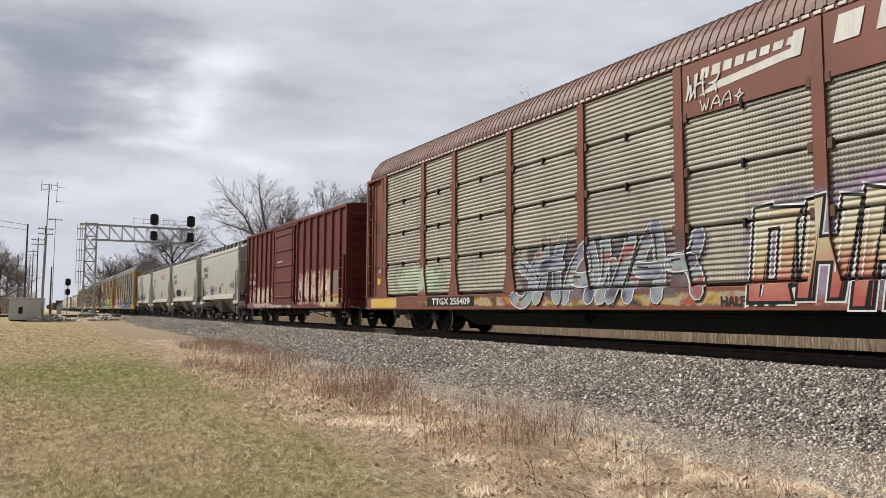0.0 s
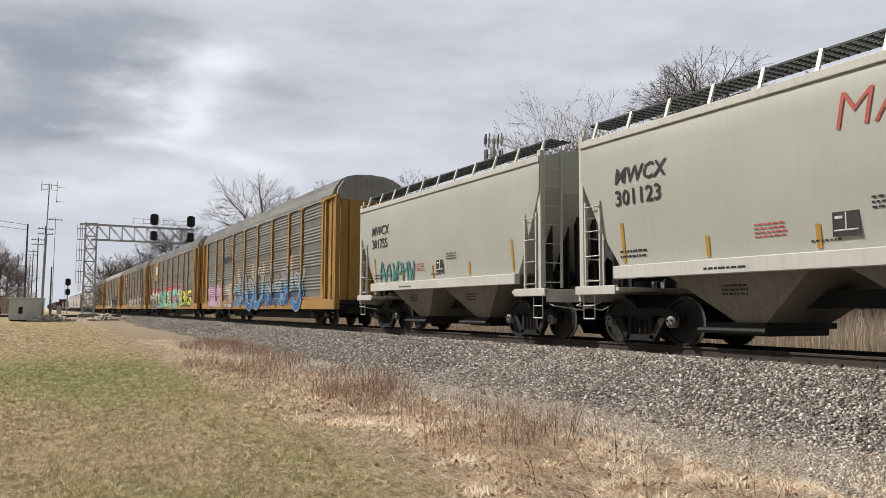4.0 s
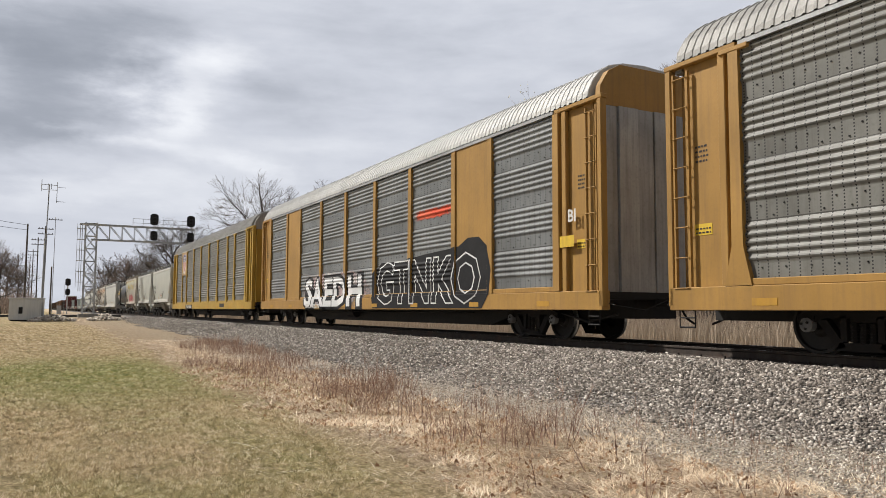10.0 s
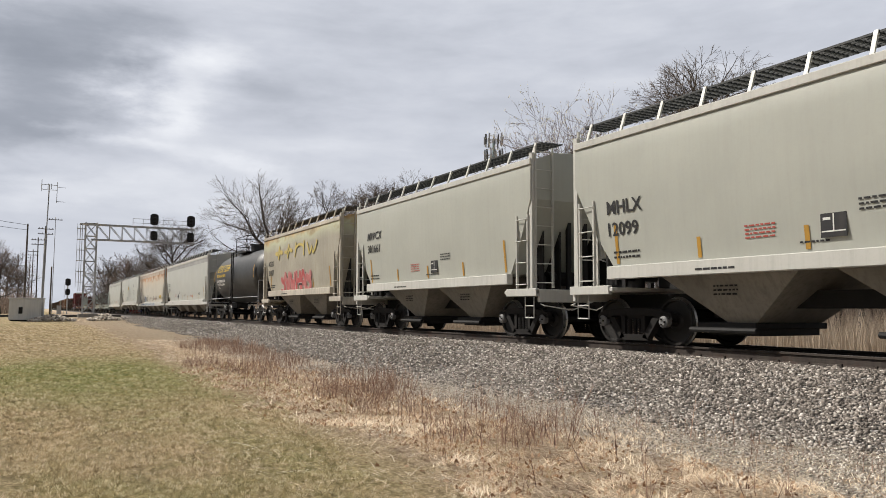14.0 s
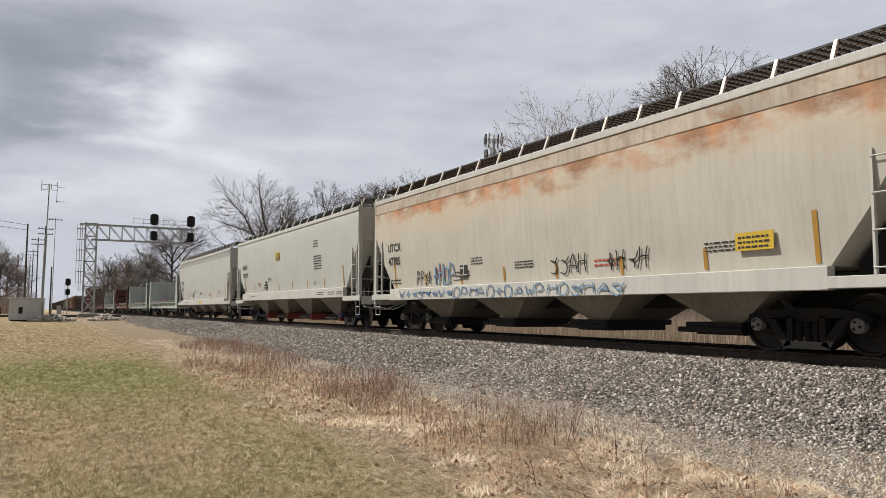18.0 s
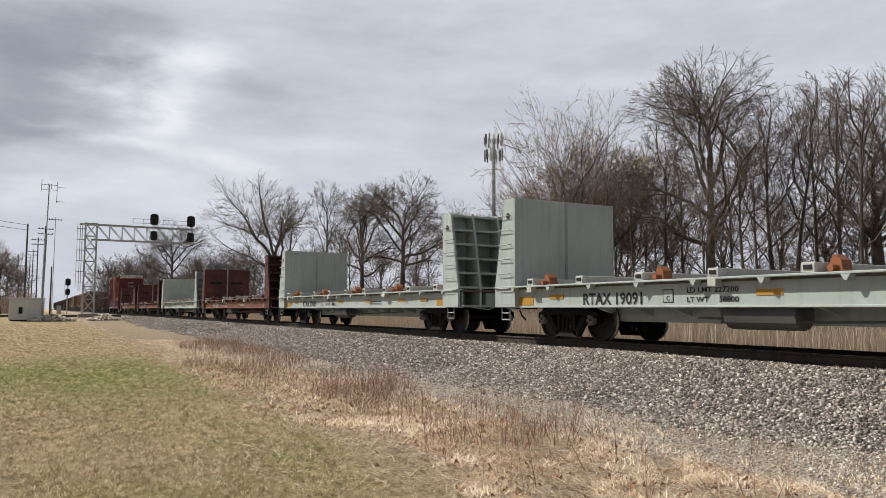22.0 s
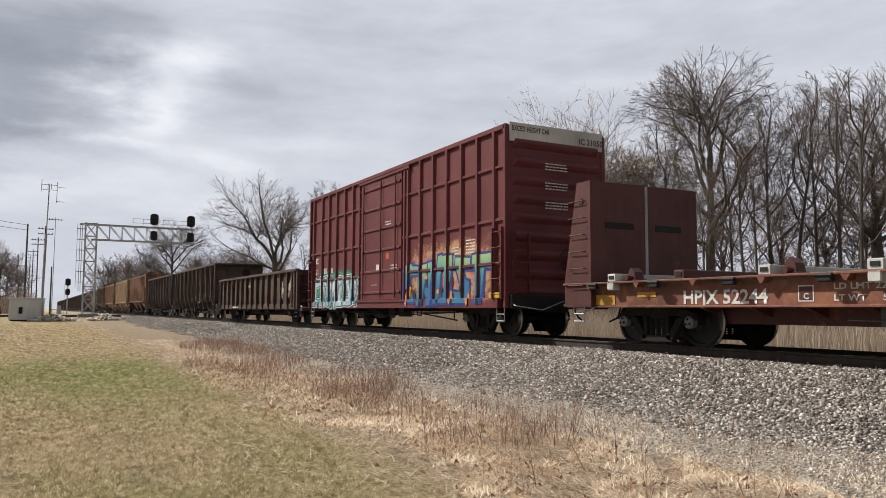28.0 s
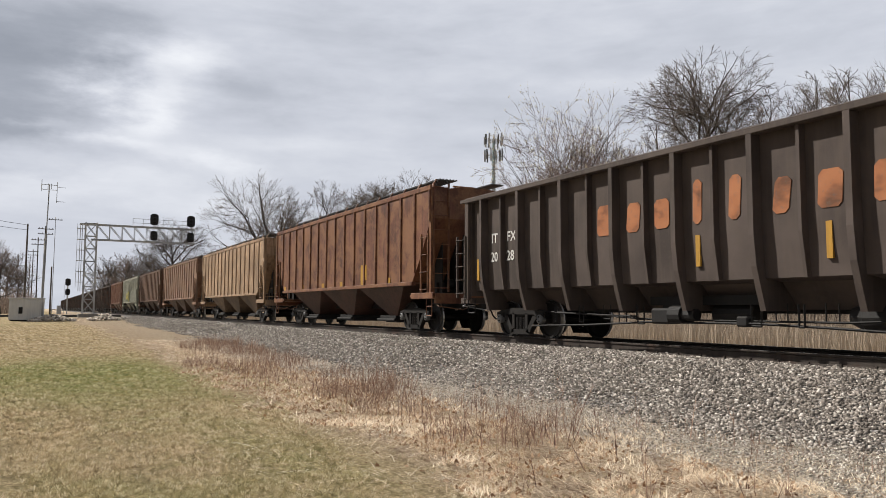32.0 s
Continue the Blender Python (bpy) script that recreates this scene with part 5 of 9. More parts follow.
        bogie(car, e * (half - 1.75))
    part("floor", Mesh().box(-half, half, -0.62 if tub else -1.40, 0.62 if tub else 1.40, zb - 0.05, zb + 0.06).box(-half, half, -0.35, 0.35, zb - 0.32, zb - 0.05), FRAME_BLACK, car)
    if detail:
        m = Mesh().tube((0.2, -0.7, 0.62), (1.1, -0.7, 0.62), 0.19, 12).box(-0.9, -0.4, -1.0, -0.7, 0.45, 0.8).pipe([(-5.5, -1.0, 0.68), (-1, -1.1, 0.5), (3.0, -1.05, 0.5), (5.5, -1.0, 0.62)], 0.018, 4)
        for x in (-2.6, -1.6, 1.7, 2.6):
            m.pipe([(x, -1.05, 0.8), (x, -1.05, 0.5), (x + 0.22, -1.05, 0.5), (x + 0.22, -1.05, 0.8)], 0.014, 4)
        m.box(-1.3, 1.4, -0.95, -0.5, 0.78, 0.95)
        if tub:
            m.tube((2.9, -0.8, 0.60), (3.15, -0.8, 0.58), 0.14, 12, 0.23).tube((3.15, -0.8, 0.58), (4.05, -0.8, 0.58), 0.23, 12).tube((4.05, -0.8, 0.58), (4.3, -0.8, 0.60), 0.23, 12, 0.14)
            m.tube((-0.5, -1.15, 0.60), (-0.2, -1.15, 0.60), 0.17, 12).tube((-0.2, -1.15, 0.60), (0.1, -1.15, 0.60), 0.11, 10).box(-1.05, -0.55, -1.2, -0.85, 0.42, 0.72, c=0.04)
            m.pipe([(-5.2, -1.1, 0.30), (-3.0, -1.15, 0.36), (-1.2, -1.15, 0.45), (1.4, -1.15, 0.46), (2.6, -1.1, 0.42), (5.2, -1.0, 0.30)], 0.022, 5).pipe([(-4.2, -1.15, 0.62), (-1.5, -1.15, 0.56)], 0.016, 4)
            for x, w in ((-4.2, 0.05), (-3.3, 0.14), (-2.0, 0.22), (-1.45, 0.18), (1.3, 0.2), (2.2, 0.1)):
                m.pipe([(x, -1.15, 0.78), (x, -1.15, 0.42), (x + w, -1.15, 0.42), (x + w, -1.15, 0.78)], 0.020, 4)
            m.box(1.0, 1.25, -1.2, -0.95, 0.40, 0.58, c=0.03)
        part("brake_gear", m, FRAME_BLACK, car, key=("gonbrake", tub))
    coupler(car, half + (0.75 if tub else 0.35))
    cut_lever(car, half + 0.3)
    CARS.append((car, c))
    return car
# ---- the train, head to tail: second number is the car's middle along the train ----
YEL = steel("rack_yellow", (0.40, 0.225, 0.055), dirt=0.32, fade=0.16, dirtcol=(0.20, 0.12, 0.06))
YEL2 = steel("rack_bright_yellow", (0.43, 0.27, 0.035), dirt=0.3, fade=0.18, dirtcol=(0.18, 0.12, 0.06), rust=0.12, rustcol=(0.20, 0.10, 0.05))
SHEET = steel("weathered_galvanized_sheet", (0.180, 0.178, 0.163), dirt=0.34, dirtcol=(0.075, 0.066, 0.052), fade=0.3, rough=0.5, holes=(0.19, 0.050, 0.014))
SHEET2 = steel("grey_galvanized_sheet", (0.185, 0.195, 0.198), dirt=0.4, dirtcol=(0.12, 0.115, 0.11), fade=0.3, rough=0.45, holes=(0.21, 0.066, 0.015))
SHEET_TAN = steel("tan_perforated_sheet", (0.42, 0.395, 0.33), dirt=0.34, dirtcol=(0.22, 0.19, 0.145), fade=0.22, rough=0.55, holes=(0.062, 0.0483, 0.0105))
BROWN = steel("rack_brown", (0.205, 0.070, 0.044), dirt=0.3, fade=0.2, dirtcol=(0.10, 0.06, 0.045))
ROOF = steel("roof_galvanized", (0.33, 0.325, 0.31), dirt=0.35, rough=0.5, fade=0.2)
ROOF_WHITE = steel("roof_white", (0.62, 0.62, 0.61), dirt=0.18, rough=0.5, fade=0.1)
ROOF_RUST = steel("roof_rust", (0.165, 0.085, 0.066), dirt=0.45, rust=0.6, rustcol=(0.14, 0.055, 0.036), dirtcol=(0.21, 0.17, 0.145))
GREY = steel("hopper_grey", (0.47, 0.475, 0.425), dirt=0.10, dirtcol=(0.30, 0.28, 0.24), fade=0.05, rough=0.5, jitter=False)
GREYW = steel("hopper_pale", (0.55, 0.565, 0.525), dirt=0.15, dirtcol=(0.35, 0.34, 0.30), fade=0.05, rough=0.45, jitter=False)
SILLW = steel("sill_white", (0.62, 0.61, 0.565), dirt=0.15, fade=0.08, rough=0.45)
# body grey darkened for the bays' underside shade, with grime streaks besides
UNDERG = steel("hopper_shade_grey", (0.27, 0.245, 0.205), dirt=0.45, dirtcol=(0.12, 0.10, 0.08), fade=0.2)
GATE_RED = steel("outlet_red", (0.26, 0.04, 0.03), dirt=0.4)
line_k = spray("spray_black", [(0.010, 0.010, 0.012), (0.018, 0.018, 0.020)], wear=0.06)
line_w = spray("spray_white", [(0.62, 0.63, 0.64), (0.78, 0.78, 0.78)])

# brown rack with a rusted roof
a = autorack("brown auto rack car with tan perforated panels and rusted roof", 225.28, BROWN, SHEET_TAN, ROOF_RUST, brown_prof, brown=True, caps=False, flare=True, seed=3, endwhite=False)
for x0, x1 in ((1.52, 4.11), (4.33, 6.93)):
    part("name_board", Mesh().box(x0, x1, -1.585, -1.57, 4.12, 5.10), BROWN, a)
part("swoosh", Mesh().prism([(1.9, 4.45), (3.9, 4.62), (3.9, 4.76), (2.3, 4.62)], -1.592, -1.586), WHITE_INK, a, "cream painted swoosh")
for i in range(8):
    part("emblem_bar", Mesh().prism([(1.95 + i * 0.25, 4.74 + i * 0.01), (2.13 + i * 0.25, 4.74 + i * 0.01), (2.17 + i * 0.25, 4.93), (1.99 + i * 0.25, 4.93)], -1.592, -1.586), WHITE_INK, a)
for x0, x1 in ((3.75, 4.05), (4.5, 5.0), (5.15, 5.6)):
    part("emblem_bar", Mesh().prism([(x0, 4.6), (x1 - 0.1, 4.6), (x1, 5.0), (x0 + 0.1, 5.0)], -1.598, -1.593), WHITE_INK, a)
graffiti(a, 1.55, 2.35, 4.42, 4.92, 3, WHITE_INK, WHITE_INK, prof=lambda z: -1.586, seed=301, fat=0.05)
graffiti(a, 1.95, 2.9, 4.16, 4.40, 4, WHITE_INK, WHITE_INK, prof=lambda z: -1.586, seed=302, fat=0.06)
patch(a, -11.4, -7.4, 1.12, 2.1, spray("sp_pale", [(0.35, 0.45, 0.33), (0.55, 0.58, 0.45)], thin="mist"), prof=brown_prof, posts=RACK_POSTS)
graffiti(a, -4.1, 1.9, 0.78, 2.45, 6, spray("sp_fill", [(0.10, 0.09, 0.13), (0.26, 0.28, 0.36), (0.30, 0.36, 0.34), (0.30, 0.12, 0.13)], 1.6), line_k, spray("sp_back", [(0.10, 0.09, 0.11), (0.20, 0.16, 0.18)], thin="mist"), prof=brown_prof, seed=8, fat=0.085, edge=0.035, weave=True, order=(2, 3, 1, 6, 1, 4), rim=line_w, shine=line_k, posts=RACK_POSTS)
wild(a, 2.9, 8.4, 0.74, 2.45, 6, spray("sp_fill2", [(0.40, 0.10, 0.09), (0.46, 0.20, 0.15), (0.50, 0.41, 0.25), (0.56, 0.52, 0.41)], 1.2, rise=(0.75, 2.0)), line_k, spray("sp_back2", [(0.25, 0.25, 0.33), (0.38, 0.26, 0.40)], thin="mist"), prof=brown_prof, seed=12, edge=0.05, shine=line_w, posts=RACK_POSTS)
part("number_panel", Mesh().box(-8.6, -5.9, -1.606, -1.602, 0.78, 1.04), line_k, a)
patch(a, -11.0, 10.6, 0.74, 1.03, spray("sp_sill", [(0.42, 0.27, 0.06), (0.34, 0.06, 0.05), (0.44, 0.38, 0.29), (0.46, 0.31, 0.08), (0.07, 0.05, 0.06)], 1.3, 0.5, thin="mist"), prof=brown_prof, lift=0.002)
patch(a, -12.85, -10.8, 0.74, 1.04, spray("sp_sill_end", [(0.62, 0.40, 0.05), (0.60, 0.48, 0.24)], 0.9, 0.4), prof=brown_prof, lift=0.003)
words("323", 0.11, WHITE_INK, a, -12.5, 1.92, y=-1.49, bold=0.006)
words("TTGX 255409", 0.17, WHITE_INK, a, -8.3, 0.83, y=-1.612, bold=0.008, width=2.2)
words("HALF DEAD", 0.15, BLACK_INK, a, 2.3, 0.76, y=-1.607, bold=0.01)

# boxcar
RED = steel("boxcar_red", (0.13, 0.022, 0.016), dirt=0.28, fade=0.25, dirtcol=(0.07, 0.03, 0.025), rust=0.10, rustcol=(0.30, 0.16, 0.12))
ribs = [-7.3, -6.5, -5.6, -4.7, -3.8, -2.95] + [1.5, 2.4, 3.3, 4.2, 5.1, 6.0, 6.9]
b = boxcar("dark red ribbed boxcar with faded graffiti along its foot", 202.25, RED, 4.68, 7.65, ribs, (-2.05, 1.05))
BKP = [(x, 0.05, 0.05, 0, -1.602) for x in ribs]
wall = lambda z: -1.6015 if z < 0.985 else -1.522
for k, (x0, x1, z0, z1, cols) in enumerate(((-7.4, -2.1, 0.72, 1.85, [(0.52, 0.36, 0.26), (0.62, 0.52, 0.42), (0.45, 0.30, 0.36)]), (1.1, 5.0, 0.80, 2.45, [(0.55, 0.34, 0.28), (0.62, 0.48, 0.40), (0.42, 0.20, 0.17)]),
                                            (1.3, 4.6, 0.85, 2.1, [(0.62, 0.50, 0.44), (0.50, 0.32, 0.30)]), (4.5, 6.1, 0.9, 2.4, [(0.62, 0.42, 0.30), (0.60, 0.50, 0.40)]))):
    patch(b, x0, x1, z0, z1, spray("bk_flake_" + "abcd"[k], cols, 1.8, 0.35, thin="peel"), prof=wall, posts=BKP, lift=0.003 + 0.001 * k)
patch(b, 4.4, 7.2, 0.72, 1.30, spray("bk_cream", [(0.48, 0.36, 0.20), (0.55, 0.44, 0.28)], 1.5, 0.4, thin="mist"), prof=wall, posts=BKP, lift=0.007)
patch(b, -7.4, 2.0, 0.72, 1.02, spray("bk_foot", [(0.50, 0.42, 0.36), (0.42, 0.33, 0.42), (0.55, 0.45, 0.25)], 2.0, 0.4, thin="peel"), prof=wall, lift=0.008)
part("paper_placard", Mesh().box(5.08, 5.42, -1.53, -1.525, 1.44, 1.68), WHITE_INK, b)
part("green_placard", Mesh().box(5.08, 5.28, -1.53, -1.525, 1.70, 1.84), flatpaint("placard_green", (0.08, 0.42, 0.16)), b)
for x, z, s in ((-7.08, 2.38, "BK"), (-6.28, 2.38, "TY"), (-7.12, 1.98, "154"), (-6.34, 1.98, "134")):
    words(s, 0.19, WHITE_INK, b, x, z, y=-1.527, bold=0.01, spacing=1.3)
bars(b, -6.36, 1.35, 0.6, 0.2, 3, WHITE_INK, y=-1.527, seed=4)
bars(b, -1.6, 2.9, 0.9, 0.12, 1, WHITE_INK, y=-1.589, seed=5)
part("yellow_patch", Mesh().box(5.95, 6.85, -1.545, -1.53, 1.18, 1.30), REFLECT, b)
part("grey_patch", Mesh().box(6.08, 6.83, -1.535, -1.523, 1.32, 2.2), steel("primer_brown", (0.20, 0.17, 0.14), dirt=0.3), b)

# four small grey hoppers
blk = spray("buffed_black", [(0.02, 0.02, 0.022), (0.05, 0.05, 0.05)])
for i, (c, num) in enumerate(((187.0, "301905"), (174.0, "301334"), (161.45, "301123"), (148.9, "301755"))):
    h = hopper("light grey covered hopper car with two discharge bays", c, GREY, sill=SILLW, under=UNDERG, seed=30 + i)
    hopper_marks(h, 1.56, 4.10, -5.15, "MWCX", num, seed=40 + i, dx=0.18, dz=0.42)
    hp = lambda z: -hop_y(z, 1.56, 4.10, False) - 0.01
    if i == 0:
        graffiti(h, -2.6, -1.4, 1.62, 2.3, 5, spray("tag_blue", [(0.06, 0.06, 0.30), (0.10, 0.10, 0.35)]), spray("tag_blue", []), prof=hp, seed=51, fat=0.03)
        graffiti(h, 3.1, 4.4, 1.95, 2.35, 4, blk, blk, prof=hp, seed=52, fat=0.03)
    elif i == 1:
        graffiti(h, -3.4, -1.6, 1.72, 2.3, 5, blk, blk, blk, prof=hp, seed=53, fat=0.12)
    elif i == 2:
        on_side(h, 1.56, 4.10, "MAGA", 0.55, RED_INK, 0.4, 3.3, bold=-0.01, shear=0.2)
    else:
        graffiti(h, -3.9, -1.2, 1.6, 2.3, 6, spray("tag_teal", [(0.05, 0.25, 0.24), (0.12, 0.30, 0.30)]), spray("tag_teal", []), prof=hp, seed=55, fat=0.06)

# five yellow racks
a = autorack("yellow auto rack car with grey panels and blue graffiti", 127.46, YEL, SHEET, ROOF, rack_prof, seed=61)
patch(a, -4.4, 10.2, 0.70, 2.6, spray("a_back", [(0.015, 0.05, 0.16), (0.03, 0.10, 0.24), (0.16, 0.16, 0.17), (0.24, 0.22, 0.19)], 0.6, rise=(0.7, 2.4), thin="mist"), prof=rack_prof, posts=RACK_POSTS)
for x in (-2.9, 0.4, 2.6, 4.1, 7.4):
    patch(a, x - 0.26, x + 0.26, 2.1, 3.3, spray("a_flames", [(0.50, 0.36, 0.20), (0.58, 0.44, 0.26), (0.50, 0.24, 0.16)], 1.2, rise=(2.0, 3.3), thin="mist"), prof=rack_prof, posts=RACK_POSTS, lift=0.005)
graffiti(a, -4.0, 9.6, 0.76, 2.95, 8, spray("a_blue", [(0.02, 0.10, 0.32), (0.05, 0.20, 0.42), (0.20, 0.30, 0.36), (0.25, 0.24, 0.22), (0.34, 0.31, 0.27)], 0.8, rise=(0.7, 2.7)), line_k, prof=rack_prof, seed=65, fat=0.085, edge=0.055, slant=0.05, order=(3, 1, 2, 5, 7, 4, 0, 2), weave=True, shine=line_k, rim=line_w, posts=RACK_POSTS)
graffiti(a, -6.4, -4.6, 1.55, 2.25, 4, line_w, line_w, prof=rack_prof, seed=66, fat=0.04, posts=RACK_POSTS)
patch(a, -11.7, -6.9, 0.70, 2.45, spray("a_pink3", [(0.40, 0.25, 0.37), (0.50, 0.36, 0.47), (0.54, 0.43, 0.52)], 1.6, 0.15, thin="mist"), prof=rack_prof, posts=RACK_POSTS)
wild(a, -11.4, -7.2, 0.82, 2.05, 5, spray("a_pink", [(0.50, 0.28, 0.44), (0.60, 0.38, 0.54)], 1.4), spray("a_pink2", [(0.60, 0.46, 0.58), (0.66, 0.56, 0.64)]), prof=rack_prof, seed=63, posts=RACK_POSTS)
words("FXE", 0.13, BLACK_INK, a, -12.2, 2.13, y=-1.60, bold=0.004, width=0.4)
words("320204", 0.13, BLACK_INK, a, -12.38, 1.97, y=-1.60, bold=0.004, width=0.58)
words("UNR", 0.10, BLACK_INK, a, -12.28, 1.85, y=-1.60, bold=0.003, width=0.25)
patch(a, -5.8, -4.0, 0.9, 2.4, spray("a_flame", [(0.50, 0.32, 0.17), (0.62, 0.46, 0.28)], thin="mist"), prof=rack_prof, posts=RACK_POSTS)
for i in range(8):
    part("emblem_bar", Mesh().prism([(-6.85 + i * 0.30, 3.55), (-6.66 + i * 0.30, 3.55), (-6.60 + i * 0.30, 3.82 + (0.1 if i == 0 else 0)), (-6.79 + i * 0.30, 3.82)], -1.562, -1.556), BLACK_INK, a)
part("number_panel", Mesh().box(-6.9, -3.9, -1.606, -1.602, 0.76, 1.04), steel("number_brown", (0.10, 0.055, 0.035), dirt=0.3), a)
words("TTGX 978024", 0.18, WHITE_INK, a, -6.6, 0.82, y=-1.612, bold=0.008, width=2.3)

a = autorack("yellow auto rack car with grey panels and green and yellow graffiti", 98.95, YEL, SHEET, ROOF, rack_prof, seed=66)
part("name_board", Mesh().box(-8.86, -7.16, -1.60, -1.57, 3.35, 5.10), YEL, a)
part("emblem", Mesh().prism([(-8.6, 3.95), (-8.2, 3.9), (-7.4, 4.05), (-7.3, 4.75), (-7.8, 4.6), (-8.55, 4.75)], -1.608, -1.602), spray("b_emblem", [(0.70, 0.72, 0.68), (0.25, 0.52, 0.42)], 0.8, 0.1), a, "worn white and teal flag emblem")
wild(a, -11.9, -5.7, 0.74, 2.3, 6, spray("b_green", [(0.13, 0.17, 0.14), (0.22, 0.28, 0.21), (0.45, 0.60, 0.33), (0.80, 0.82, 0.76)], 0.9, rise=(0.7, 2.2)), line_k, spray("b_pink", [(0.62, 0.12, 0.16), (0.66, 0.22, 0.26)], thin="mist"), prof=rack_prof, seed=67, edge=0.06, shine=line_w, posts=RACK_POSTS, mist=0.6)
wild(a, -5.2, 6.3, 0.74, 2.3, 10, spray("b_teal", [(0.06, 0.34, 0.40), (0.16, 0.55, 0.56), (0.42, 0.66, 0.28), (0.66, 0.76, 0.45)], 0.7), line_k, spray("b_pink", []), prof=rack_prof, seed=68, edge=0.055, shine=line_w, posts=RACK_POSTS, mist=0.5)
mb = spray("b_big", [(0.10, 0.32, 0.12), (0.30, 0.48, 0.08), (0.72, 0.68, 0.07), (0.78, 0.74, 0.12)], 0.9, rise=(0.6, 1.9))
m = Mesh()
blob(m, 6.2, 11.4, 0.75, 2.25, 0.0, random.Random(5))
lay_on(m, spray("b_purple", [(0.30, 0.12, 0.26), (0.42, 0.18, 0.32), (0.16, 0.34, 0.42)], 1.2, thin="mist"), a, rack_prof, 0.7, 2.4, 0.004, "purple spray-painted ground", posts=RACK_POSTS)
for bold, mat, lift in ((0.13, line_k, 0.010), (0.05, mb, 0.020)):
    sprayed_word(a, "BIG", 1.1, 6.7 - bold, 1.0, 4.0 + 2 * bold, bold, mat, rack_prof, lift, RACK_POSTS, "yellow-green spray-painted letters")
part("number_panel", Mesh().box(-7.4, -4.75, -1.632, -1.628, 0.70, 0.93), line_k, a)
words("TTGX 987530", 0.17, WHITE_INK, a, -7.2, 0.74, y=-1.638, bold=0.008, width=2.3)

a = autorack("yellow auto rack car with grey panels, red board and white graffiti", 70.40, YEL, SHEET, ROOF, rack_prof, seed=70)
REDB = steel("board_red", (0.48, 0.085, 0.05), dirt=0.2, fade=0.12)
part("name_board", conform(Mesh().add([(-8.86, 0, 3.32), (-7.16, 0, 3.32), (-7.16, 0, 5.08), (-8.86, 0, 5.08)], [(0, 1, 2, 3)]).mesh("name_board", REDB), rack_prof, 0.0, 0.006, 0.03), REDB, a, "red painted name board")
for r in range(3):
    for i in range(7):
        part("emblem_bar", Mesh().box(-8.7 + i * 0.2, -8.57 + i * 0.2, -1.568, -1.562, 4.45 - r * 0.42, 4.62 - r * 0.42 + (0.05 if i == 0 else 0)), WHITE_INK, a)
wild(a, -4.2, 1.2, 0.78, 1.85, 7, spray("c_white", [(0.20, 0.20, 0.20), (0.56, 0.55, 0.53), (0.74, 0.73, 0.70)], 1.8), line_k, spray("c_red", [(0.50, 0.16, 0.12), (0.58, 0.30, 0.24)], thin="mist"), prof=rack_prof, seed=71, shine=line_w, posts=RACK_POSTS)
wild(a, 2.1, 8.6, 0.76, 1.95, 6, spray("c_white", []), line_k, spray("c_red", []), prof=rack_prof, seed=72, edge=0.045, shine=line_w, posts=RACK_POSTS)
part("sill_plate", Mesh().box(5.05, 6.35, -1.632, -1.628, 0.70, 1.06), steel("sill_plate_yellow", (0.62, 0.36, 0.03), dirt=0.3), a, "bright yellow repainted sill plate")
words("TTGX 988043", 0.16, WHITE_INK, a, -8.2, 0.82, y=-1.612, bold=0.008, width=2.0)
for i, x in enumerate((1.2, 1.5, 1.8)):
    part("emblem_bar", Mesh().box(x + 4.12, x + 4.32, -1.638, -1.634, 0.78, 0.98), RED_INK, a)

a = autorack("yellow auto rack car with pale grey panels and black-and-white graffiti", 41.82, YEL, SHEET2, ROOF_WHITE, rack_prof, caps=False, plates=(1, 7), flare=False, seed=75, endwhite=False)
patch(a, 4.3, 6.95, 3.36, 3.70, spray("red_streak", [(0.70, 0.09, 0.04), (0.72, 0.16, 0.08)], thin="mist"), rack_prof, label="red sprayed streak")
slim = [(x, 0.105, 0.105, 0, -1.6055) for x in POSTS] + [(8.01, 0.86, 0.86, 0, -1.5615), (-8.01, 0.86, 0.86, 0, -1.5615)]
jet = line_k
patch(a, -6.9, 1.2, 0.70, 2.2, spray("d_mist", [(0.30, 0.28, 0.28), (0.50, 0.36, 0.36), (0.62, 0.60, 0.58)], 1.6, thin="mist"), rack_prof, slim)
sprayed_word(a, "SAEDH", 1.05, -6.35, 0.84, 6.75, 0.16, jet, rack_prof, 0.010, slim, "white spray-painted letters outlined in black")
sprayed_word(a, "SAEDH", 1.05, -6.2, 0.84, 6.4, 0.05, line_w, rack_prof, 0.020, slim, "white spray-painted letters outlined in black")
m = Mesh()
m.add([(q, 0, z) for q, z in ((1.35, 0.72), (8.6, 0.72), (8.95, 1.1), (9.05, 1.7), (8.85, 2.3), (8.4, 2.6), (7.8, 2.62), (7.3, 2.42), (5.2, 2.34), (3.4, 2.22), (1.9, 2.24), (1.3, 1.9), (1.15, 1.3))], [tuple(range(13))])
lay_on(m, jet, a, rack_prof, 0.7, 2.6, 0.006, "black spray-painted ground", posts=slim)
sprayed_word(a, "GTNKO", 1.25, 1.6, 0.92, 6.9, 0.075, line_w, rack_prof, 0.012, slim, "black spray-painted letters outlined in white")
sprayed_word(a, "GTNKO", 1.25, 1.66, 0.92, 6.8, 0.03, jet, rack_prof, 0.020, slim, "black spray-painted letters outlined in white")
for o in a.children:
    if o.name.startswith("end_door") and o.bound_box[0][0] > 0:
        o.data.materials[0] = GALV
words("CTTX 695370", 0.15, WHITE_INK, a, -5.9, 0.74, y=-1.65, bold=0.008, width=1.8)
words("BI", 0.26, WHITE_INK, a, 12.25, 2.6, y=-1.60, bold=0.01)
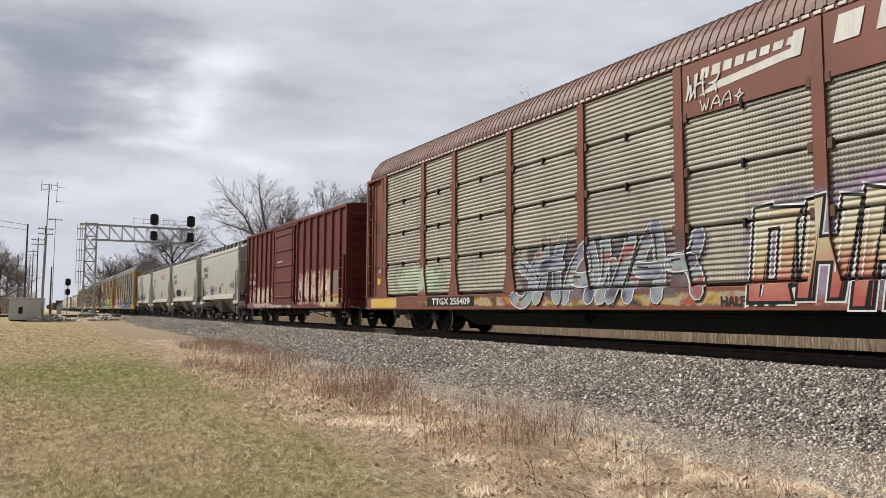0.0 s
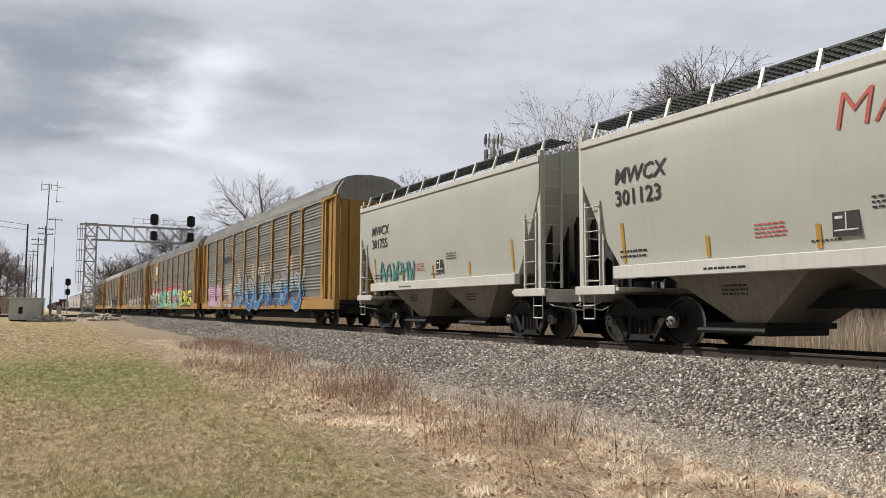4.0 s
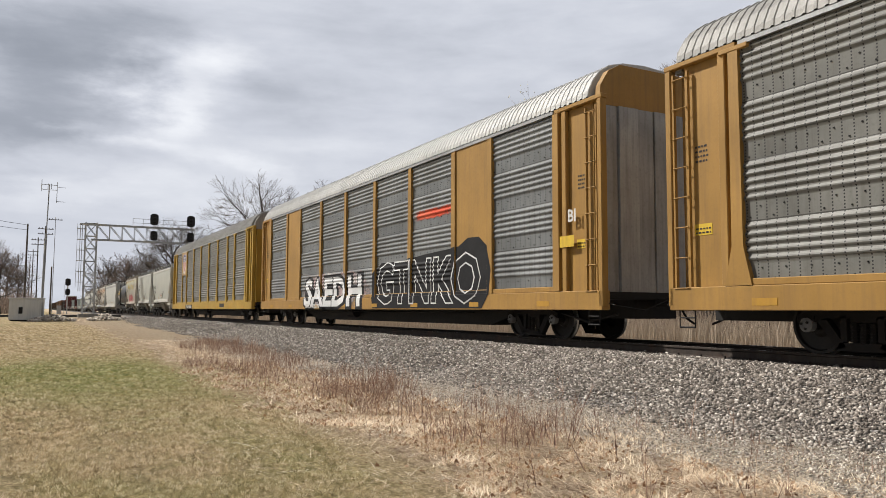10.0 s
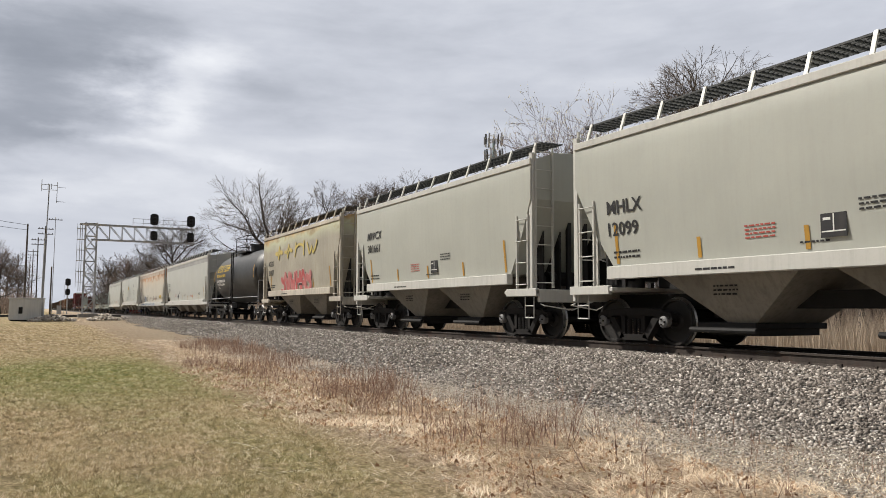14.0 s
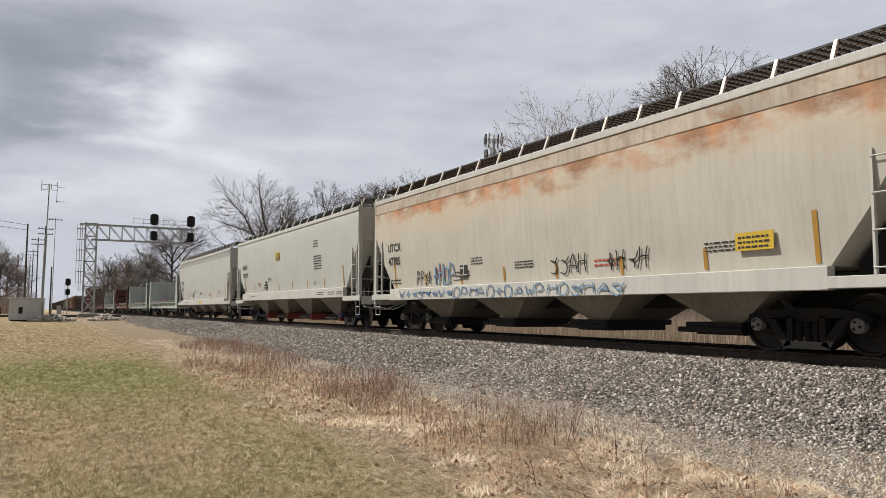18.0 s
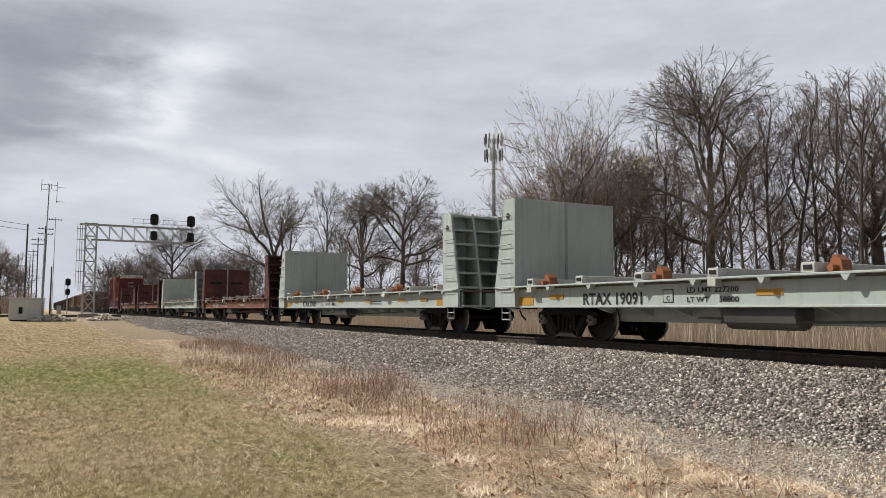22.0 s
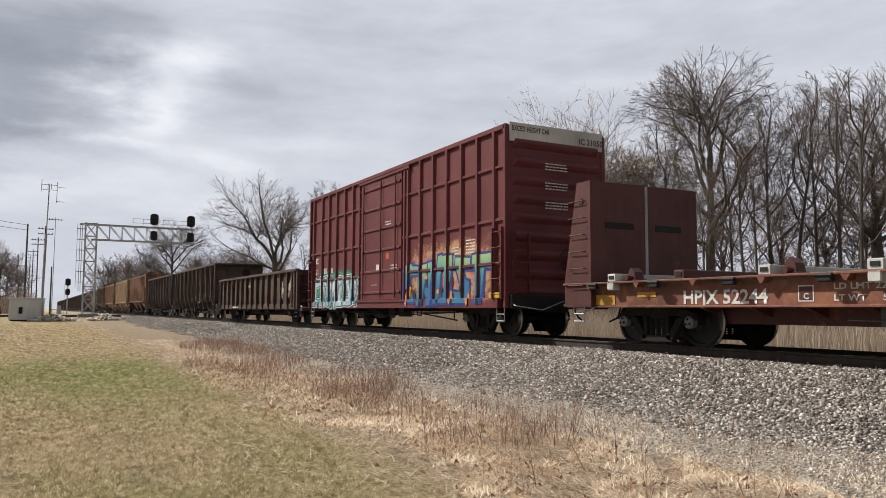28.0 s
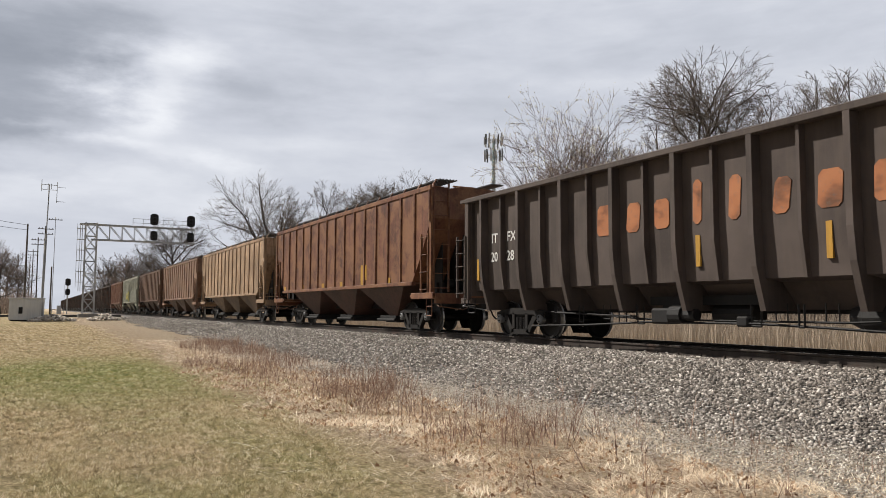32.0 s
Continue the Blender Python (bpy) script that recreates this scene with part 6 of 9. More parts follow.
part("warning_label", Mesh().box(11.95, 12.45, -1.60, -1.595, 2.05, 2.3), YELLOW_INK, a)

a = autorack("bright yellow auto rack car with dark grey panels and shield emblem", 13.16, YEL2, SHEET, ROOF, rack_prof, seed=80)
part("name_board", Mesh().box(-8.86, -7.16, -1.60, -1.57, 3.30, 5.10), steel("board_tan", (0.52, 0.33, 0.15), dirt=0.2), a)
shield = [(-8.0, 3.38), (-7.62, 3.55), (-7.42, 3.85), (-7.36, 4.35), (-7.30, 4.82), (-7.50, 4.85), (-8.0, 4.97), (-8.5, 4.85), (-8.70, 4.82), (-8.64, 4.35), (-8.58, 3.85), (-8.38, 3.55)]
part("shield", Mesh().prism(shield, -1.606, -1.601), WHITE_INK, a, "white, red and blue shield")
part("shield_blue", Mesh().prism([(-8.62, 4.38), (-7.38, 4.38), (-7.34, 4.80), (-7.52, 4.82), (-8.0, 4.93), (-8.48, 4.82), (-8.66, 4.80)], -1.611, -1.607), flatpaint("shield_blue_paint", (0.05, 0.07, 0.27)), a)
for i in range(6):
    x = -8.52 + i * 0.19
    part("shield_stripe", Mesh().box(x, x + 0.095, -1.611, -1.607, 3.62 if 0 < i < 5 else 3.9, 4.34), RED_INK, a)
for r in range(2):
    for i in range(6):
        part("emblem_bar", Mesh().box(-8.45 + i * 0.155, -8.34 + i * 0.155, -1.616, -1.612, 4.62 - r * 0.19, 4.74 - r * 0.19), WHITE_INK, a)
part("number_panel", Mesh().box(-6.95, -4.25, -1.609, -1.605, 0.70, 0.98), line_k, a)
words("TTGX 952266", 0.17, WHITE_INK, a, -6.75, 0.76, y=-1.612, bold=0.008, width=2.3)
pale_zinc = steel("pale_zinc", (0.62, 0.60, 0.55), dirt=0.3)
for x in POSTS:
    for d in (-0.125, 0.125):
        for k in range(9):
            part("hinge", lambda: Mesh().box(-0.028, 0.028, -1.562, -1.50, -0.035, 0.035, c=0.008), pale_zinc, a, key="rackhinge", at=(x + d, 0, 1.95 + k * 0.36))
part("emblem_plate", Mesh().box(5.3, 6.6, -1.606, -1.602, 0.80, 1.02), BLACK_INK, a)

# grey hoppers, a rusty one and a tank car
for i, (c, road, num, pt) in enumerate(((-7.5, "MHLX", "12099", GREY), (-20.2, "MWCX", "301661", GREY))):
    h = hopper("light grey covered hopper car with two discharge bays", c, pt, sill=SILLW, under=UNDERG, seed=90 + i, zc=3.3)
    hopper_marks(h, 1.56, 4.10, -5.15, road, num, seed=95 + i, shear=0.0 if i == 0 else 0.18, big=0.26, dx=0.1, dz=-0.16 if i == 0 else 0.3)
TANH = steel("hopper_tan_faded", (0.42, 0.39, 0.32), dirt=0.25, dirtcol=(0.26, 0.20, 0.12), fade=0.15, toprust=(3.2, 4.4, (0.42, 0.24, 0.08)), jitter=False)
h = hopper("faded grey covered hopper with yellow stains and red graffiti", -33.0, TANH, sill=steel("sill_tan", (0.55, 0.50, 0.42), dirt=0.3), under=UNDERG, seed=100)
hopper_marks(h, 1.56, 4.10, -5.15, "ACFX", "31557", seed=101, big=0.24, shear=0)
hp = lambda z: -hop_y(z, 1.56, 4.10, False) - 0.01
graffiti(h, -2.6, 2.0, 1.4, 2.5, 6, spray("f_red", [(0.45, 0.08, 0.08), (0.55, 0.25, 0.24)]), spray("f_red2", [(0.55, 0.45, 0.42), (0.5, 0.15, 0.15)]), prof=hp, seed=102, fat=0.1)
graffiti(h, -3.5, 3.0, 3.0, 3.7, 4, spray("f_yel", [(0.55, 0.42, 0.12), (0.58, 0.48, 0.2)]), spray("f_yel", []), prof=hp, seed=103, fat=0.12)
tank_car("black tank car with yellow lettering and a top platform", -45.9)

BIGH = dict(hl=9.1, xs=7.75, zs=1.34, zc=3.2, ze=4.20, zr=4.50, sillz=(0.98, 1.34), bays=4, bog=7.0, walkz=4.72)
LIGHT = steel("hopper_light_grey", (0.53, 0.54, 0.505), dirt=0.10, dirtcol=(0.36, 0.35, 0.33), fade=0.05, rough=0.45, jitter=False)
RUSTY = steel("hopper_rusty", (0.60, 0.57, 0.50), dirt=0.22, dirtcol=(0.35, 0.25, 0.15), fade=0.08, toprust=(2.2, 4.3, (0.46, 0.19, 0.07)), jitter=False)
BAND = steel("grey_band", (0.36, 0.36, 0.35), dirt=0.2)
BAND_RUST = steel("rust_band", (0.54, 0.46, 0.37), dirt=0.3, rust=0.45, rustcol=(0.36, 0.17, 0.07))
for i, (c, road, num, pt, sl, bd, lab) in enumerate(((-62.15, "UTCX", "46534", LIGHT, SILLW, BAND, "long pale grey covered hopper car with a grey eave band"),
                                                    (-82.0, "UTCX", "47705", RUSTY, SILLW, BAND_RUST, "long pale hopper car stained with orange rust and tags"),
                                                    (-102.0, "WLPX", "921792", GREYW, SILLW, None, "long pale grey covered hopper car with red outlet gates"),
                                                    (-122.4, "WLPX", "60322", GREYW, SILLW, BAND, "long off-white covered hopper car with grey eave lines"))):
    kw = dict(BIGH)
    if i == 2:
        kw.update(hl=9.35, xs=7.85, zs=1.52, sillz=(1.14, 1.52), bog=7.25, ze=4.25)
    h = hopper(lab, c, pt, sill=sl, under=UNDERG, gate=GATE_RED if i == 2 else None, seed=110 + i, cap=CAP_BLUE if i == 2 else None, **kw)
    zs, ze, hl = kw["zs"], kw["ze"], kw["hl"]
    hopper_marks(h, zs, ze, -hl + 0.4, road, num, seed=120 + i, shear=0, big=0.25, dx=0.35 if i == 2 else 0.1, dz=0.1 if i == 2 else 0.0)
    hp = lambda z: -hop_y(z, zs, ze, False) - 0.012
    for k in range(4 if i != 2 else 1):
        bars(h, -hl + 5.5 + k * 3.0, zs + 0.25 + 0.1 * (k % 2), 0.8, 0.2, 2 + k % 2, BLACK_INK if k != 2 else RED_INK, y=lambda q: -hop_y(q, zs, ze, False) - 0.012, seed=130 + k + i)
    if bd and i < 2:
        m = Mesh().add([(-hl, 0, ze - 0.30), (hl, 0, ze - 0.30), (hl, 0, ze + 0.0), (-hl, 0, ze + 0.0)], [(0, 1, 2, 3)])
        part("eave_band", conform(m.mesh("eave_band", bd), hp, 0.0, 0.0, 0.1), bd, h)
    if i == 3:
        for zz in (ze - 0.28, ze - 0.18, ze - 0.08):
            m = Mesh().add([(-hl, 0, zz), (hl, 0, zz), (hl, 0, zz + 0.035), (-hl, 0, zz + 0.035)], [(0, 1, 2, 3)])
            part("eave_line", conform(m.mesh("eave_line", bd), hp, 0.0, 0.0, 0.1), bd, h)
    if i == 1:
        tb = spray("tag_pale_blue", [(0.10, 0.20, 0.40), (0.25, 0.38, 0.50)])
        graffiti(h, -6.0, -5.0, zs + 0.1, zs + 0.55, 4, blk, blk, prof=hp, seed=141, fat=0.03)
        graffiti(h, -4.9, -3.6, zs + 0.05, zs + 0.7, 4, tb, tb, prof=hp, seed=142, fat=0.05)
        graffiti(h, 0.9, 2.2, zs + 0.15, zs + 0.6, 4, blk, blk, prof=hp, seed=143, fat=0.03)
        graffiti(h, 2.8, 4.0, zs + 0.15, zs + 0.6, 4, blk, blk, prof=hp, seed=144, fat=0.03)
        graffiti(h, -7.0, 3.5, zs - 0.3, zs - 0.06, 24, tb, tb, seed=145, fat=0.06)
        part("placard", Mesh().box(6.1, 6.85, -1.545, -1.535, zs + 0.32, zs + 0.62), YELLOW_INK, h)
        bars(h, 6.16, zs + 0.36, 0.62, 0.24, 3, BLACK_INK, y=-1.551, seed=7)
    if i == 2:
        side = lambda q: -hop_y(q, zs, ze, False) - 0.012
        for x, z, w, hh, r in ((4.25, 3.28, 0.62, 0.34, 3), (4.25, 2.35, 1.0, 0.62, 6), (4.15, 1.72, 0.3, 0.16, 2)):
            bars(h, x, z, w, hh, r, BLACK_INK, y=side, seed=int(z * 10))
        for x, w in ((4.8, 0.9), (6.2, 0.7), (7.2, 0.6)):
            bars(h, x, 1.26, w, 0.16, 2, BLACK_INK, y=-1.606, seed=int(x * 10))
        part("placard", Mesh().box(-1.4, -0.75, -1.605, -1.60, 3.05, 3.42), YELLOW_INK, h)
        bars(h, -1.35, 3.1, 0.55, 0.28, 3, BLACK_INK, y=-1.612, seed=7)
    part("placard", Mesh().box(-0.3, 0.5, -1.606, -1.602, kw["sillz"][0] + 0.08, kw["sillz"][1] - 0.08), YELLOW_INK, h) if i == 3 else None

# bulkhead flats
GREEN = steel("flat_green", (0.47, 0.53, 0.50), dirt=0.22, fade=0.10, dirtcol=(0.16, 0.17, 0.14))
MAROON = steel("flat_maroon", (0.092, 0.028, 0.025), dirt=0.3, fade=0.3, dirtcol=(0.13, 0.055, 0.04), rust=0.22, rustcol=(0.26, 0.11, 0.065))
DECKW = steel("deck_wood", (0.14, 0.115, 0.09), dirt=0.5, fade=0.3, rough=0.85)
BARW = steel("bar_white", (0.62, 0.62, 0.58), dirt=0.25)
WINCH = steel("winch_rust", (0.36, 0.13, 0.05), dirt=0.3, rust=0.4)
for i, (c, g, num) in enumerate(((-141.5, 1, "19091"), (-160.93, 1, "19089"), (-180.2, 0, "52322"), (-199.6, 1, "19075"), (-218.95, 0, "52310"), (-238.45, 0, "52244"))):
    if g:
        flat_car("pale green bulkhead flat car, empty, with white cross bars", c, GREEN, DECKW, BARW, WINCH, "RTAX", num, BLACK_INK, seed=150 + i)
    else:
        flat_car("maroon bulkhead flat car, empty, with rust-brown tie-downs", c, MAROON, DECKW, BARW, MAROON, "HPJX", num, WHITE_INK, seed=150 + i, slots=True)

# tall boxcar
MAR2 = steel("boxcar_maroon", (0.145, 0.030, 0.032), dirt=0.22, fade=0.2, dirtcol=(0.075, 0.026, 0.026))
ribs = [-7.15, -6.13, -5.3, -4.45, -3.55, -2.72, -2.05] + [1.75, 2.0, 2.85, 3.7, 4.55, 5.4, 6.25, 7.1]
b = boxcar("tall maroon boxcar with framed ribs and bright graffiti", -257.2, MAR2, 5.34, 7.65, ribs, (-1.85, 1.55), rails=(1.85, 2.95, 4.30), topband=True)
part("end_band", Mesh().box(7.66, 7.70, -1.48, 1.48, 4.92, 5.40), steel("band_white", (0.62, 0.60, 0.56), dirt=0.15), b, "off-white painted end band")
me = lettering_mesh("EXCESS HEIGHT CAR", 0.13, BLACK_INK, 0.004, 1.15)
part("lettering", me, None, b, at=(7.705, -1.4, 5.19)).rotation_euler = (0, 0, radians(90))
part("lettering", lettering_mesh("IC 21050", 0.15, BLACK_INK, 0.004), None, b, at=(7.705, 0.7, 5.05)).rotation_euler = (0, 0, radians(90))
for k in range(3):
    bars_at = bars(b, -0.35, 0.0, 0.7, 0.22, 3, WHITE_INK, y=0, seed=k)
    bars_at.rotation_euler, bars_at.location = (0, 0, radians(90)), (7.78, -0.1, 4.25 - k * 0.5)
ICP = [(x, 0.05, 0.05, 0, -1.602) for x in ribs]
wild(b, -7.1, -2.1, 0.75, 1.95, 7, spray("ic_blue", [(0.06, 0.14, 0.22), (0.20, 0.36, 0.44), (0.55, 0.62, 0.66), (0.72, 0.76, 0.78)], 2.2), spray("ic_teal", [(0.03, 0.10, 0.16), (0.07, 0.24, 0.28)]), spray("ic_grn", [(0.05, 0.30, 0.16), (0.10, 0.20, 0.22)], 2.0, thin="mist"), prof=wall, seed=161, edge=0.04, shine=line_w, posts=ICP)
patch(b, 1.5, 7.6, 0.72, 2.75, spray("ic_back", [(0.42, 0.10, 0.13), (0.52, 0.22, 0.16), (0.52, 0.33, 0.14), (0.40, 0.17, 0.24)], 1.4, thin="mist"), prof=wall, posts=ICP)
wild(b, 1.75, 6.9, 0.80, 2.25, 5, spray("ic_multi", [(0.05, 0.16, 0.30), (0.07, 0.26, 0.34), (0.14, 0.36, 0.34), (0.34, 0.50, 0.20)], 0.6, rise=(1.3, 2.1)), spray("ic_line", [(0.03, 0.04, 0.22), (0.05, 0.08, 0.28)]), prof=wall, seed=162, edge=0.07, posts=ICP)
rng = random.Random(9)
for k, (nm, ink, cnt) in enumerate((("ic_spot", BLACK_INK, 13), ("ic_drop", flatpaint("spray_orange", (0.72, 0.26, 0.05)), 8))):
    m = Mesh()
    for i in range(cnt):
        cx, cz, r1, r2 = rng.uniform(1.9, 6.9), rng.uniform(0.9, 1.65), rng.uniform(0.04, 0.11), rng.uniform(0.06, 0.2)
        m.add([(cx + r1 * math.cos(q * math.pi / 5), 0, cz + r2 * math.sin(q * math.pi / 5)) for q in range(10)], [tuple(range(10))])
    lay_on(m, ink, b, wall, 0.75, 2.0, 0.026 + 0.003 * k, "spray-painted spots", posts=ICP)
for x, z, s in ((-6.95, 2.55, "IC"), (-6.95, 2.1, "21"), (-5.95, 2.1, "05"), (-5.1, 2.1, "0")):
    words(s, 0.22, WHITE_INK, b, x, z, y=-1.527, bold=0.01)
for x, z, w, hh, r in ((0.3, 3.4, 0.45, 0.26, 3), (4.78, 2.05, 0.42, 0.42, 5), (5.6, 2.2, 0.5, 0.42, 5), (-0.9, 1.5, 0.5, 0.07, 1), (0.75, 1.9, 0.5, 0.3, 3)):
    bars(b, x, z, w, hh, r, WHITE_INK, y=-1.589 if x < 1.6 else -1.527, seed=int(x * 10))
part("yellow_label", Mesh().box(6.9, 7.4, -1.606, -1.51, 0.985, 1.12), YELLOW_INK, b)
part("orange_placard", Mesh().box(0.35, 0.6, -1.592, -1.58, 2.35, 2.55), flatpaint("placard_orange", (0.65, 0.12, 0.03)), b)
part("paper_placard", Mesh().box(-0.45, -0.2, -1.592, -1.58, 1.95, 2.2), WHITE_INK, b)

# gondolas
GONB = steel("gondola_brown", (0.070, 0.045, 0.035), dirt=0.6, fade=0.5, dirtcol=(0.036, 0.026, 0.021), rust=0.5, rustcol=(0.15, 0.075, 0.048), rough=0.8)
GONK = steel("gondola_black", (0.074, 0.059, 0.052), dirt=0.5, fade=0.45, dirtcol=(0.13, 0.10, 0.078), rust=0.5, rustcol=(0.19, 0.082, 0.05), rough=0.8)
GONK2 = steel("gondola_charcoal", (0.084, 0.064, 0.056), dirt=0.5, fade=0.4, dirtcol=(0.12, 0.092, 0.075), rough=0.8)
g = gondola("low rust-brown steel gondola car with heavy side ribs", -274.75, GONB, 8.05, 0.70, 2.40, 15, seed=170)
pale = spray("peeled_white", [(0.12, 0.08, 0.06), (0.42, 0.38, 0.32), (0.60, 0.56, 0.48)], 4.0, 0.6, thin="peel")
for x0, x1 in ((-7.1, -6.55), (-5.95, -5.4), (5.45, 6.0), (6.6, 7.1)):
    part("peeling_patch", Mesh().add([(x0, -1.535, 1.15), (x1, -1.535, 1.12), (x1 - 0.03, -1.537, 2.05), (x0 + 0.05, -1.537, 2.08)], [(0, 1, 2, 3)]), pale, g)
words("OSAMA", 0.14, WHITE_INK, g, -0.8, 1.85, y=-1.54)
bars(g, -4.2, 0.75, 1.4, 0.16, 1, WHITE_INK, y=-1.60, seed=3)
g = gondola("tall black tub gondola car with curved ribs", -292.36, GONK, 7.75, 0.95, 3.58, 17, tub=True, seed=171)
for x, z, w in ((-6.55, 2.40, "IT"), (-5.82, 2.40, "FX"), (-6.6, 1.92, "21"), (-5.85, 1.92, "65")):
    words(w, 0.24, WHITE_INK, g, x, z, y=-1.413, bold=0.006)
graffiti(g, 1.9, 3.6, 1.15, 1.95, 3, WHITE_INK, WHITE_INK, prof=lambda z: -1.411, seed=172, fat=0.025, edge=0.01)
g2 = gondola("tall charcoal tub gondola with faded orange emblem bars", -310.15, GONK2, 7.55, 0.95, 3.58, 17, tub=True, seed=174)
for x, z, w in ((-6.55, 2.40, "IT"), (-5.82, 2.40, "FX"), (-6.6, 1.92, "20"), (-5.85, 1.92, "28")):
    words(w, 0.24, WHITE_INK, g2, x, z, y=-1.413, bold=0.006)
ORANGE = spray("faded_orange", [(0.16, 0.075, 0.045), (0.40, 0.16, 0.075), (0.46, 0.19, 0.09)], 2.0, 0.5)
EMBLEM = ((-2.35, 0.44, 2.85, 0.03), (-1.45, 0.36, 2.80, 0.05), (-0.66, 0.38, 2.78, 0.0), (0.30, 0.20, 3.02, 0.02), (1.10, 0.24, 2.98, 0.04), (1.98, 0.30, 2.80, 0.06), (2.78, 0.40, 2.80, 0.03), (3.66, 0.38, 2.80, 0.02), (4.54, 0.40, 2.80, 0.03))
for x, w, z1, lean in EMBLEM:
    c = 0.07
    part("emblem_bar", Mesh().prism([(x + c, 2.22), (x + w - c, 2.22), (x + w, 2.22 + c), (x + w + lean, z1 - c), (x + w - c + lean, z1), (x + c + lean, z1), (x + lean, z1 - c), (x, 2.22 + c)], -1.418, -1.39), ORANGE, g2, "faded orange bar of a worn emblem")
for gg in (g, g2):
    for x in (-7.3, -1.9, 0.35, 2.9, 5.4):
        part("reflector", Mesh().box(x, x + 0.10, -1.415, -1.33, 1.46, 2.02), REFLECT, gg)

# brown and tan ribbed hoppers
CHS = dict(hl=8.15, xs=6.9, zs=1.52, zc=3.4, ze=4.22, zr=4.42, sillz=(1.42, 1.54), bays=3, bog=6.05, walkz=4.56, ribs=17, straight=True)
hues = [("brown rust-streaked covered hopper with vertical ribs", (0.155, 0.062, 0.036), 0.62, (0.26, 0.125, 0.062)), ("tan covered hopper car with vertical ribs", (0.40, 0.27, 0.17), 0.3, (0.32, 0.18, 0.09)),
        ("pale brown covered hopper car with vertical ribs", (0.27, 0.165, 0.11), 0.4, (0.25, 0.12, 0.07)), ("dark brown covered hopper car with vertical ribs", (0.15, 0.085, 0.055), 0.35, (0.16, 0.08, 0.05)),
        ("grey-green covered hopper with yellow graffiti", (0.34, 0.34, 0.27), 0.25, (0.2, 0.16, 0.1)), ("rusty brown covered hopper car with vertical ribs", (0.22, 0.11, 0.07), 0.3, (0.2, 0.1, 0.06))]
for i, (lab, col, ru, rc) in enumerate(hues):
    pt = steel("ribbed_hopper_%s" % "abcdef"[i], col, dirt=0.75, fade=0.5, dirtcol=tuple(q * 0.34 for q in col), rust=ru + 0.12, rustcol=rc)
    # bays: body colour halved, so the underside's shade sits in their paint
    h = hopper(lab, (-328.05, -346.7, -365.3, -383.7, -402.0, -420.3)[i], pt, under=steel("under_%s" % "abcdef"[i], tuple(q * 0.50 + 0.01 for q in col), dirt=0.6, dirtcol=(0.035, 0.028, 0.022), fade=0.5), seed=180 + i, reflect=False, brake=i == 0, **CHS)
    if i == 0:
        for x in (-6.8, -4.2, -1.5, 0.6, 2.7, 5.0):
            part("reflector", Mesh().box(x, x + 0.28, -1.566, -1.556, 1.55, 1.72), REFLECT, h)
        part("yellow_patch", Mesh().box(2.7, 3.25, -1.566, -1.556, 1.72, 2.25), REFLECT, h)
    if i == 4:
        graffiti(h, -3.5, 0.5, 1.7, 2.9, 3, spray("far_yel", [(0.45, 0.38, 0.08), (0.35, 0.30, 0.1)]), BLACK_INK, prof=lambda z: -1.6, seed=190)

first = gondola("black coal gondola car", -438.6, GONK, 7.6, 1.0, 4.25, 13, tub=True, seed=200, detail=False)
for i in range(1, 16):
    CARS.append((copy_thing(first, Matrix.Identity(4)), -438.6 - 16.9 * i))
WHEELS.extend(o for car, c in CARS[-15:] for o in car.children_recursive if o.name.startswith("wheelset"))
# ---- ground ----
def ground_height(x, y):
    """Lawn, shallow swale and the rise to the crossing."""
    z = LAWN_Z + 0.10 * min(1.0, max(0.0, (-x - 25) / 50)) + 0.035 * noise.noise((x * 0.25, y * 0.25, 0))
    if y > TRACK_Y + 3:
        z -= 0.15
    if x < -72:
        z += 0.45 * min(1.0, (-x - 72) / 14)
    return z


def axis_steps(lo, hi, dense_lo, dense_hi, step):
    xs = list(np.arange(dense_lo, dense_hi + 1e-6, step))
    d, x = step, dense_hi
    while x < hi:
        d *= 1.35
        x = min(hi, x + d)
        xs.append(x)
    d, x = step, dense_lo
    while x > lo:
        d *= 1.35
        x = max(lo, x - d)
        xs.insert(0, x)
    return xs


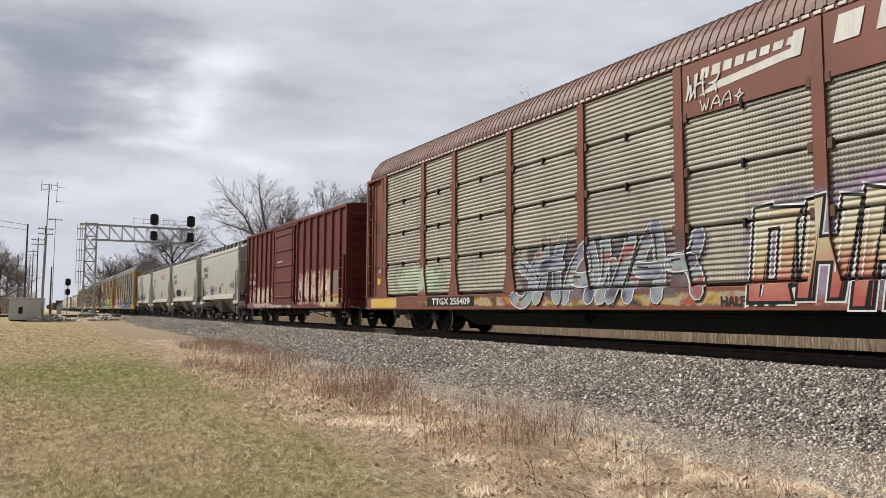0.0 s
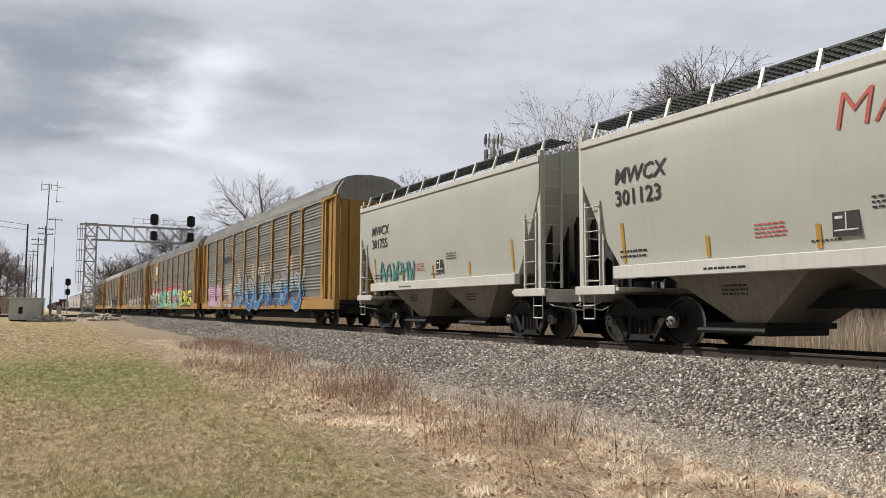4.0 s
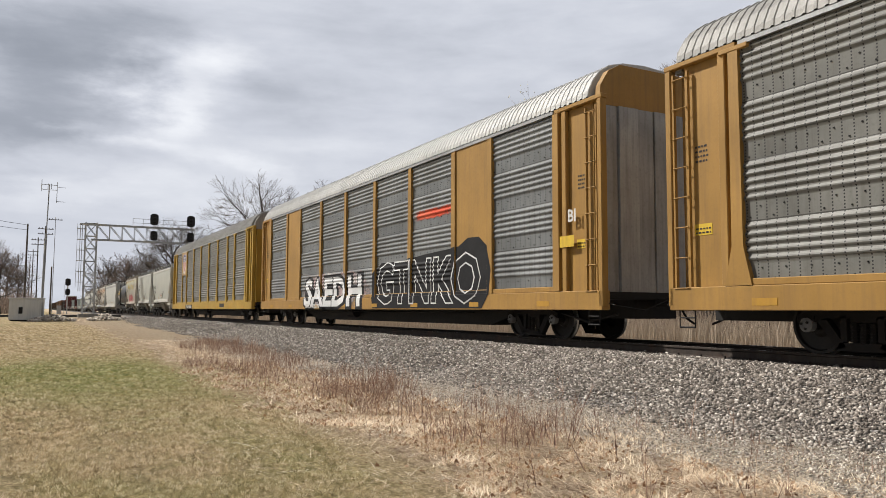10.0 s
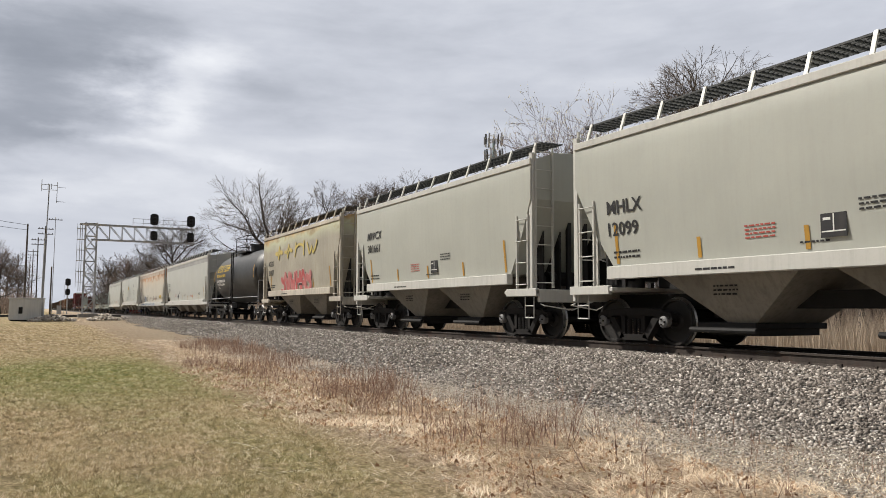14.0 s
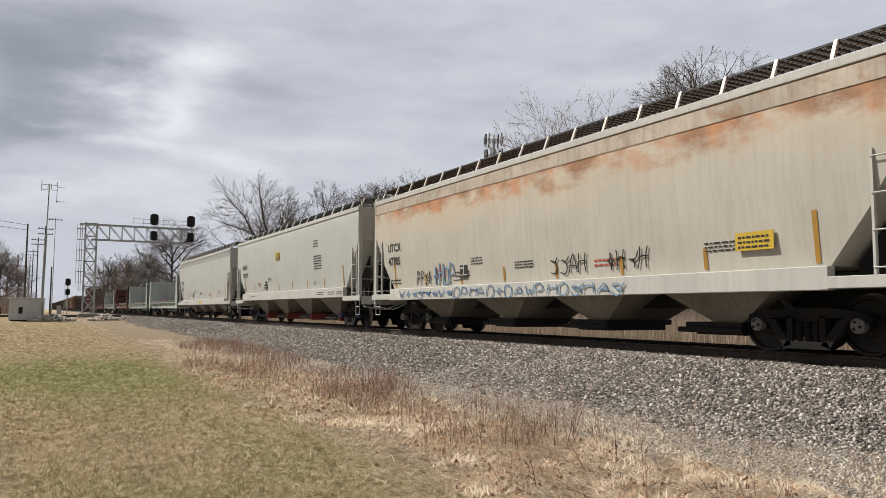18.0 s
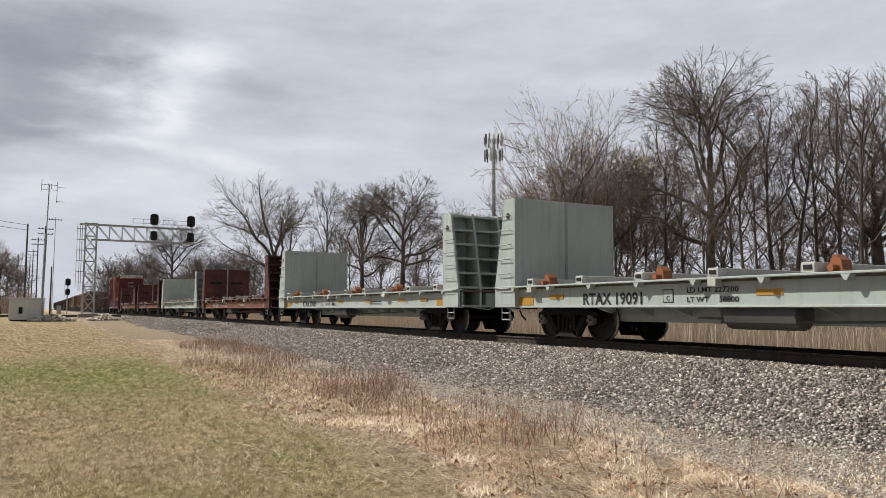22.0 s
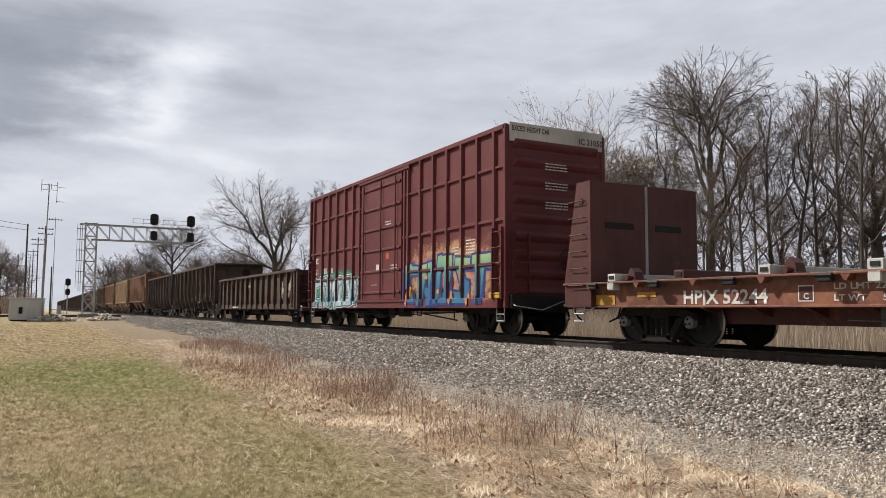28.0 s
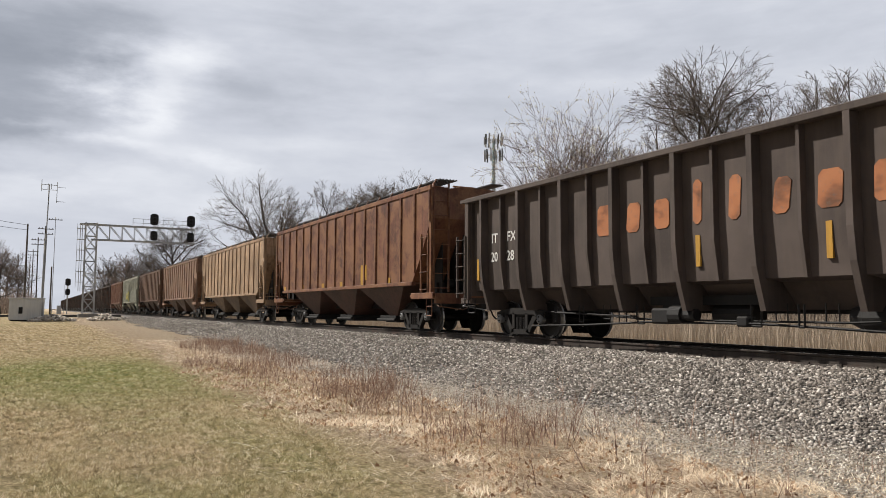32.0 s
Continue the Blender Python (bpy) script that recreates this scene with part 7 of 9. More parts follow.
def turf_colour(n, co):
    """Dormant tan lawn with damp green patches."""
    sp = n.add("ShaderNodeSeparateXYZ", Vector=co)
    big = n.noise(n.scale(co, (0.16, 0.34, 0.0)), 1.0, 5.0, 0.6)
    mid = n.noise(co, 1.7, 6.0, 0.66)
    patch = 0.0
    for cx, cy, rx, ry, k in ((-20.5, -1.5, 6.0, 5.0, 0.34), (-17.5, 2.2, 6.0, 2.2, 0.22), (-5.6, 0.6, 1.6, 1.2, 0.20), (-8.0, 2.4, 1.9, 0.8, 0.14)):
        gx = n.math("POWER", n.math("DIVIDE", n.math("SUBTRACT", sp.outputs[0], cx), rx), 2.0)
        gy = n.math("POWER", n.math("DIVIDE", n.math("SUBTRACT", sp.outputs[1], cy), ry), 2.0)
        patch = n.math("ADD", patch, n.math("MULTIPLY", n.math("POWER", 2.718, n.math("MULTIPLY", n.math("ADD", gx, gy), -1.0)), k))
    mixv = n.math("ADD", n.math("ADD", n.math("MULTIPLY", big, 0.45), n.math("MULTIPLY", mid, 0.55)), patch)
    cell = n.add("ShaderNodeTexVoronoi", Vector=n.scale(co, (0.30, 1.0, 0.0)), Scale=24.0)
    cell2 = n.add("ShaderNodeTexVoronoi", Vector=n.scale(co, (0.35, 1.0, 0.0)), Scale=6.0)
    k1 = n.add("ShaderNodeSeparateColor", Color=cell.outputs["Color"]).outputs[0]
    k2 = n.add("ShaderNodeSeparateColor", Color=cell2.outputs["Color"]).outputs[0]
    shade = n.math("ADD", n.math("MULTIPLY", n.math("POWER", k1, 0.8), 0.72), n.math("MULTIPLY", k2, 0.28))
    return mixv, mid, big, sp, shade


def earth_material():
    m, n, b = material("earth_and_turf")
    co = n.add("ShaderNodeTexCoord").outputs["Object"]
    mixv, mid, big, sp, shade = turf_colour(n, co)
    fine = n.ramp(n.noise(co, 30.0, 7.0, 0.75), [(0.36, 0.0), (0.64, 1.0)])
    tuft = n.ramp(n.noise(n.scale(co, (1.0, 0.7, 1.0)), 11.0, 7.0, 0.75), [(0.38, 0.0), (0.64, 1.0)])
    grit = n.noise(co, 70.0, 5.0, 0.7)
    green = n.mix(fine, (0.20, 0.21, 0.05), (0.62, 0.58, 0.20))
    tan = n.mix(fine, (0.36, 0.27, 0.145), (0.90, 0.73, 0.46))
    turf = n.mix(n.ramp(mixv, [(0.52, 0.0), (0.98, 1.0)]), tan, green)
    # tuft hollows and dark cells: shade between the grass put into the colour
    turf = n.mix(n.math("MULTIPLY", tuft, 0.55), turf, n.mix(fine, (0.15, 0.105, 0.045), (0.50, 0.38, 0.18)))
    turf = n.mix(n.ramp(shade, [(0.10, 0.55), (0.55, 0.0)]), turf, n.mix(n.ramp(mixv, [(0.5, 0.0), (0.85, 1.0)]), (0.20, 0.14, 0.065), (0.10, 0.12, 0.028)))
    # the strip by the track: litter and straw, then gravelly soil
    edge = n.math("ADD", sp.outputs[1], n.math("MULTIPLY", n.math("SUBTRACT", mid, 0.5), 1.8))
    litter = n.mix(fine, (0.28, 0.19, 0.125), (0.96, 0.77, 0.56))
    # dark cells give the litter depth: shade among straws, painted in
    litter = n.mix(n.ramp(shade, [(0.12, 0.6), (0.45, 0.0)]), litter, (0.20, 0.12, 0.075))
    clod = n.ramp(n.noise(co, 2.6, 6.0, 0.7), [(0.46, 0.0), (0.64, 0.45)])
    litter = n.mix(clod, litter, (0.20, 0.118, 0.075))
    gravel = n.add("ShaderNodeTexVoronoi", Vector=co, Scale=42.0)
    gv = n.add("ShaderNodeSeparateColor", Color=gravel.outputs["Color"]).outputs[0]
    soil = n.ramp(gv, [(0.0, (0.24, 0.205, 0.17)), (0.5, (0.58, 0.50, 0.42)), (0.85, (0.82, 0.73, 0.62)), (1.0, (0.98, 0.93, 0.86))])
    soil = n.mix(n.ramp(n.noise(co, 3.0, 5.0, 0.7), [(0.50, 0.0), (0.66, 0.7)]), soil, litter)
    c = n.mix(n.ramp(n.math("DIVIDE", edge, 10.0), [(0.29, 0.0), (0.37, 1.0)]), turf, litter)
    c = n.mix(n.ramp(n.math("DIVIDE", edge, 10.0), [(0.53, 0.0), (0.62, 1.0)]), c, soil)
    far = n.math("ADD", sp.outputs[1], n.math("MULTIPLY", mid, 0.6))
    c = n.mix(n.ramp(n.math("DIVIDE", far, 40.0), [(0.40, 0.0), (0.44, 1.0)]), c, n.mix(fine, (0.24, 0.18, 0.11), (0.48, 0.37, 0.24)))
    # worn dirt before the crossing
    worn = n.ramp(n.math("DIVIDE", n.math("ADD", sp.outputs[0], n.math("MULTIPLY", big, 14.0)), -80.0), [(0.28, 0.0), (0.45, 0.9)])
    worn = n.math("MULTIPLY", worn, n.ramp(n.math("DIVIDE", n.math("ADD", sp.outputs[1], n.math("MULTIPLY", mid, 2.0)), 10.0), [(0.36, 0.0), (0.56, 1.0)]))
    c = n.mix(worn, c, n.mix(n.ramp(n.noise(co, 6.0, 6.0, 0.7), [(0.35, 0.0), (0.65, 1.0)]), (0.34, 0.255, 0.17), (0.60, 0.475, 0.335)))
    n.link(c, b.inputs["Base Color"])
    b.inputs["Roughness"].default_value = 0.95
    b.inputs["Specular IOR Level"].default_value = 0.15
    bump(n, b, n.math("ADD", n.math("ADD", fine, n.math("MULTIPLY", grit, 0.5)), n.math("MULTIPLY", tuft, -1.4)), 1.0, 0.05)
    return m


def thin_leaf(n, b, through=0.42):
    """Lets part of the light through thin blades."""
    src = b.inputs["Base Color"].links[0].from_socket
    tr = n.add("ShaderNodeBsdfTranslucent", Color=src)
    mx = n.add("ShaderNodeMixShader", Fac=through)
    n.link(b.outputs[0], mx.inputs[1])
    n.link(tr.outputs[0], mx.inputs[2])
    out = [q for q in n.t.nodes if q.type == "OUTPUT_MATERIAL"][0]
    n.link(mx.outputs[0], out.inputs["Surface"])


def grass_material():
    """Blades that follow the lawn's patches."""
    m, n, b = material("short_turf")
    co = n.add("ShaderNodeTexCoord").outputs["Object"]
    mixv, mid, big, sp, shade = turf_colour(n, co)
    r = n.add("ShaderNodeNewGeometry").outputs["Random Per Island"]
    r = n.math("ADD", n.math("MULTIPLY", r, 0.9), n.math("MULTIPLY", n.ramp(shade, [(0.2, 0.0), (0.8, 1.0)]), 0.15))
    tan = n.ramp(r, [(0.0, (0.21, 0.155, 0.09)), (0.32, (0.44, 0.345, 0.205)), (0.62, (0.66, 0.535, 0.35)), (1.0, (0.86, 0.75, 0.56))])
    green = n.ramp(r, [(0.0, (0.11, 0.13, 0.04)), (0.4, (0.26, 0.285, 0.105)), (0.75, (0.46, 0.47, 0.215)), (1.0, (0.76, 0.71, 0.45))])
    n.link(n.mix(n.ramp(mixv, [(0.52, 0.0), (0.98, 1.0)]), tan, green), b.inputs["Base Color"])
    b.inputs["Roughness"].default_value = 0.85
    b.inputs["Specular IOR Level"].default_value = 0.2
    thin_leaf(n, b)
    return m


xs, ys = axis_steps(-2600, 2600, -60, 8, 0.8), axis_steps(-2600, 2600, -8, 22, 0.8)
me = bpy.data.meshes.new("ground")
V = [(x, y, ground_height(x, y)) for x in xs for y in ys]
ny = len(ys)
me.from_pydata(V, [], [(i * ny + j, (i + 1) * ny + j, (i + 1) * ny + j + 1, i * ny + j + 1) for i in range(len(xs) - 1) for j in range(ny - 1)])
me.materials.append(earth_material())
me.polygons.foreach_set("use_smooth", [True] * len(me.polygons))
tagged(new("ground", me), "dormant tan and green lawn beside the railway", "ground", kind="structure")


# ---- track ----
def stone_material(name, ramp):
    m, n, b = material(name)
    geo = n.add("ShaderNodeNewGeometry").outputs["Random Per Island"]
    oi = n.add("ShaderNodeObjectInfo").outputs["Random"]
    r = n.math("FRACT", n.math("ADD", geo, oi))
    co = n.add("ShaderNodeTexCoord").outputs["Object"]
    fine = n.noise(co, 55.0, 5.0, 0.7)
    c = n.ramp(r, ramp)
    c = n.mix(n.math("MULTIPLY", fine, 0.35), c, n.mix(fine, (0.08, 0.065, 0.055), (0.46, 0.40, 0.34)))
    n.link(c, b.inputs["Base Color"])
    b.inputs["Roughness"].default_value = 0.9
    bump(n, b, fine, 0.5, 0.01)
    return m


def ballast_bed_material():
    m, n, b = material("ballast_bed")
    co = n.add("ShaderNodeTexCoord").outputs["Object"]
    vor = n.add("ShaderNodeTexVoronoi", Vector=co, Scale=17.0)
    fine = n.noise(co, 40.0, 5.0, 0.7)
    big = n.noise(co, 0.5, 4.0)
    v = n.add("ShaderNodeSeparateColor", Color=vor.outputs["Color"]).outputs[0]
    c = n.ramp(v, [(0.0, (0.07, 0.063, 0.06)), (0.45, (0.20, 0.185, 0.178)), (0.85, (0.32, 0.30, 0.285)), (1.0, (0.55, 0.53, 0.51))])
    # cell rims go near black: the shade between stones put into the colour
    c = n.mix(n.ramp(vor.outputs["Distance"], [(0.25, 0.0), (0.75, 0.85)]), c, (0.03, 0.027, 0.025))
    c = n.mix(n.math("MULTIPLY", big, 0.3), c, (0.20, 0.17, 0.14))
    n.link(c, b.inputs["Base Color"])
    b.inputs["Roughness"].default_value = 0.95
    h = n.math("SUBTRACT", n.math("MULTIPLY", fine, 0.2), vor.outputs["Distance"])
    bump(n, b, h, 1.0, 0.04)
    return m


STONE = stone_material("ballast_stone", [(0.0, (0.042, 0.036, 0.032)), (0.40, (0.135, 0.115, 0.098)), (0.68, (0.28, 0.245, 0.215)), (0.88, (0.46, 0.415, 0.37)), (1.0, (0.78, 0.73, 0.67))])
GRAVEL = stone_material("fine_gravel", [(0.0, (0.17, 0.14, 0.115)), (0.45, (0.42, 0.365, 0.30)), (0.8, (0.66, 0.59, 0.51)), (1.0, (0.88, 0.82, 0.74))])
BED = ballast_bed_material()


def bed_z(y):
    """Height of the ballast across the track."""
    d = abs(y - TRACK_Y)
    for (a, za), (b, zb) in zip(((0, -0.20), (1.45, -0.19), (1.75, -0.24), (3.3, -0.80), (4.1, -0.90), (9, -0.95)), ((1.45, -0.19), (1.75, -0.24), (3.3, -0.80), (4.1, -0.90), (9, -0.95), (99, -0.95))):
        if a <= d <= b:
            return za + (zb - za) * (d - a) / (b - a)
    return -0.95


XA, XB = -760.0, 120.0
prof = [(TRACK_Y + d, bed_z(TRACK_Y + d)) for d in (-4.4, -4.0, -3.6, -3.3, -2.8, -2.3, -1.75, -1.45, -0.7, 0, 0.7, 1.45, 1.75, 2.5, 3.3, 4.1)]
bx = axis_steps(XA, XB, -45, 6, 0.5)
rows = [[(x, y, z + 0.03 * noise.noise((x * 0.8, y * 0.8, 3))) for y, z in prof] for x in bx]
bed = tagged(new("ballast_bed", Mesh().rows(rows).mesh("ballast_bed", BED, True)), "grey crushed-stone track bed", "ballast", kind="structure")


def loose_stones(seed, n, x0, x1, y0, y1, zfun, smin, smax, lift=0.3, density=None):
    """Vertices and faces of many irregular stones, each of 12 triangles."""
    rng = np.random.RandomState(seed)
    ico = np.array([(x, y, z) for x in (-1, 1) for y in (-1, 1) for z in (-1, 1)]) * 0.62
    fac = np.array([(0, 1, 3), (0, 3, 2), (4, 6, 7), (4, 7, 5), (0, 4, 5), (0, 5, 1), (2, 3, 7), (2, 7, 6), (0, 2, 6), (0, 6, 4), (1, 5, 7), (1, 7, 3)])
    xs = rng.uniform(x0, x1, n)
    ys = rng.uniform(y0, y1, n)
    if density is not None:
        keep = rng.uniform(0, 1, n) < np.array([density(a, b) for a, b in zip(xs, ys)])
        xs, ys = xs[keep], ys[keep]
        n = len(xs)
    zs = np.array([zfun(a, b) for a, b in zip(xs, ys)])
    size = rng.uniform(smin, smax, n) * rng.uniform(0.7, 1.2, n)
    sc = rng.uniform(0.6, 1.4, (n, 3)) * size[:, None]
    sc[:, 2] *= 0.7
    v = ico[None] * (1 + rng.uniform(-0.62, 0.42, (n, 8, 3))) * sc[:, None]
    a = rng.uniform(0, 2 * math.pi, n)
    b = rng.uniform(-0.9, 0.9, n)
    cb, sb = np.cos(b)[:, None], np.sin(b)[:, None]
    v = np.stack([v[..., 0], v[..., 1] * cb - v[..., 2] * sb, v[..., 1] * sb + v[..., 2] * cb], -1)
    ca, sa = np.cos(a)[:, None], np.sin(a)[:, None]
    v = np.stack([v[..., 0] * ca - v[..., 1] * sa, v[..., 0] * sa + v[..., 1] * ca, v[..., 2]], -1)
    v += np.stack([xs, ys, zs + size * lift], -1)[:, None]
    f = fac[None] + 8 * np.arange(n)[:, None, None]
    return v.reshape(-1, 3), f.reshape(-1, 3)


def tri_mesh(name, v, f, mat):
    me = bpy.data.meshes.new(name)
    me.vertices.add(len(v))
    me.vertices.foreach_set("co", v.ravel().astype(np.float32))
    me.loops.add(f.size)
    me.loops.foreach_set("vertex_index", f.ravel().astype(np.int32))
    me.polygons.add(len(f))
    me.polygons.foreach_set("loop_start", np.arange(0, f.size, f.shape[1], dtype=np.int32))
    me.update(calc_edges=True)
    me.materials.append(mat)
    return me


def surface(x, y):
    return max(bed_z(y) + 0.03 * noise.noise((x * 0.8, y * 0.8, 3)), ground_height(x, y))


def thinning(x, y):
    return min(1.0, max(0.0, (y - 6.95 - 0.8 * noise.noise((x * 0.35, y * 0.35, 9))) / 1.5)) ** 2.4


def fringe(x, y):
    return min(1.0, max(0.0, (y - 5.4 - 0.9 * noise.noise((x * 0.6, y * 0.6, 12))) / 1.0))


parts = [loose_stones(1, 84000, -16, -2.5, 6.3, 10.9, surface, 0.014, 0.034, density=thinning),
         loose_stones(2, 44000, -42, -16, 6.8, 10.8, surface, 0.018, 0.040, density=thinning),
         loose_stones(3, 3500, -16, -2.5, 10.9, 15.5, surface, 0.03, 0.055),
         loose_stones(7, 11000, -95, -42, 7.4, 10.6, surface, 0.035, 0.065, density=thinning)]
off, vs, fs = 0, [], []
for v, f in parts:
    vs.append(v)
    fs.append(f + off)
    off += len(v)
s = new("loose_ballast", tri_mesh("loose_ballast", np.concatenate(vs), np.concatenate(fs), STONE))
s.parent = bed
tagged(s, "loose grey ballast stones", kind="stuff")
s = new("fine_gravel", tri_mesh("fine_gravel", *loose_stones(9, 30000, -20, -3.0, 5.0, 8.2, surface, 0.007, 0.019, density=fringe), GRAVEL))
s.parent = bed
tagged(s, "fine pale gravel at the foot of the ballast", kind="stuff")

track = thing("railway_track", "steel rails on timber ties with dark rusty webs", "railway track", kind="structure")
RAIL = steel("rail_web", (0.045, 0.033, 0.027), dirt=0.5, rust=0.4, rustcol=(0.085, 0.045, 0.03), rough=0.7)
RAILTOP = steel("rail_head", (0.50, 0.49, 0.48), dirt=0.15, rough=0.25, metal=0.9)
TIE = steel("tie_timber", (0.075, 0.058, 0.045), dirt=0.5, fade=0.4, dirtcol=(0.16, 0.12, 0.09), rough=0.95)
for s in (-1, 1):
    y = TRACK_Y + s * 0.755
    m = Mesh()
    sec = [(-0.076, -0.185), (0.076, -0.185), (0.07, -0.165), (0.012, -0.15), (0.012, -0.05), (0.037, -0.035), (0.037, -0.006), (0.028, 0.0), (-0.028, 0.0), (-0.037, -0.006), (-0.037, -0.035), (-0.012, -0.05), (-0.012, -0.15), (-0.07, -0.165)]
    m.prism([(y + a, z) for a, z in sec], XA, XB, "x")
    m.k = [1 if i == 2 + 7 else 0 for i in range(len(m.f))]
    part("rail", m, [RAIL, RAILTOP], track)
for i in range(300):
    x = 6 - i * 0.56
    t = part("tie", lambda: Mesh().box(-0.115, 0.115, -1.3, 1.3, -0.36, -0.19, c=0.012), TIE, track, key="tie", at=(x, TRACK_Y, 0))
    if i < 70:
        part("tie_plate", lambda: Mesh().box(-0.1, 0.1, -0.93, -0.58, -0.192, -0.176).box(-0.04, -0.01, -0.88, -0.84, -0.18, -0.13).box(0.03, 0.06, -0.67, -0.63, -0.18, -0.13), RAIL, t, key="tieplate")
rng = np.random.RandomState(4)
far = Mesh()
for i in range(300, 1000):
    far.box(6 - i * 0.56 - 0.115, 6 - i * 0.56 + 0.115, TRACK_Y - 1.3, TRACK_Y + 1.3, -0.36, -0.19)
tagged(part("far_ties", far, TIE, track), kind="stuff")


# ---- plants ----
def blade_mesh(name, n, region, zfun, hmin, hmax, width, lean, mat, seed, density=None, flat=0.0, single=False):
    """Thin upright or fallen blades, one mesh; single blades are one triangle each."""
    rng = np.random.RandomState(seed)
    x0, x1, y0, y1 = region
    x, y = rng.uniform(x0, x1, n), rng.uniform(y0, y1, n)
    if density is not None:
        keep = rng.uniform(0, 1, n) < np.array([density(a, b) for a, b in zip(x, y)])
        x, y = x[keep], y[keep]
        n = len(x)
    z = np.array([zfun(a, b) for a, b in zip(x, y)]) - 0.01
    h = rng.uniform(hmin, hmax, n)
    a = rng.uniform(0, 2 * math.pi, n)
    if mat is STRAW:
        a = np.array([9.0 * noise.noise((p * 1.1, q * 1.1, 31)) for p, q in zip(x, y)]) + rng.normal(0, 0.8, n)
    l = np.abs(rng.normal(0, 1, n)) * lean + flat
    l = np.minimum(l, 1.45)
    d = np.stack([np.cos(a) * np.sin(l), np.sin(a) * np.sin(l), np.cos(l)], -1)
    side = np.stack([-np.sin(a + rng.uniform(-1, 1, n)), np.cos(a + rng.uniform(-1, 1, n)), 0 * a], -1) * (width * rng.uniform(0.6, 1.4, n))[:, None]
    root = np.stack([x, y, z], -1)
    bend = np.stack([np.cos(a), np.sin(a), -0.4 + 0 * a], -1) * (h * 0.12)[:, None]
    mid = root + d * (h * 0.55)[:, None]
    tip = root + d * h[:, None] + bend
    tip[:, 2] = np.maximum(tip[:, 2], root[:, 2] + 0.012)
    if single:
        return tri_mesh(name, np.stack([root - side, root + side, tip], 1).reshape(-1, 3), 3 * np.arange(n)[:, None] + np.array([[0, 1, 2]]), mat)
    v = np.stack([root - side, root + side, mid + side * 0.8, mid - side * 0.8, tip], 1)
    o = 5 * np.arange(n)[:, None]
    f = np.concatenate([o + np.array([[0, 1, 2]]), o + np.array([[0, 2, 3]]), o + np.array([[3, 2, 4]])], 0)
    return tri_mesh(name, v.reshape(-1, 3), f, mat)


def tuft_mesh(name, n, region, blades, hmin, hmax, reach, width, mat, seed, density):
    """Grass tufts: blades that spread from one root."""
    rng = np.random.RandomState(seed)
    x0, x1, y0, y1 = region
    x, y = rng.uniform(x0, x1, n), rng.uniform(y0, y1, n)
    keep = rng.uniform(0, 1, n) < np.array([density(a, b) for a, b in zip(x, y)])
    x, y = x[keep], y[keep]
    n = len(x)
    root = np.stack([x, y, np.array([ground_height(a, b) for a, b in zip(x, y)]) - 0.006], -1)
    h = rng.uniform(hmin, hmax, n)[:, None] * rng.uniform(0.5, 1.1, (n, blades))
    a = rng.uniform(0, 2 * math.pi, (n, blades))
    r = reach * rng.uniform(0.2, 1.0, (n, blades))
    tip = root[:, None] + np.stack([np.cos(a) * r, np.sin(a) * r, h], -1)
    b = rng.uniform(0, 2 * math.pi, (n, blades))
    side = np.stack([np.cos(b), np.sin(b), 0.4 * np.sin(3 * b)], -1) * (width * rng.uniform(0.5, 1.3, (n, blades)))[..., None]
    v = np.concatenate([root[:, None], tip - side, tip + side], 1)
    k = 1 + 2 * blades
    i = np.arange(blades)
    f = np.stack([0 * i, 1 + i, 1 + blades + i], -1)[None] + k * np.arange(n)[:, None, None]
    return tri_mesh(name, v.reshape(-1, 3), f.reshape(-1, 3), mat)


def weed_mesh(name, n, region, hmin, hmax, width, mat, seed, density):
    """Dead weeds: a crooked stem with a few side twigs each."""
    rng = np.random.RandomState(seed)
    x0, x1, y0, y1 = region
    x, y = rng.uniform(x0, x1, n), rng.uniform(y0, y1, n)
    keep = rng.uniform(0, 1, n) < np.array([density(a, b) for a, b in zip(x, y)])
    x, y = x[keep], y[keep]
    n = len(x)
    size = np.array([0.62 + 0.75 * noise.noise((a * 0.9, b * 0.9, 21)) for a, b in zip(x, y)]).clip(0.3, 1.2)
    h = rng.uniform(hmin, hmax, n) * size
    root = np.stack([x, y, np.array([ground_height(a, b) for a, b in zip(x, y)]) - 0.01], -1)
    a, l = rng.uniform(0, 2 * math.pi, n), np.abs(rng.normal(0, 0.34, n)).clip(0, 1.3)
    d = np.stack([np.cos(a) * np.sin(l), np.sin(a) * np.sin(l), np.cos(l)], -1)
    vs = []

    def needle(p, q, w):
        b = rng.uniform(0, 2 * math.pi, len(p))
        s = np.stack([np.cos(b), np.sin(b), 0 * b], -1) * (w * rng.uniform(0.6, 1.3, len(p)))[:, None]
        vs.append(np.stack([p - s, p + s, q], 1))

    needle(root, root + d * h[:, None], width)
    for k in range(4):
        t = rng.uniform(0.25, 0.85, n)
        p = root + d * (h * t)[:, None]
        e = d + rng.normal(0, 0.55, (n, 3))
        e /= np.linalg.norm(e, axis=1)[:, None]
        needle(p, p + e * (h * rng.uniform(0.15, 0.45, n))[:, None], width * 0.75)
    v = np.concatenate(vs).reshape(-1, 3)
    return tri_mesh(name, v, np.arange(len(v)).reshape(-1, 3), mat)


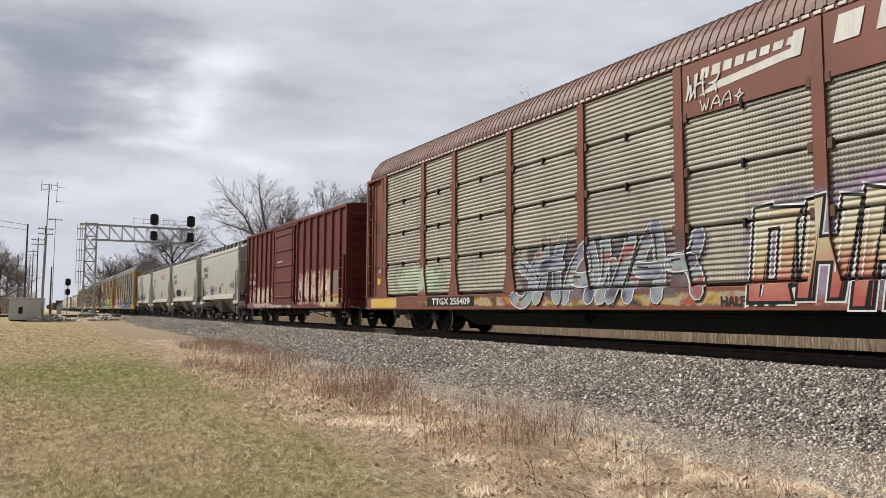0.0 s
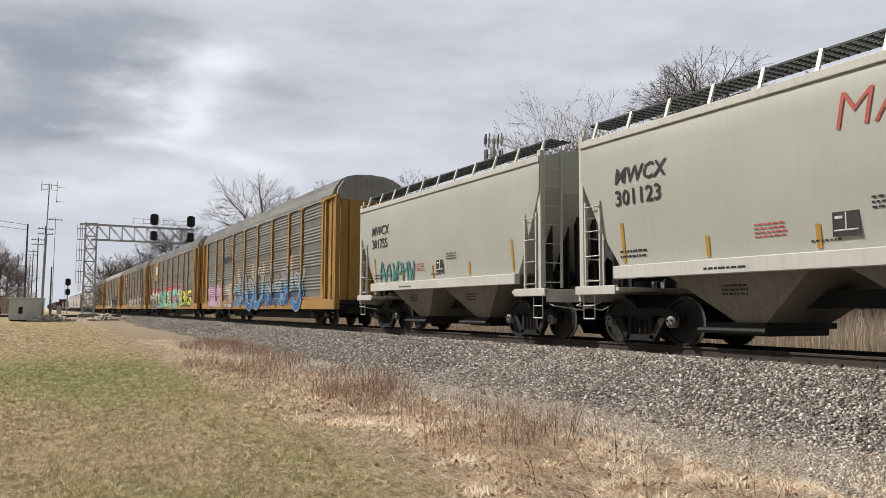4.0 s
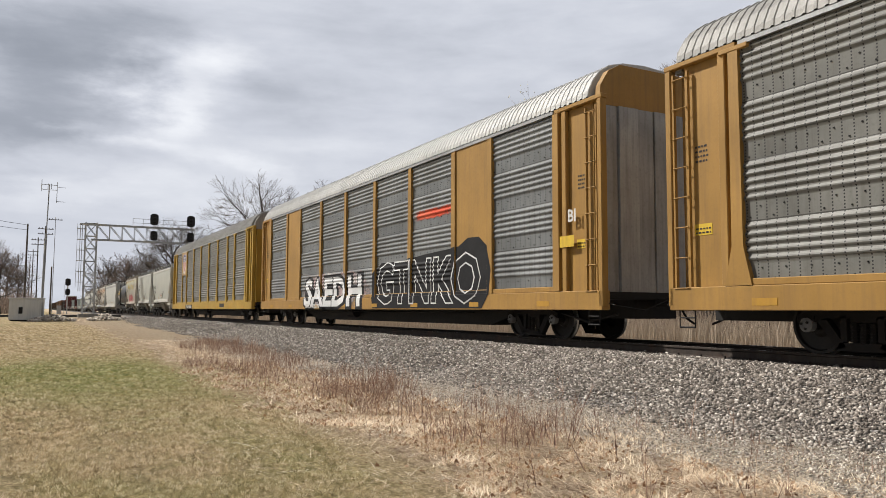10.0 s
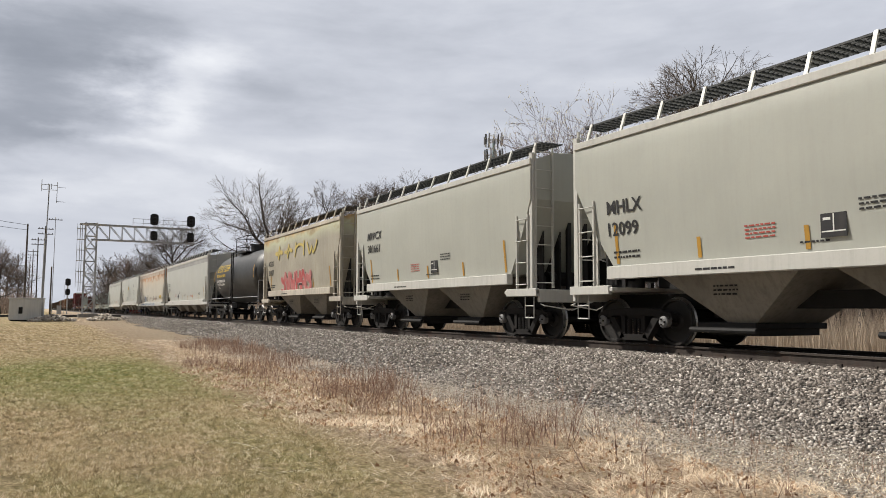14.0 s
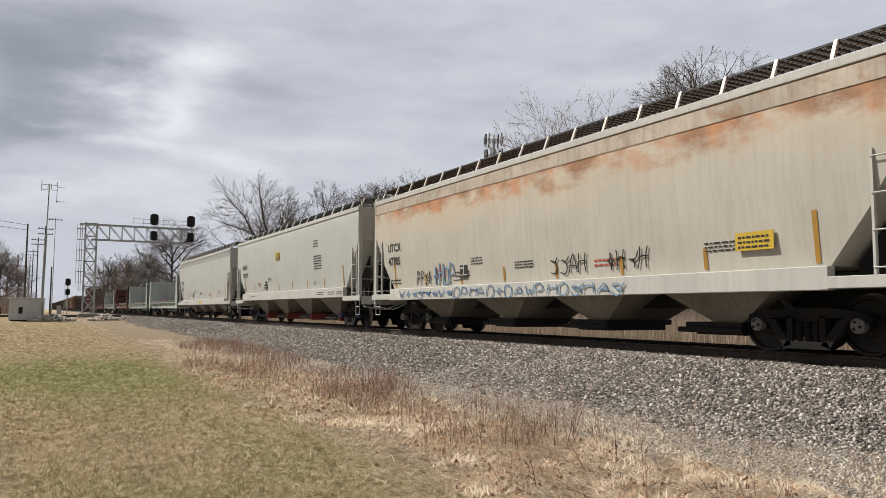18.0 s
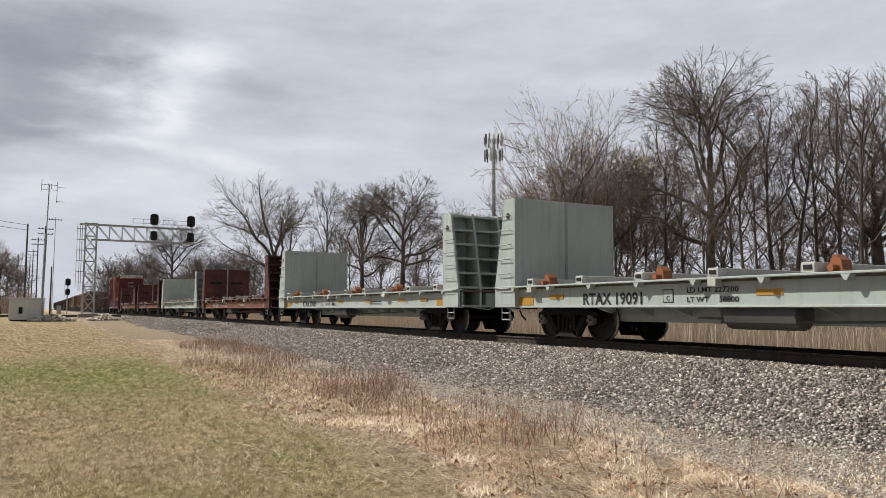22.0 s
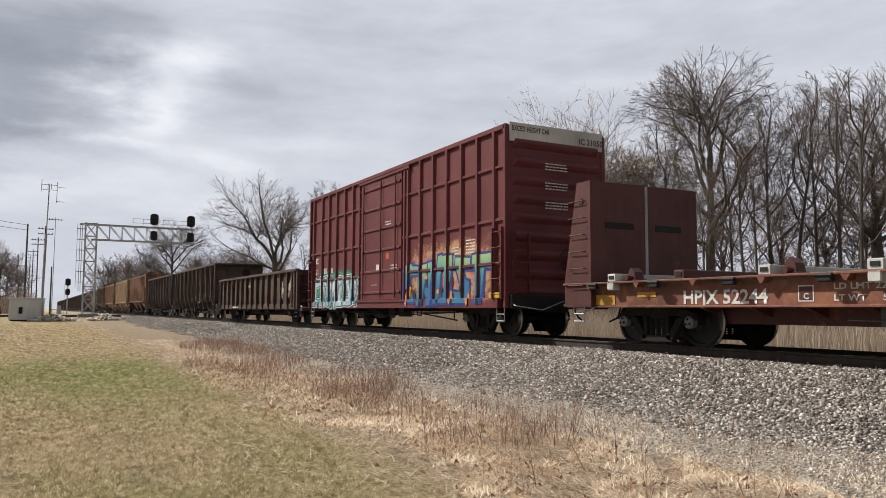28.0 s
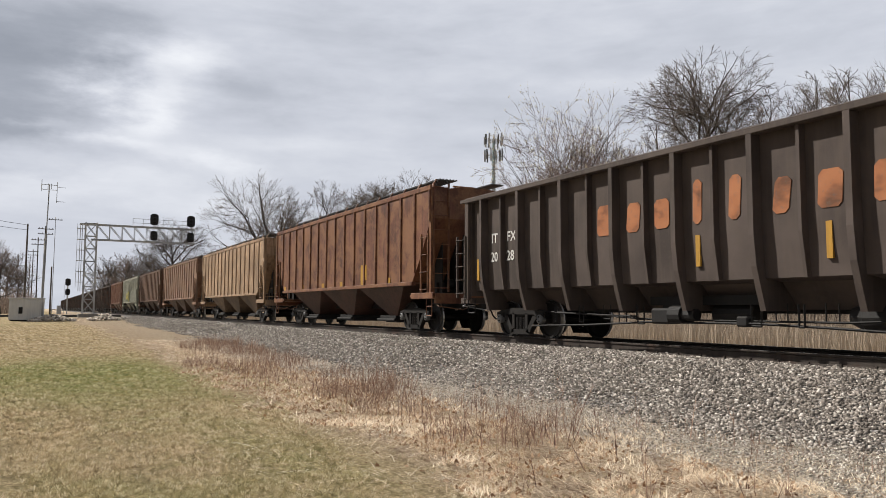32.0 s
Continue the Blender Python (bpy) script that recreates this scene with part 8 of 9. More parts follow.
def plant_material(name, cols, rough=0.85):
    if name in MATS:
        return MATS[name]
    m, n, b = material(name)
    r = n.add("ShaderNodeNewGeometry").outputs["Random Per Island"]
    co = n.add("ShaderNodeTexCoord").outputs["Object"]
    k = len(cols)
    c = n.ramp(n.math("ADD", n.math("MULTIPLY", r, 0.75), n.math("MULTIPLY", n.noise(co, 0.7, 3.0), 0.3)), [(0.05 + 0.9 * i / (k - 1), cols[i]) for i in range(k)])
    n.link(c, b.inputs["Base Color"])
    b.inputs["Roughness"].default_value = rough
    b.inputs["Specular IOR Level"].default_value = 0.25
    thin_leaf(n, b, 0.25)
    MATS[name] = m
    return m


GRASS = grass_material()
STRAW = plant_material("dry_straw", [(0.24, 0.16, 0.105), (0.66, 0.50, 0.35), (0.95, 0.80, 0.60), (1.0, 0.94, 0.80)])
STALK = plant_material("weed_stalk", [(0.09, 0.052, 0.04), (0.20, 0.12, 0.088), (0.34, 0.215, 0.16), (0.60, 0.45, 0.33)])
LEAF = plant_material("dead_leaf", [(0.14, 0.07, 0.04), (0.40, 0.23, 0.125), (0.80, 0.60, 0.42)])
REED = plant_material("dry_reed", [(0.36, 0.29, 0.22), (0.44, 0.36, 0.28), (0.52, 0.43, 0.34)])


def lawn_edge(x):
    """Where the mown lawn gives way to the rough strip."""
    return 3.0 + (0.9 * min(1.0, max(0.0, (-x - 19) / 14)))


def lawn_d(x, y):
    clump = min(1.0, max(0.05, 0.45 + 1.5 * noise.noise((x * 6, y * 4, 4)) + 0.9 * noise.noise((x * 1.6, y * 1.6, 6))))
    return clump * (1.0 if y < lawn_edge(x) + 0.6 * noise.noise((x * 0.5, y * 0.5, 1)) else 0.12)


def straw_d(x, y):
    e = y + 0.9 * noise.noise((x * 0.45, y * 0.45, 5)) + 0.35 * noise.noise((x * 2.1, y * 2.1, 15))
    lo, hi = lawn_edge(x) + 0.1, 5.9
    patch = min(1.0, max(0.16, 0.48 + 1.3 * noise.noise((x * 1.1, y * 1.1, 2)) + 0.8 * noise.noise((x * 3.5, y * 3.5, 8))))
    return patch if lo < e < hi else (0.03 if e <= lo else max(0.0, 0.22 * (7.6 - e) / 1.7))


def weed_d(x, y):
    lo = 4.35 + 0.05 * (x + 8) if x > -21 else 3.7 + 0.13 * (-21 - x)
    hi = 6.2 - 0.07 * (x + 9)
    if not lo + 0.5 * noise.noise((x * 0.7, y * 0.7, 3)) < y < hi or x < -37:
        return 0.0
    return max(0.03, 0.30 + 1.2 * noise.noise((x * 0.4, y * 0.5, 7)) + 0.7 * noise.noise((x * 1.7, y * 1.7, 9)))


for n, x0, x1, w, lo, hi, r, seed in ((42000, -10.0, -3.4, 0.0026, 0.02, 0.055, 0.035, 11), (36000, -17.0, -10.0, 0.005, 0.02, 0.06, 0.05, 24), (48000, -30.0, -17.0, 0.008, 0.02, 0.05, 0.06, 25), (42000, -72.0, -30.0, 0.016, 0.02, 0.05, 0.09, 26)):
    y0 = -1.6 + 0.27 * (x0 + 10) if x0 < -10 else -0.6
    tagged(new("lawn_grass", tuft_mesh("lawn_grass", n, (x0, x1, y0, 4.8), 9, lo, hi, r, w, GRASS, seed, lawn_d)), "short dormant lawn grass, green and tan", "grass", kind="stuff")
tagged(new("dry_straw", blade_mesh("dry_straw", 130000, (-10.5, -3.4, 2.4, 7.4), ground_height, 0.04, 0.20, 0.0026, 0.30, STRAW, 12, straw_d, 1.0)), "matted dry straw beside the ballast", "dry grass", kind="stuff")
tagged(new("dry_straw", blade_mesh("dry_straw", 46000, (-24, -10.5, 2.6, 7.2), ground_height, 0.05, 0.20, 0.0050, 0.35, STRAW, 19, straw_d, 1.0)), "matted dry straw beside the ballast", "dry grass", kind="stuff")
tagged(new("dry_straw", blade_mesh("dry_straw", 30000, (-38, -24, 3.0, 7.6), ground_height, 0.05, 0.22, 0.008, 0.35, STRAW, 29, straw_d, 0.9, True)), "matted dry straw beside the ballast", "dry grass", kind="stuff")
tagged(new("fallen_stems", blade_mesh("fallen_stems", 900, (-11.5, -3.5, 1.5, 5.6), ground_height, 0.25, 0.8, 0.0032, 0.03, STRAW, 18, None, 1.42)), "long fallen straw stems on the lawn", "dry grass", kind="stuff")
tagged(new("weed_stalks", weed_mesh("weed_stalks", 26000, (-37, -7, 3.2, 8.0), 0.24, 0.60, 0.0055, STALK, 13, weed_d)), "reddish brown dead weed stalks", "weeds", kind="stuff")
tagged(new("weed_stalks", weed_mesh("weed_stalks", 1500, (-12, -4.0, 3.6, 7.6), 0.16, 0.42, 0.0030, STALK, 23, lambda x, y: 0.5)), "sparse dead weed stalks in straw and gravel", "weeds", kind="stuff")
tagged(new("tall_stems", weed_mesh("tall_stems", 60, (-16, -4.2, 3.4, 7.4), 0.6, 1.0, 0.0065, STALK, 17, lambda x, y: 1.0)), "single tall dead weed stems", "weeds", kind="stuff")
tagged(new("dead_leaves", blade_mesh("dead_leaves", 20000, (-22, -4.0, 2.8, 6.0), ground_height, 0.03, 0.07, 0.02, 1.3, LEAF, 14, lambda x, y: straw_d(x, y))), "brown dead leaves caught in the straw", "leaves", kind="stuff")
tagged(new("reeds", blade_mesh("reeds", 42000, (-90, 12, 19.0, 23.0), ground_height, 1.2, 2.1, 0.008, 0.10, REED, 15)), "pale dry reeds behind the track", "reeds", kind="stuff")
tagged(new("far_reeds", blade_mesh("far_reeds", 9000, (-220, -90, 19.0, 25.0), ground_height, 1.0, 1.7, 0.03, 0.10, REED, 16)), "pale dry reeds behind the track", "reeds", kind="stuff")

BARK = steel("tree_bark", (0.115, 0.096, 0.084), dirt=0.4, fade=0.35, dirtcol=(0.045, 0.038, 0.034), rough=0.95)
TWIG = steel("bare_twigs", (0.165, 0.136, 0.115), dirt=0.3, fade=0.3, dirtcol=(0.06, 0.048, 0.042), rough=0.95)
BUD = plant_material("spring_buds", [(0.46, 0.42, 0.26), (0.62, 0.57, 0.38), (0.74, 0.68, 0.50)])
TWIG_RED = steel("reddish_twigs", (0.215, 0.158, 0.132), dirt=0.3, fade=0.3, dirtcol=(0.08, 0.055, 0.045), rough=0.95)


class Wood:
    """Gathers tapered limbs as tubes with few sides."""

    def __init__(self):
        self.v, self.f, self.n = [], [], 0

    def limb(self, pts, radii, sides):
        pts = np.array(pts)
        ang = np.arange(sides) * 2 * math.pi / sides
        d = pts[-1] - pts[0]
        d = d / (np.linalg.norm(d) + 1e-9)
        a = np.cross(d, (0.3, 0.1, 1.0) if abs(d[2]) < 0.9 else (1, 0.2, 0))
        a /= np.linalg.norm(a) + 1e-9
        b = np.cross(d, a)
        ring = np.cos(ang)[:, None] * a + np.sin(ang)[:, None] * b
        self.v.append((pts[:, None] + ring[None] * np.array(radii)[:, None, None]).reshape(-1, 3))
        k = len(pts)
        i, j = np.meshgrid(np.arange(k - 1), np.arange(sides), indexing="ij")
        j2 = (j + 1) % sides
        a0, a1, b1, b0 = i * sides + j, i * sides + j2, (i + 1) * sides + j2, (i + 1) * sides + j
        self.f.append(np.concatenate([np.stack([a0, a1, b1], -1).reshape(-1, 3), np.stack([a0, b1, b0], -1).reshape(-1, 3)]) + self.n)
        self.n += k * sides

    def twig(self, p, q, r):
        """A pointed twig of three faces."""
        d = q - p
        a = np.cross(d, (0.3, 0.2, 1.0))
        a = a / (np.linalg.norm(a) + 1e-9) * r
        b = np.cross(d, a)
        b = b / (np.linalg.norm(b) + 1e-9) * r
        self.v.append(np.array([p + a, p - a * 0.5 + b * 0.87, p - a * 0.5 - b * 0.87, q]))
        self.f.append(np.array([(0, 1, 3), (1, 2, 3), (2, 0, 3)]) + self.n)
        self.n += 4

    def mesh(self, name, mat):
        return tri_mesh(name, np.concatenate(self.v), np.concatenate(self.f), mat)


def grow(seed, h, style):
    """Trunk and crown of a bare tree of height h, kept within an egg-shaped crown."""
    rng = np.random.RandomState(seed)
    trunk, crown, buds = Wood(), Wood(), Wood()
    low, wide, gnarl, lift, kids, depth = (style[k] for k in ("low", "wide", "gnarl", "lift", "kids", "depth"))
    r0 = h * style["girth"]
    mid, tall = h * (1 + low) / 2, h * (1 - low) / 2

    def outside(p):
        e = (p[0] ** 2 + p[1] ** 2) / (wide * h) ** 2
        return e + ((p[2] - mid) / tall) ** 2 if p[2] > mid else e + (style["skirt"] * (p[2] - mid) / tall) ** 2

    def path(p, d, length, segs, wander, up, free=False):
        pts = [np.array(p, float)]
        d = np.array(d, float)
        for _ in range(segs):
            d = d + rng.normal(0, wander, 3) + np.array((0, 0, up))
            d /= np.linalg.norm(d)
            q = pts[-1] + d * length / segs
            if outside(q) > 1.0 and not free:
                break
            pts.append(q)
        return pts, d

    def branch(p, d, length, r, level):
        if outside(p) > 0.85 and level > 2:
            length *= 0.6
        if level == depth:
            tip = np.array(p) + np.array(d) * length * rng.uniform(0.7, 1.3)
            crown.twig(np.array(p), tip, max(r * 1.2, style["fine"]))
            for _ in range(style.get("buds", 0) if p[2] > h * 0.55 and outside(p) > 0.5 else 0):
                q = p + (tip - p) * rng.uniform(0.2, 1.0) + rng.normal(0, 0.03, 3)
                buds.twig(q, q + rng.normal(0, 0.05, 3) + np.array((0, 0, 0.05)), 0.026)
            return
        segs = max(1, 6 - level) if level < 4 else 1
        pts, _ = path(p, d, length, segs, gnarl, lift * (0.25 if level > 2 else 1.0), level == 1 and outside(p) > 0.9)
        k = len(pts) - 1
        if k == 0:
            return
        r = max(r, style["fine"] * 1.15)
        radii = [r * (1 - 0.42 * i / segs) for i in range(k + 1)]
        (trunk if level <= 3 else crown).limb(pts, radii, (8, 6, 5, 4, 3, 3, 3, 3)[level])
        n = kids[level]
        for i in range(n):
            t = 1.0 if i < 2 else rng.uniform(0.30, 0.95)
            j = min(k - 1, int(t * k))
            u = t * k - j
            q = pts[j] * (1 - u) + pts[j + 1] * u
            dd = pts[j + 1] - pts[j]
            dd = dd / np.linalg.norm(dd)
            side = rng.normal(0, 1, 3)
            side -= dd * side.dot(dd)
            side /= np.linalg.norm(side)
            ang = rng.uniform(0.20, 0.55) if i < 2 else rng.uniform(0.55, 1.05)
            nd = dd * math.cos(ang) + side * math.sin(ang)
            branch(q, nd, length * rng.uniform(0.56, 0.78) * (1.0 if i < 2 else 0.85), r * (0.56 if i == 0 else 0.44 if i == 1 else 0.34) * rng.uniform(0.85, 1.1), level + 1)

    tp, _ = path((0, 0, -0.3), (0, 0, 1), h * style["bole"], 6, 0.035, 0.03, True)
    trunk.limb(tp, [r0 * (1.4 if i == 0 else 1 - style["taper"] * i / (len(tp) - 1)) for i in range(len(tp))], 9)
    first = style["first"]
    for i in range(first):
        t = style["fork"] + (1 - style["fork"]) * (i + 0.5 + rng.uniform(-0.3, 0.3)) / first
        j = min(len(tp) - 2, int(t * (len(tp) - 1)))
        u = t * (len(tp) - 1) - j
        q = tp[j] * (1 - u) + tp[j + 1] * u
        a = i * 2.4 + rng.uniform(-0.4, 0.4)
        el = style["angle"][1] + (style["angle"][0] - style["angle"][1]) * (i / max(1, first - 1)) + rng.uniform(-0.12, 0.12)
        d = (math.cos(a) * math.sin(el), math.sin(a) * math.sin(el), math.cos(el))
        branch(q, d, h * style["limb"] * rng.uniform(0.85, 1.15) * (1.15 - 0.4 * t), r0 * rng.uniform(0.34, 0.46), 1)
    return trunk, crown, buds


STYLES = {
    "oak": dict(skirt=0.95, low=0.24, wide=0.40, gnarl=0.20, lift=0.04, kids=(0, 5, 5, 4, 4, 5), depth=6, girth=0.022, bole=0.62, taper=0.65, fork=0.50, first=11, angle=(0.20, 1.35), limb=0.25, fine=0.011),
    "elm": dict(skirt=0.85, low=0.28, wide=0.47, gnarl=0.13, lift=0.06, kids=(0, 5, 4, 4, 4, 5), depth=6, girth=0.024, bole=0.38, taper=0.35, fork=0.72, first=7, angle=(0.12, 1.0), limb=0.27, fine=0.011),
    "thin": dict(skirt=0.85, low=0.30, wide=0.20, gnarl=0.13, lift=0.10, kids=(0, 4, 4, 4, 5), depth=5, girth=0.010, bole=0.75, taper=0.7, fork=0.42, first=8, angle=(0.2, 0.85), limb=0.17, fine=0.012),
    "willow": dict(buds=2, skirt=0.85, low=0.10, wide=0.46, gnarl=0.09, lift=0.06, kids=(0, 5, 4, 4, 4, 4), depth=6, girth=0.014, bole=0.20, taper=0.3, fork=0.6, first=12, angle=(0.05, 1.0), limb=0.32, fine=0.011),
    "shrub": dict(skirt=0.6, low=0.0, wide=0.62, gnarl=0.14, lift=0.07, kids=(0, 4, 4, 4), depth=4, girth=0.012, bole=0.10, taper=0.3, fork=0.2, first=9, angle=(0.1, 0.95), limb=0.42, fine=0.014),
    "far": dict(skirt=0.8, low=0.18, wide=0.40, gnarl=0.15, lift=0.05, kids=(0, 5, 5, 4, 4), depth=5, girth=0.020, bole=0.50, taper=0.6, fork=0.45, first=8, angle=(0.25, 1.2), limb=0.25, fine=0.022),
}
KINDS = {}
for key, (seed, h, st, mat) in {"oak": (3, 20, "oak", TWIG), "oak2": (8, 20, "oak", TWIG), "elm": (5, 19, "elm", TWIG), "elm2": (14, 18, "elm", TWIG_RED), "thin": (7, 18, "thin", TWIG),
                                "thin2": (21, 18, "thin", TWIG_RED), "thin3": (33, 18, "thin", TWIG), "willow": (9, 19, "willow", TWIG_RED), "willow2": (19, 19, "willow", TWIG_RED), "shrub": (51, 7, "shrub", TWIG), "shrub2": (52, 7, "shrub", TWIG_RED), "far": (4, 17, "far", TWIG), "far2": (44, 17, "far", TWIG_RED)}.items():
    t, c, bd = grow(seed, h, STYLES[st])
    top = float(np.percentile(np.concatenate(c.v)[:, 2], 99.7))
    KINDS[key] = (t.mesh("trunk", BARK), c.mesh("crown", mat), bd.mesh("new_growth", BUD) if bd.n else None, top)


def tree(kind, x, y, h, turn=0, label="bare grey-brown deciduous tree", name="tree", group="bare trees behind the track"):
    tm, cm, bd, hh = KINDS[kind]
    ob = thing(name, label, name, group, at=(x, y, ground_height(x, y)))
    ob.scale = (h / hh,) * 3
    ob.rotation_euler = (0, 0, radians(turn))
    for name, me in (("trunk", tm), ("crown", cm), ("new_growth", bd)):
        if me:
            new(name, me).parent = ob
    return ob


def polar(px, dist):
    """Ground point seen in the direction of picture column px, at a distance from the camera."""
    a = math.atan((px - 784) / 1343.2) + YAW
    return -math.cos(a) * dist, math.sin(a) * dist


for k, px, dist, h, turn, lab in (
        ("elm", 486, 104, 19.2, 110, "spreading bare tree with forked trunk"), ("oak2", 712, 96, 18.6, 0, "broad bare oak tree with dark limbs"), ("oak", 640, 108, 18.4, 70, ""), ("thin", 577, 112, 20.0, 30, ""), ("thin3", 560, 118, 13.0, 80, ""),
        ("oak2", 305, 150, 17.6, 200, ""), ("far2", 375, 175, 13.0, 10, ""), ("far", 240, 190, 14.0, 120, ""), ("far2", 205, 210, 13.5, 60, ""), ("far", 335, 185, 14.0, 300, ""), ("far2", 270, 200, 14.0, 220, ""), ("far", 410, 160, 13.5, 33, ""), ("far", 452, 150, 13.5, 133, ""), ("elm2", 800, 112, 16.8, 140, ""), ("thin2", 620, 125, 14.0, 10, ""), ("thin2", 598, 118, 15.5, 210, ""),
        ("willow", 1022, 74, 20.6, 0, "budding tree with pale yellow-green twigs"), ("willow2", 955, 78, 16.8, 90, "budding tree with pale yellow-green twigs"), ("willow2", 1085, 80, 18.6, 150, "budding tree with pale yellow-green twigs"),
        ("oak", 1262, 66, 22.6, 200, "tall broad bare oak tree"), ("thin", 1175, 72, 19.0, 15, ""), ("thin2", 1370, 68, 20.0, 80, ""), ("thin3", 1440, 72, 21.0, 130, ""), ("elm", 1560, 70, 22.0, 300, ""),
        ("thin3", 1215, 75, 18.0, 0, ""), ("thin2", 1125, 70, 16.5, 35, ""), ("thin", 1040, 84, 15.5, 265, ""), ("thin3", 1160, 82, 17.0, 95, ""), ("thin", 1300, 74, 17.0, 190, ""), ("thin3", 1345, 80, 19.0, 20, ""), ("thin2", 1320, 62, 15.5, 50, ""), ("thin", 1405, 66, 20.5, 100, ""), ("thin3", 1480, 64, 20.0, 150, ""), ("thin2", 1140, 76, 17.5, 220, ""), ("thin3", 1080, 90, 18.0, 300, ""),
        ("thin", 985, 92, 14.5, 80, ""), ("thin2", 900, 96, 13.5, 160, ""), ("thin3", 858, 104, 14.5, 250, ""), ("thin", 1520, 60, 18.5, 10, ""), ("thin3", 1250, 58, 12.0, 40, ""), ("thin2", 1610, 64, 17.0, 10, ""), ("elm", 1680, 74, 20.0, 10, ""),
        ("thin2", 760, 120, 13.0, 0, ""), ("thin3", 540, 125, 12.5, 110, ""), ("far2", 500, 140, 12.0, 40, ""), ("far2", 675, 130, 13.0, 140, ""), ("far", 850, 120, 12.5, 240, ""), ("far", 12, 190, 13.5, 0, ""), ("far2", -20, 170, 14.0, 50, ""), ("far", 32, 230, 13.0, 0, ""), ("far2", 2, 150, 11.5, 77, ""), ("far", 192, 170, 11.5, 70, ""), ("far2", 225, 165, 12.0, 150, ""), ("far", 258, 160, 11.0, 250, ""), ("far2", 350, 155, 12.5, 330, ""), ("far", 388, 150, 12.5, 99, ""), ("far2", 425, 145, 12.0, 188, ""), ("far", 585, 135, 11.0, 277, ""), ("far2", 740, 125, 11.5, 17, ""),
        ("far", 940, 100, 12.5, 20, ""), ("far2", 1010, 96, 13.0, 120, ""), ("far", 1110, 94, 13.5, 220, ""), ("far2", 1190, 92, 14.0, 320, ""), ("far", 1280, 90, 14.5, 60, ""), ("far2", 1380, 88, 15.0, 160, ""), ("far", 1460, 86, 15.0, 260, ""), ("far2", 1540, 84, 15.0, 10, "")):
    x, y = polar(px, dist)
    tree(k, x, y, h, turn, lab or "bare grey-brown deciduous tree")
# a limb hanging into the top corner from a tree close beside the track
x, y = polar(2110, 46)
tree("oak2", x, y, 23.0, 35, "large bare tree beside the field")

BRUSH = plant_material("bare_brush", [(0.12, 0.092, 0.077), (0.24, 0.185, 0.152), (0.42, 0.335, 0.275)])


def thicket_polar(name, n, p0, p1, d0, d1, hmin, hmax, w, seed):
    me = blade_mesh(name, n, (0, 1, 0, 1), lambda a, b: 0.0, hmin, hmax, w, 0.42, BRUSH, seed)
    co = np.empty(len(me.vertices) * 3)
    me.vertices.foreach_get("co", co)
    co = co.reshape(-1, 5, 3)
    rng = np.random.RandomState(seed + 100)
    px, ds = rng.uniform(p0, p1, len(co)), rng.uniform(d0, d1, len(co))
    a = np.arctan((px - 784) / 1343.2) + YAW
    root = co[:, :2].mean(1, keepdims=True).copy()
    root[..., 2] = 0
    co = co - root + np.stack([-np.cos(a) * ds, np.sin(a) * ds, np.full(len(a), LAWN_Z)], -1)[:, None]
    me.vertices.foreach_set("co", co.ravel())
    me.update()
    return tagged(new(name, me), "tangled bare grey-brown brush under the trees", "brush", kind="stuff")


rng = random.Random(77)
for p0, p1, d0, d1, n, lo, hi in ((176, 480, 130, 190, 40, 5.0, 9.5), (480, 900, 112, 150, 26, 4.0, 8.5), (880, 1620, 62, 92, 40, 3.5, 7.5)):
    for i in range(n):
        x, y = polar(p0 + (p1 - p0) * (i + rng.random()) / n, rng.uniform(d0, d1))
        tree(rng.choice(("shrub", "shrub2")), x, y, rng.uniform(lo, hi), rng.uniform(0, 360), "bare grey-brown bush with many thin stems", "bush", "bushes under the trees")
thicket_polar("brush", 30000, 860, 1760, 62, 98, 0.8, 6.0, 0.016, 31)
thicket_polar("brush", 30000, 235, 900, 112, 190, 0.8, 5.0, 0.03, 32)
thicket_polar("brush", 5000, -120, 60, 150, 260, 1.5, 6.5, 0.06, 33)

# ---- railway fixtures ----
ALU = steel("weathered_aluminium", (0.46, 0.47, 0.48), dirt=0.2, rough=0.5, metal=0.2)
POLEWOOD = steel("pole_timber", (0.12, 0.10, 0.085), dirt=0.4, fade=0.3, rough=0.95)
SIGBLACK = steel("signal_black", (0.012, 0.012, 0.013), dirt=0.1, rough=0.6)
LENS = steel("unlit_lens", (0.02, 0.015, 0.015), dirt=0.1, rough=0.2)
GX = -94.0
gantry = thing("signal_gantry", "grey lattice cantilever signal bridge over the track", "signal gantry", at=(GX, 0, 0))
Y1, Y2 = 5.15, 16.3
m = Mesh()
for dx in (-0.45, 0.45):
    for dy in (-0.58, 0.58):
        m.box(dx - 0.07, dx + 0.07, Y1 + dy - 0.07, Y1 + dy + 0.07, 0.0, 10.35)
part("mast", m, ALU, gantry)
for i in range(7):
    z0, z1 = 0.3 + i * 1.42, 0.3 + (i + 1) * 1.42
    for dx in (-0.45, 0.45):
        s = 1 if i % 2 else -1
        part("mast_brace", Mesh().tube((dx, Y1 - 0.55 * s, z0), (dx, Y1 + 0.55 * s, z1), 0.035, 5).tube((dx, Y1 + 0.55 * s, z0), (dx, Y1 - 0.55 * s, z1), 0.035, 5).box(dx - 0.03, dx + 0.03, Y1 - 0.55, Y1 + 0.55, z1 - 0.04, z1 + 0.04), ALU, gantry)
for z in (8.45, 10.15):
    for dx in (-0.45, 0.45):
        part("beam_chord", Mesh().box(dx - 0.06, dx + 0.06, Y1 - 1.2 if z > 9 else Y1, Y2, z - 0.07, z + 0.07), ALU, gantry)
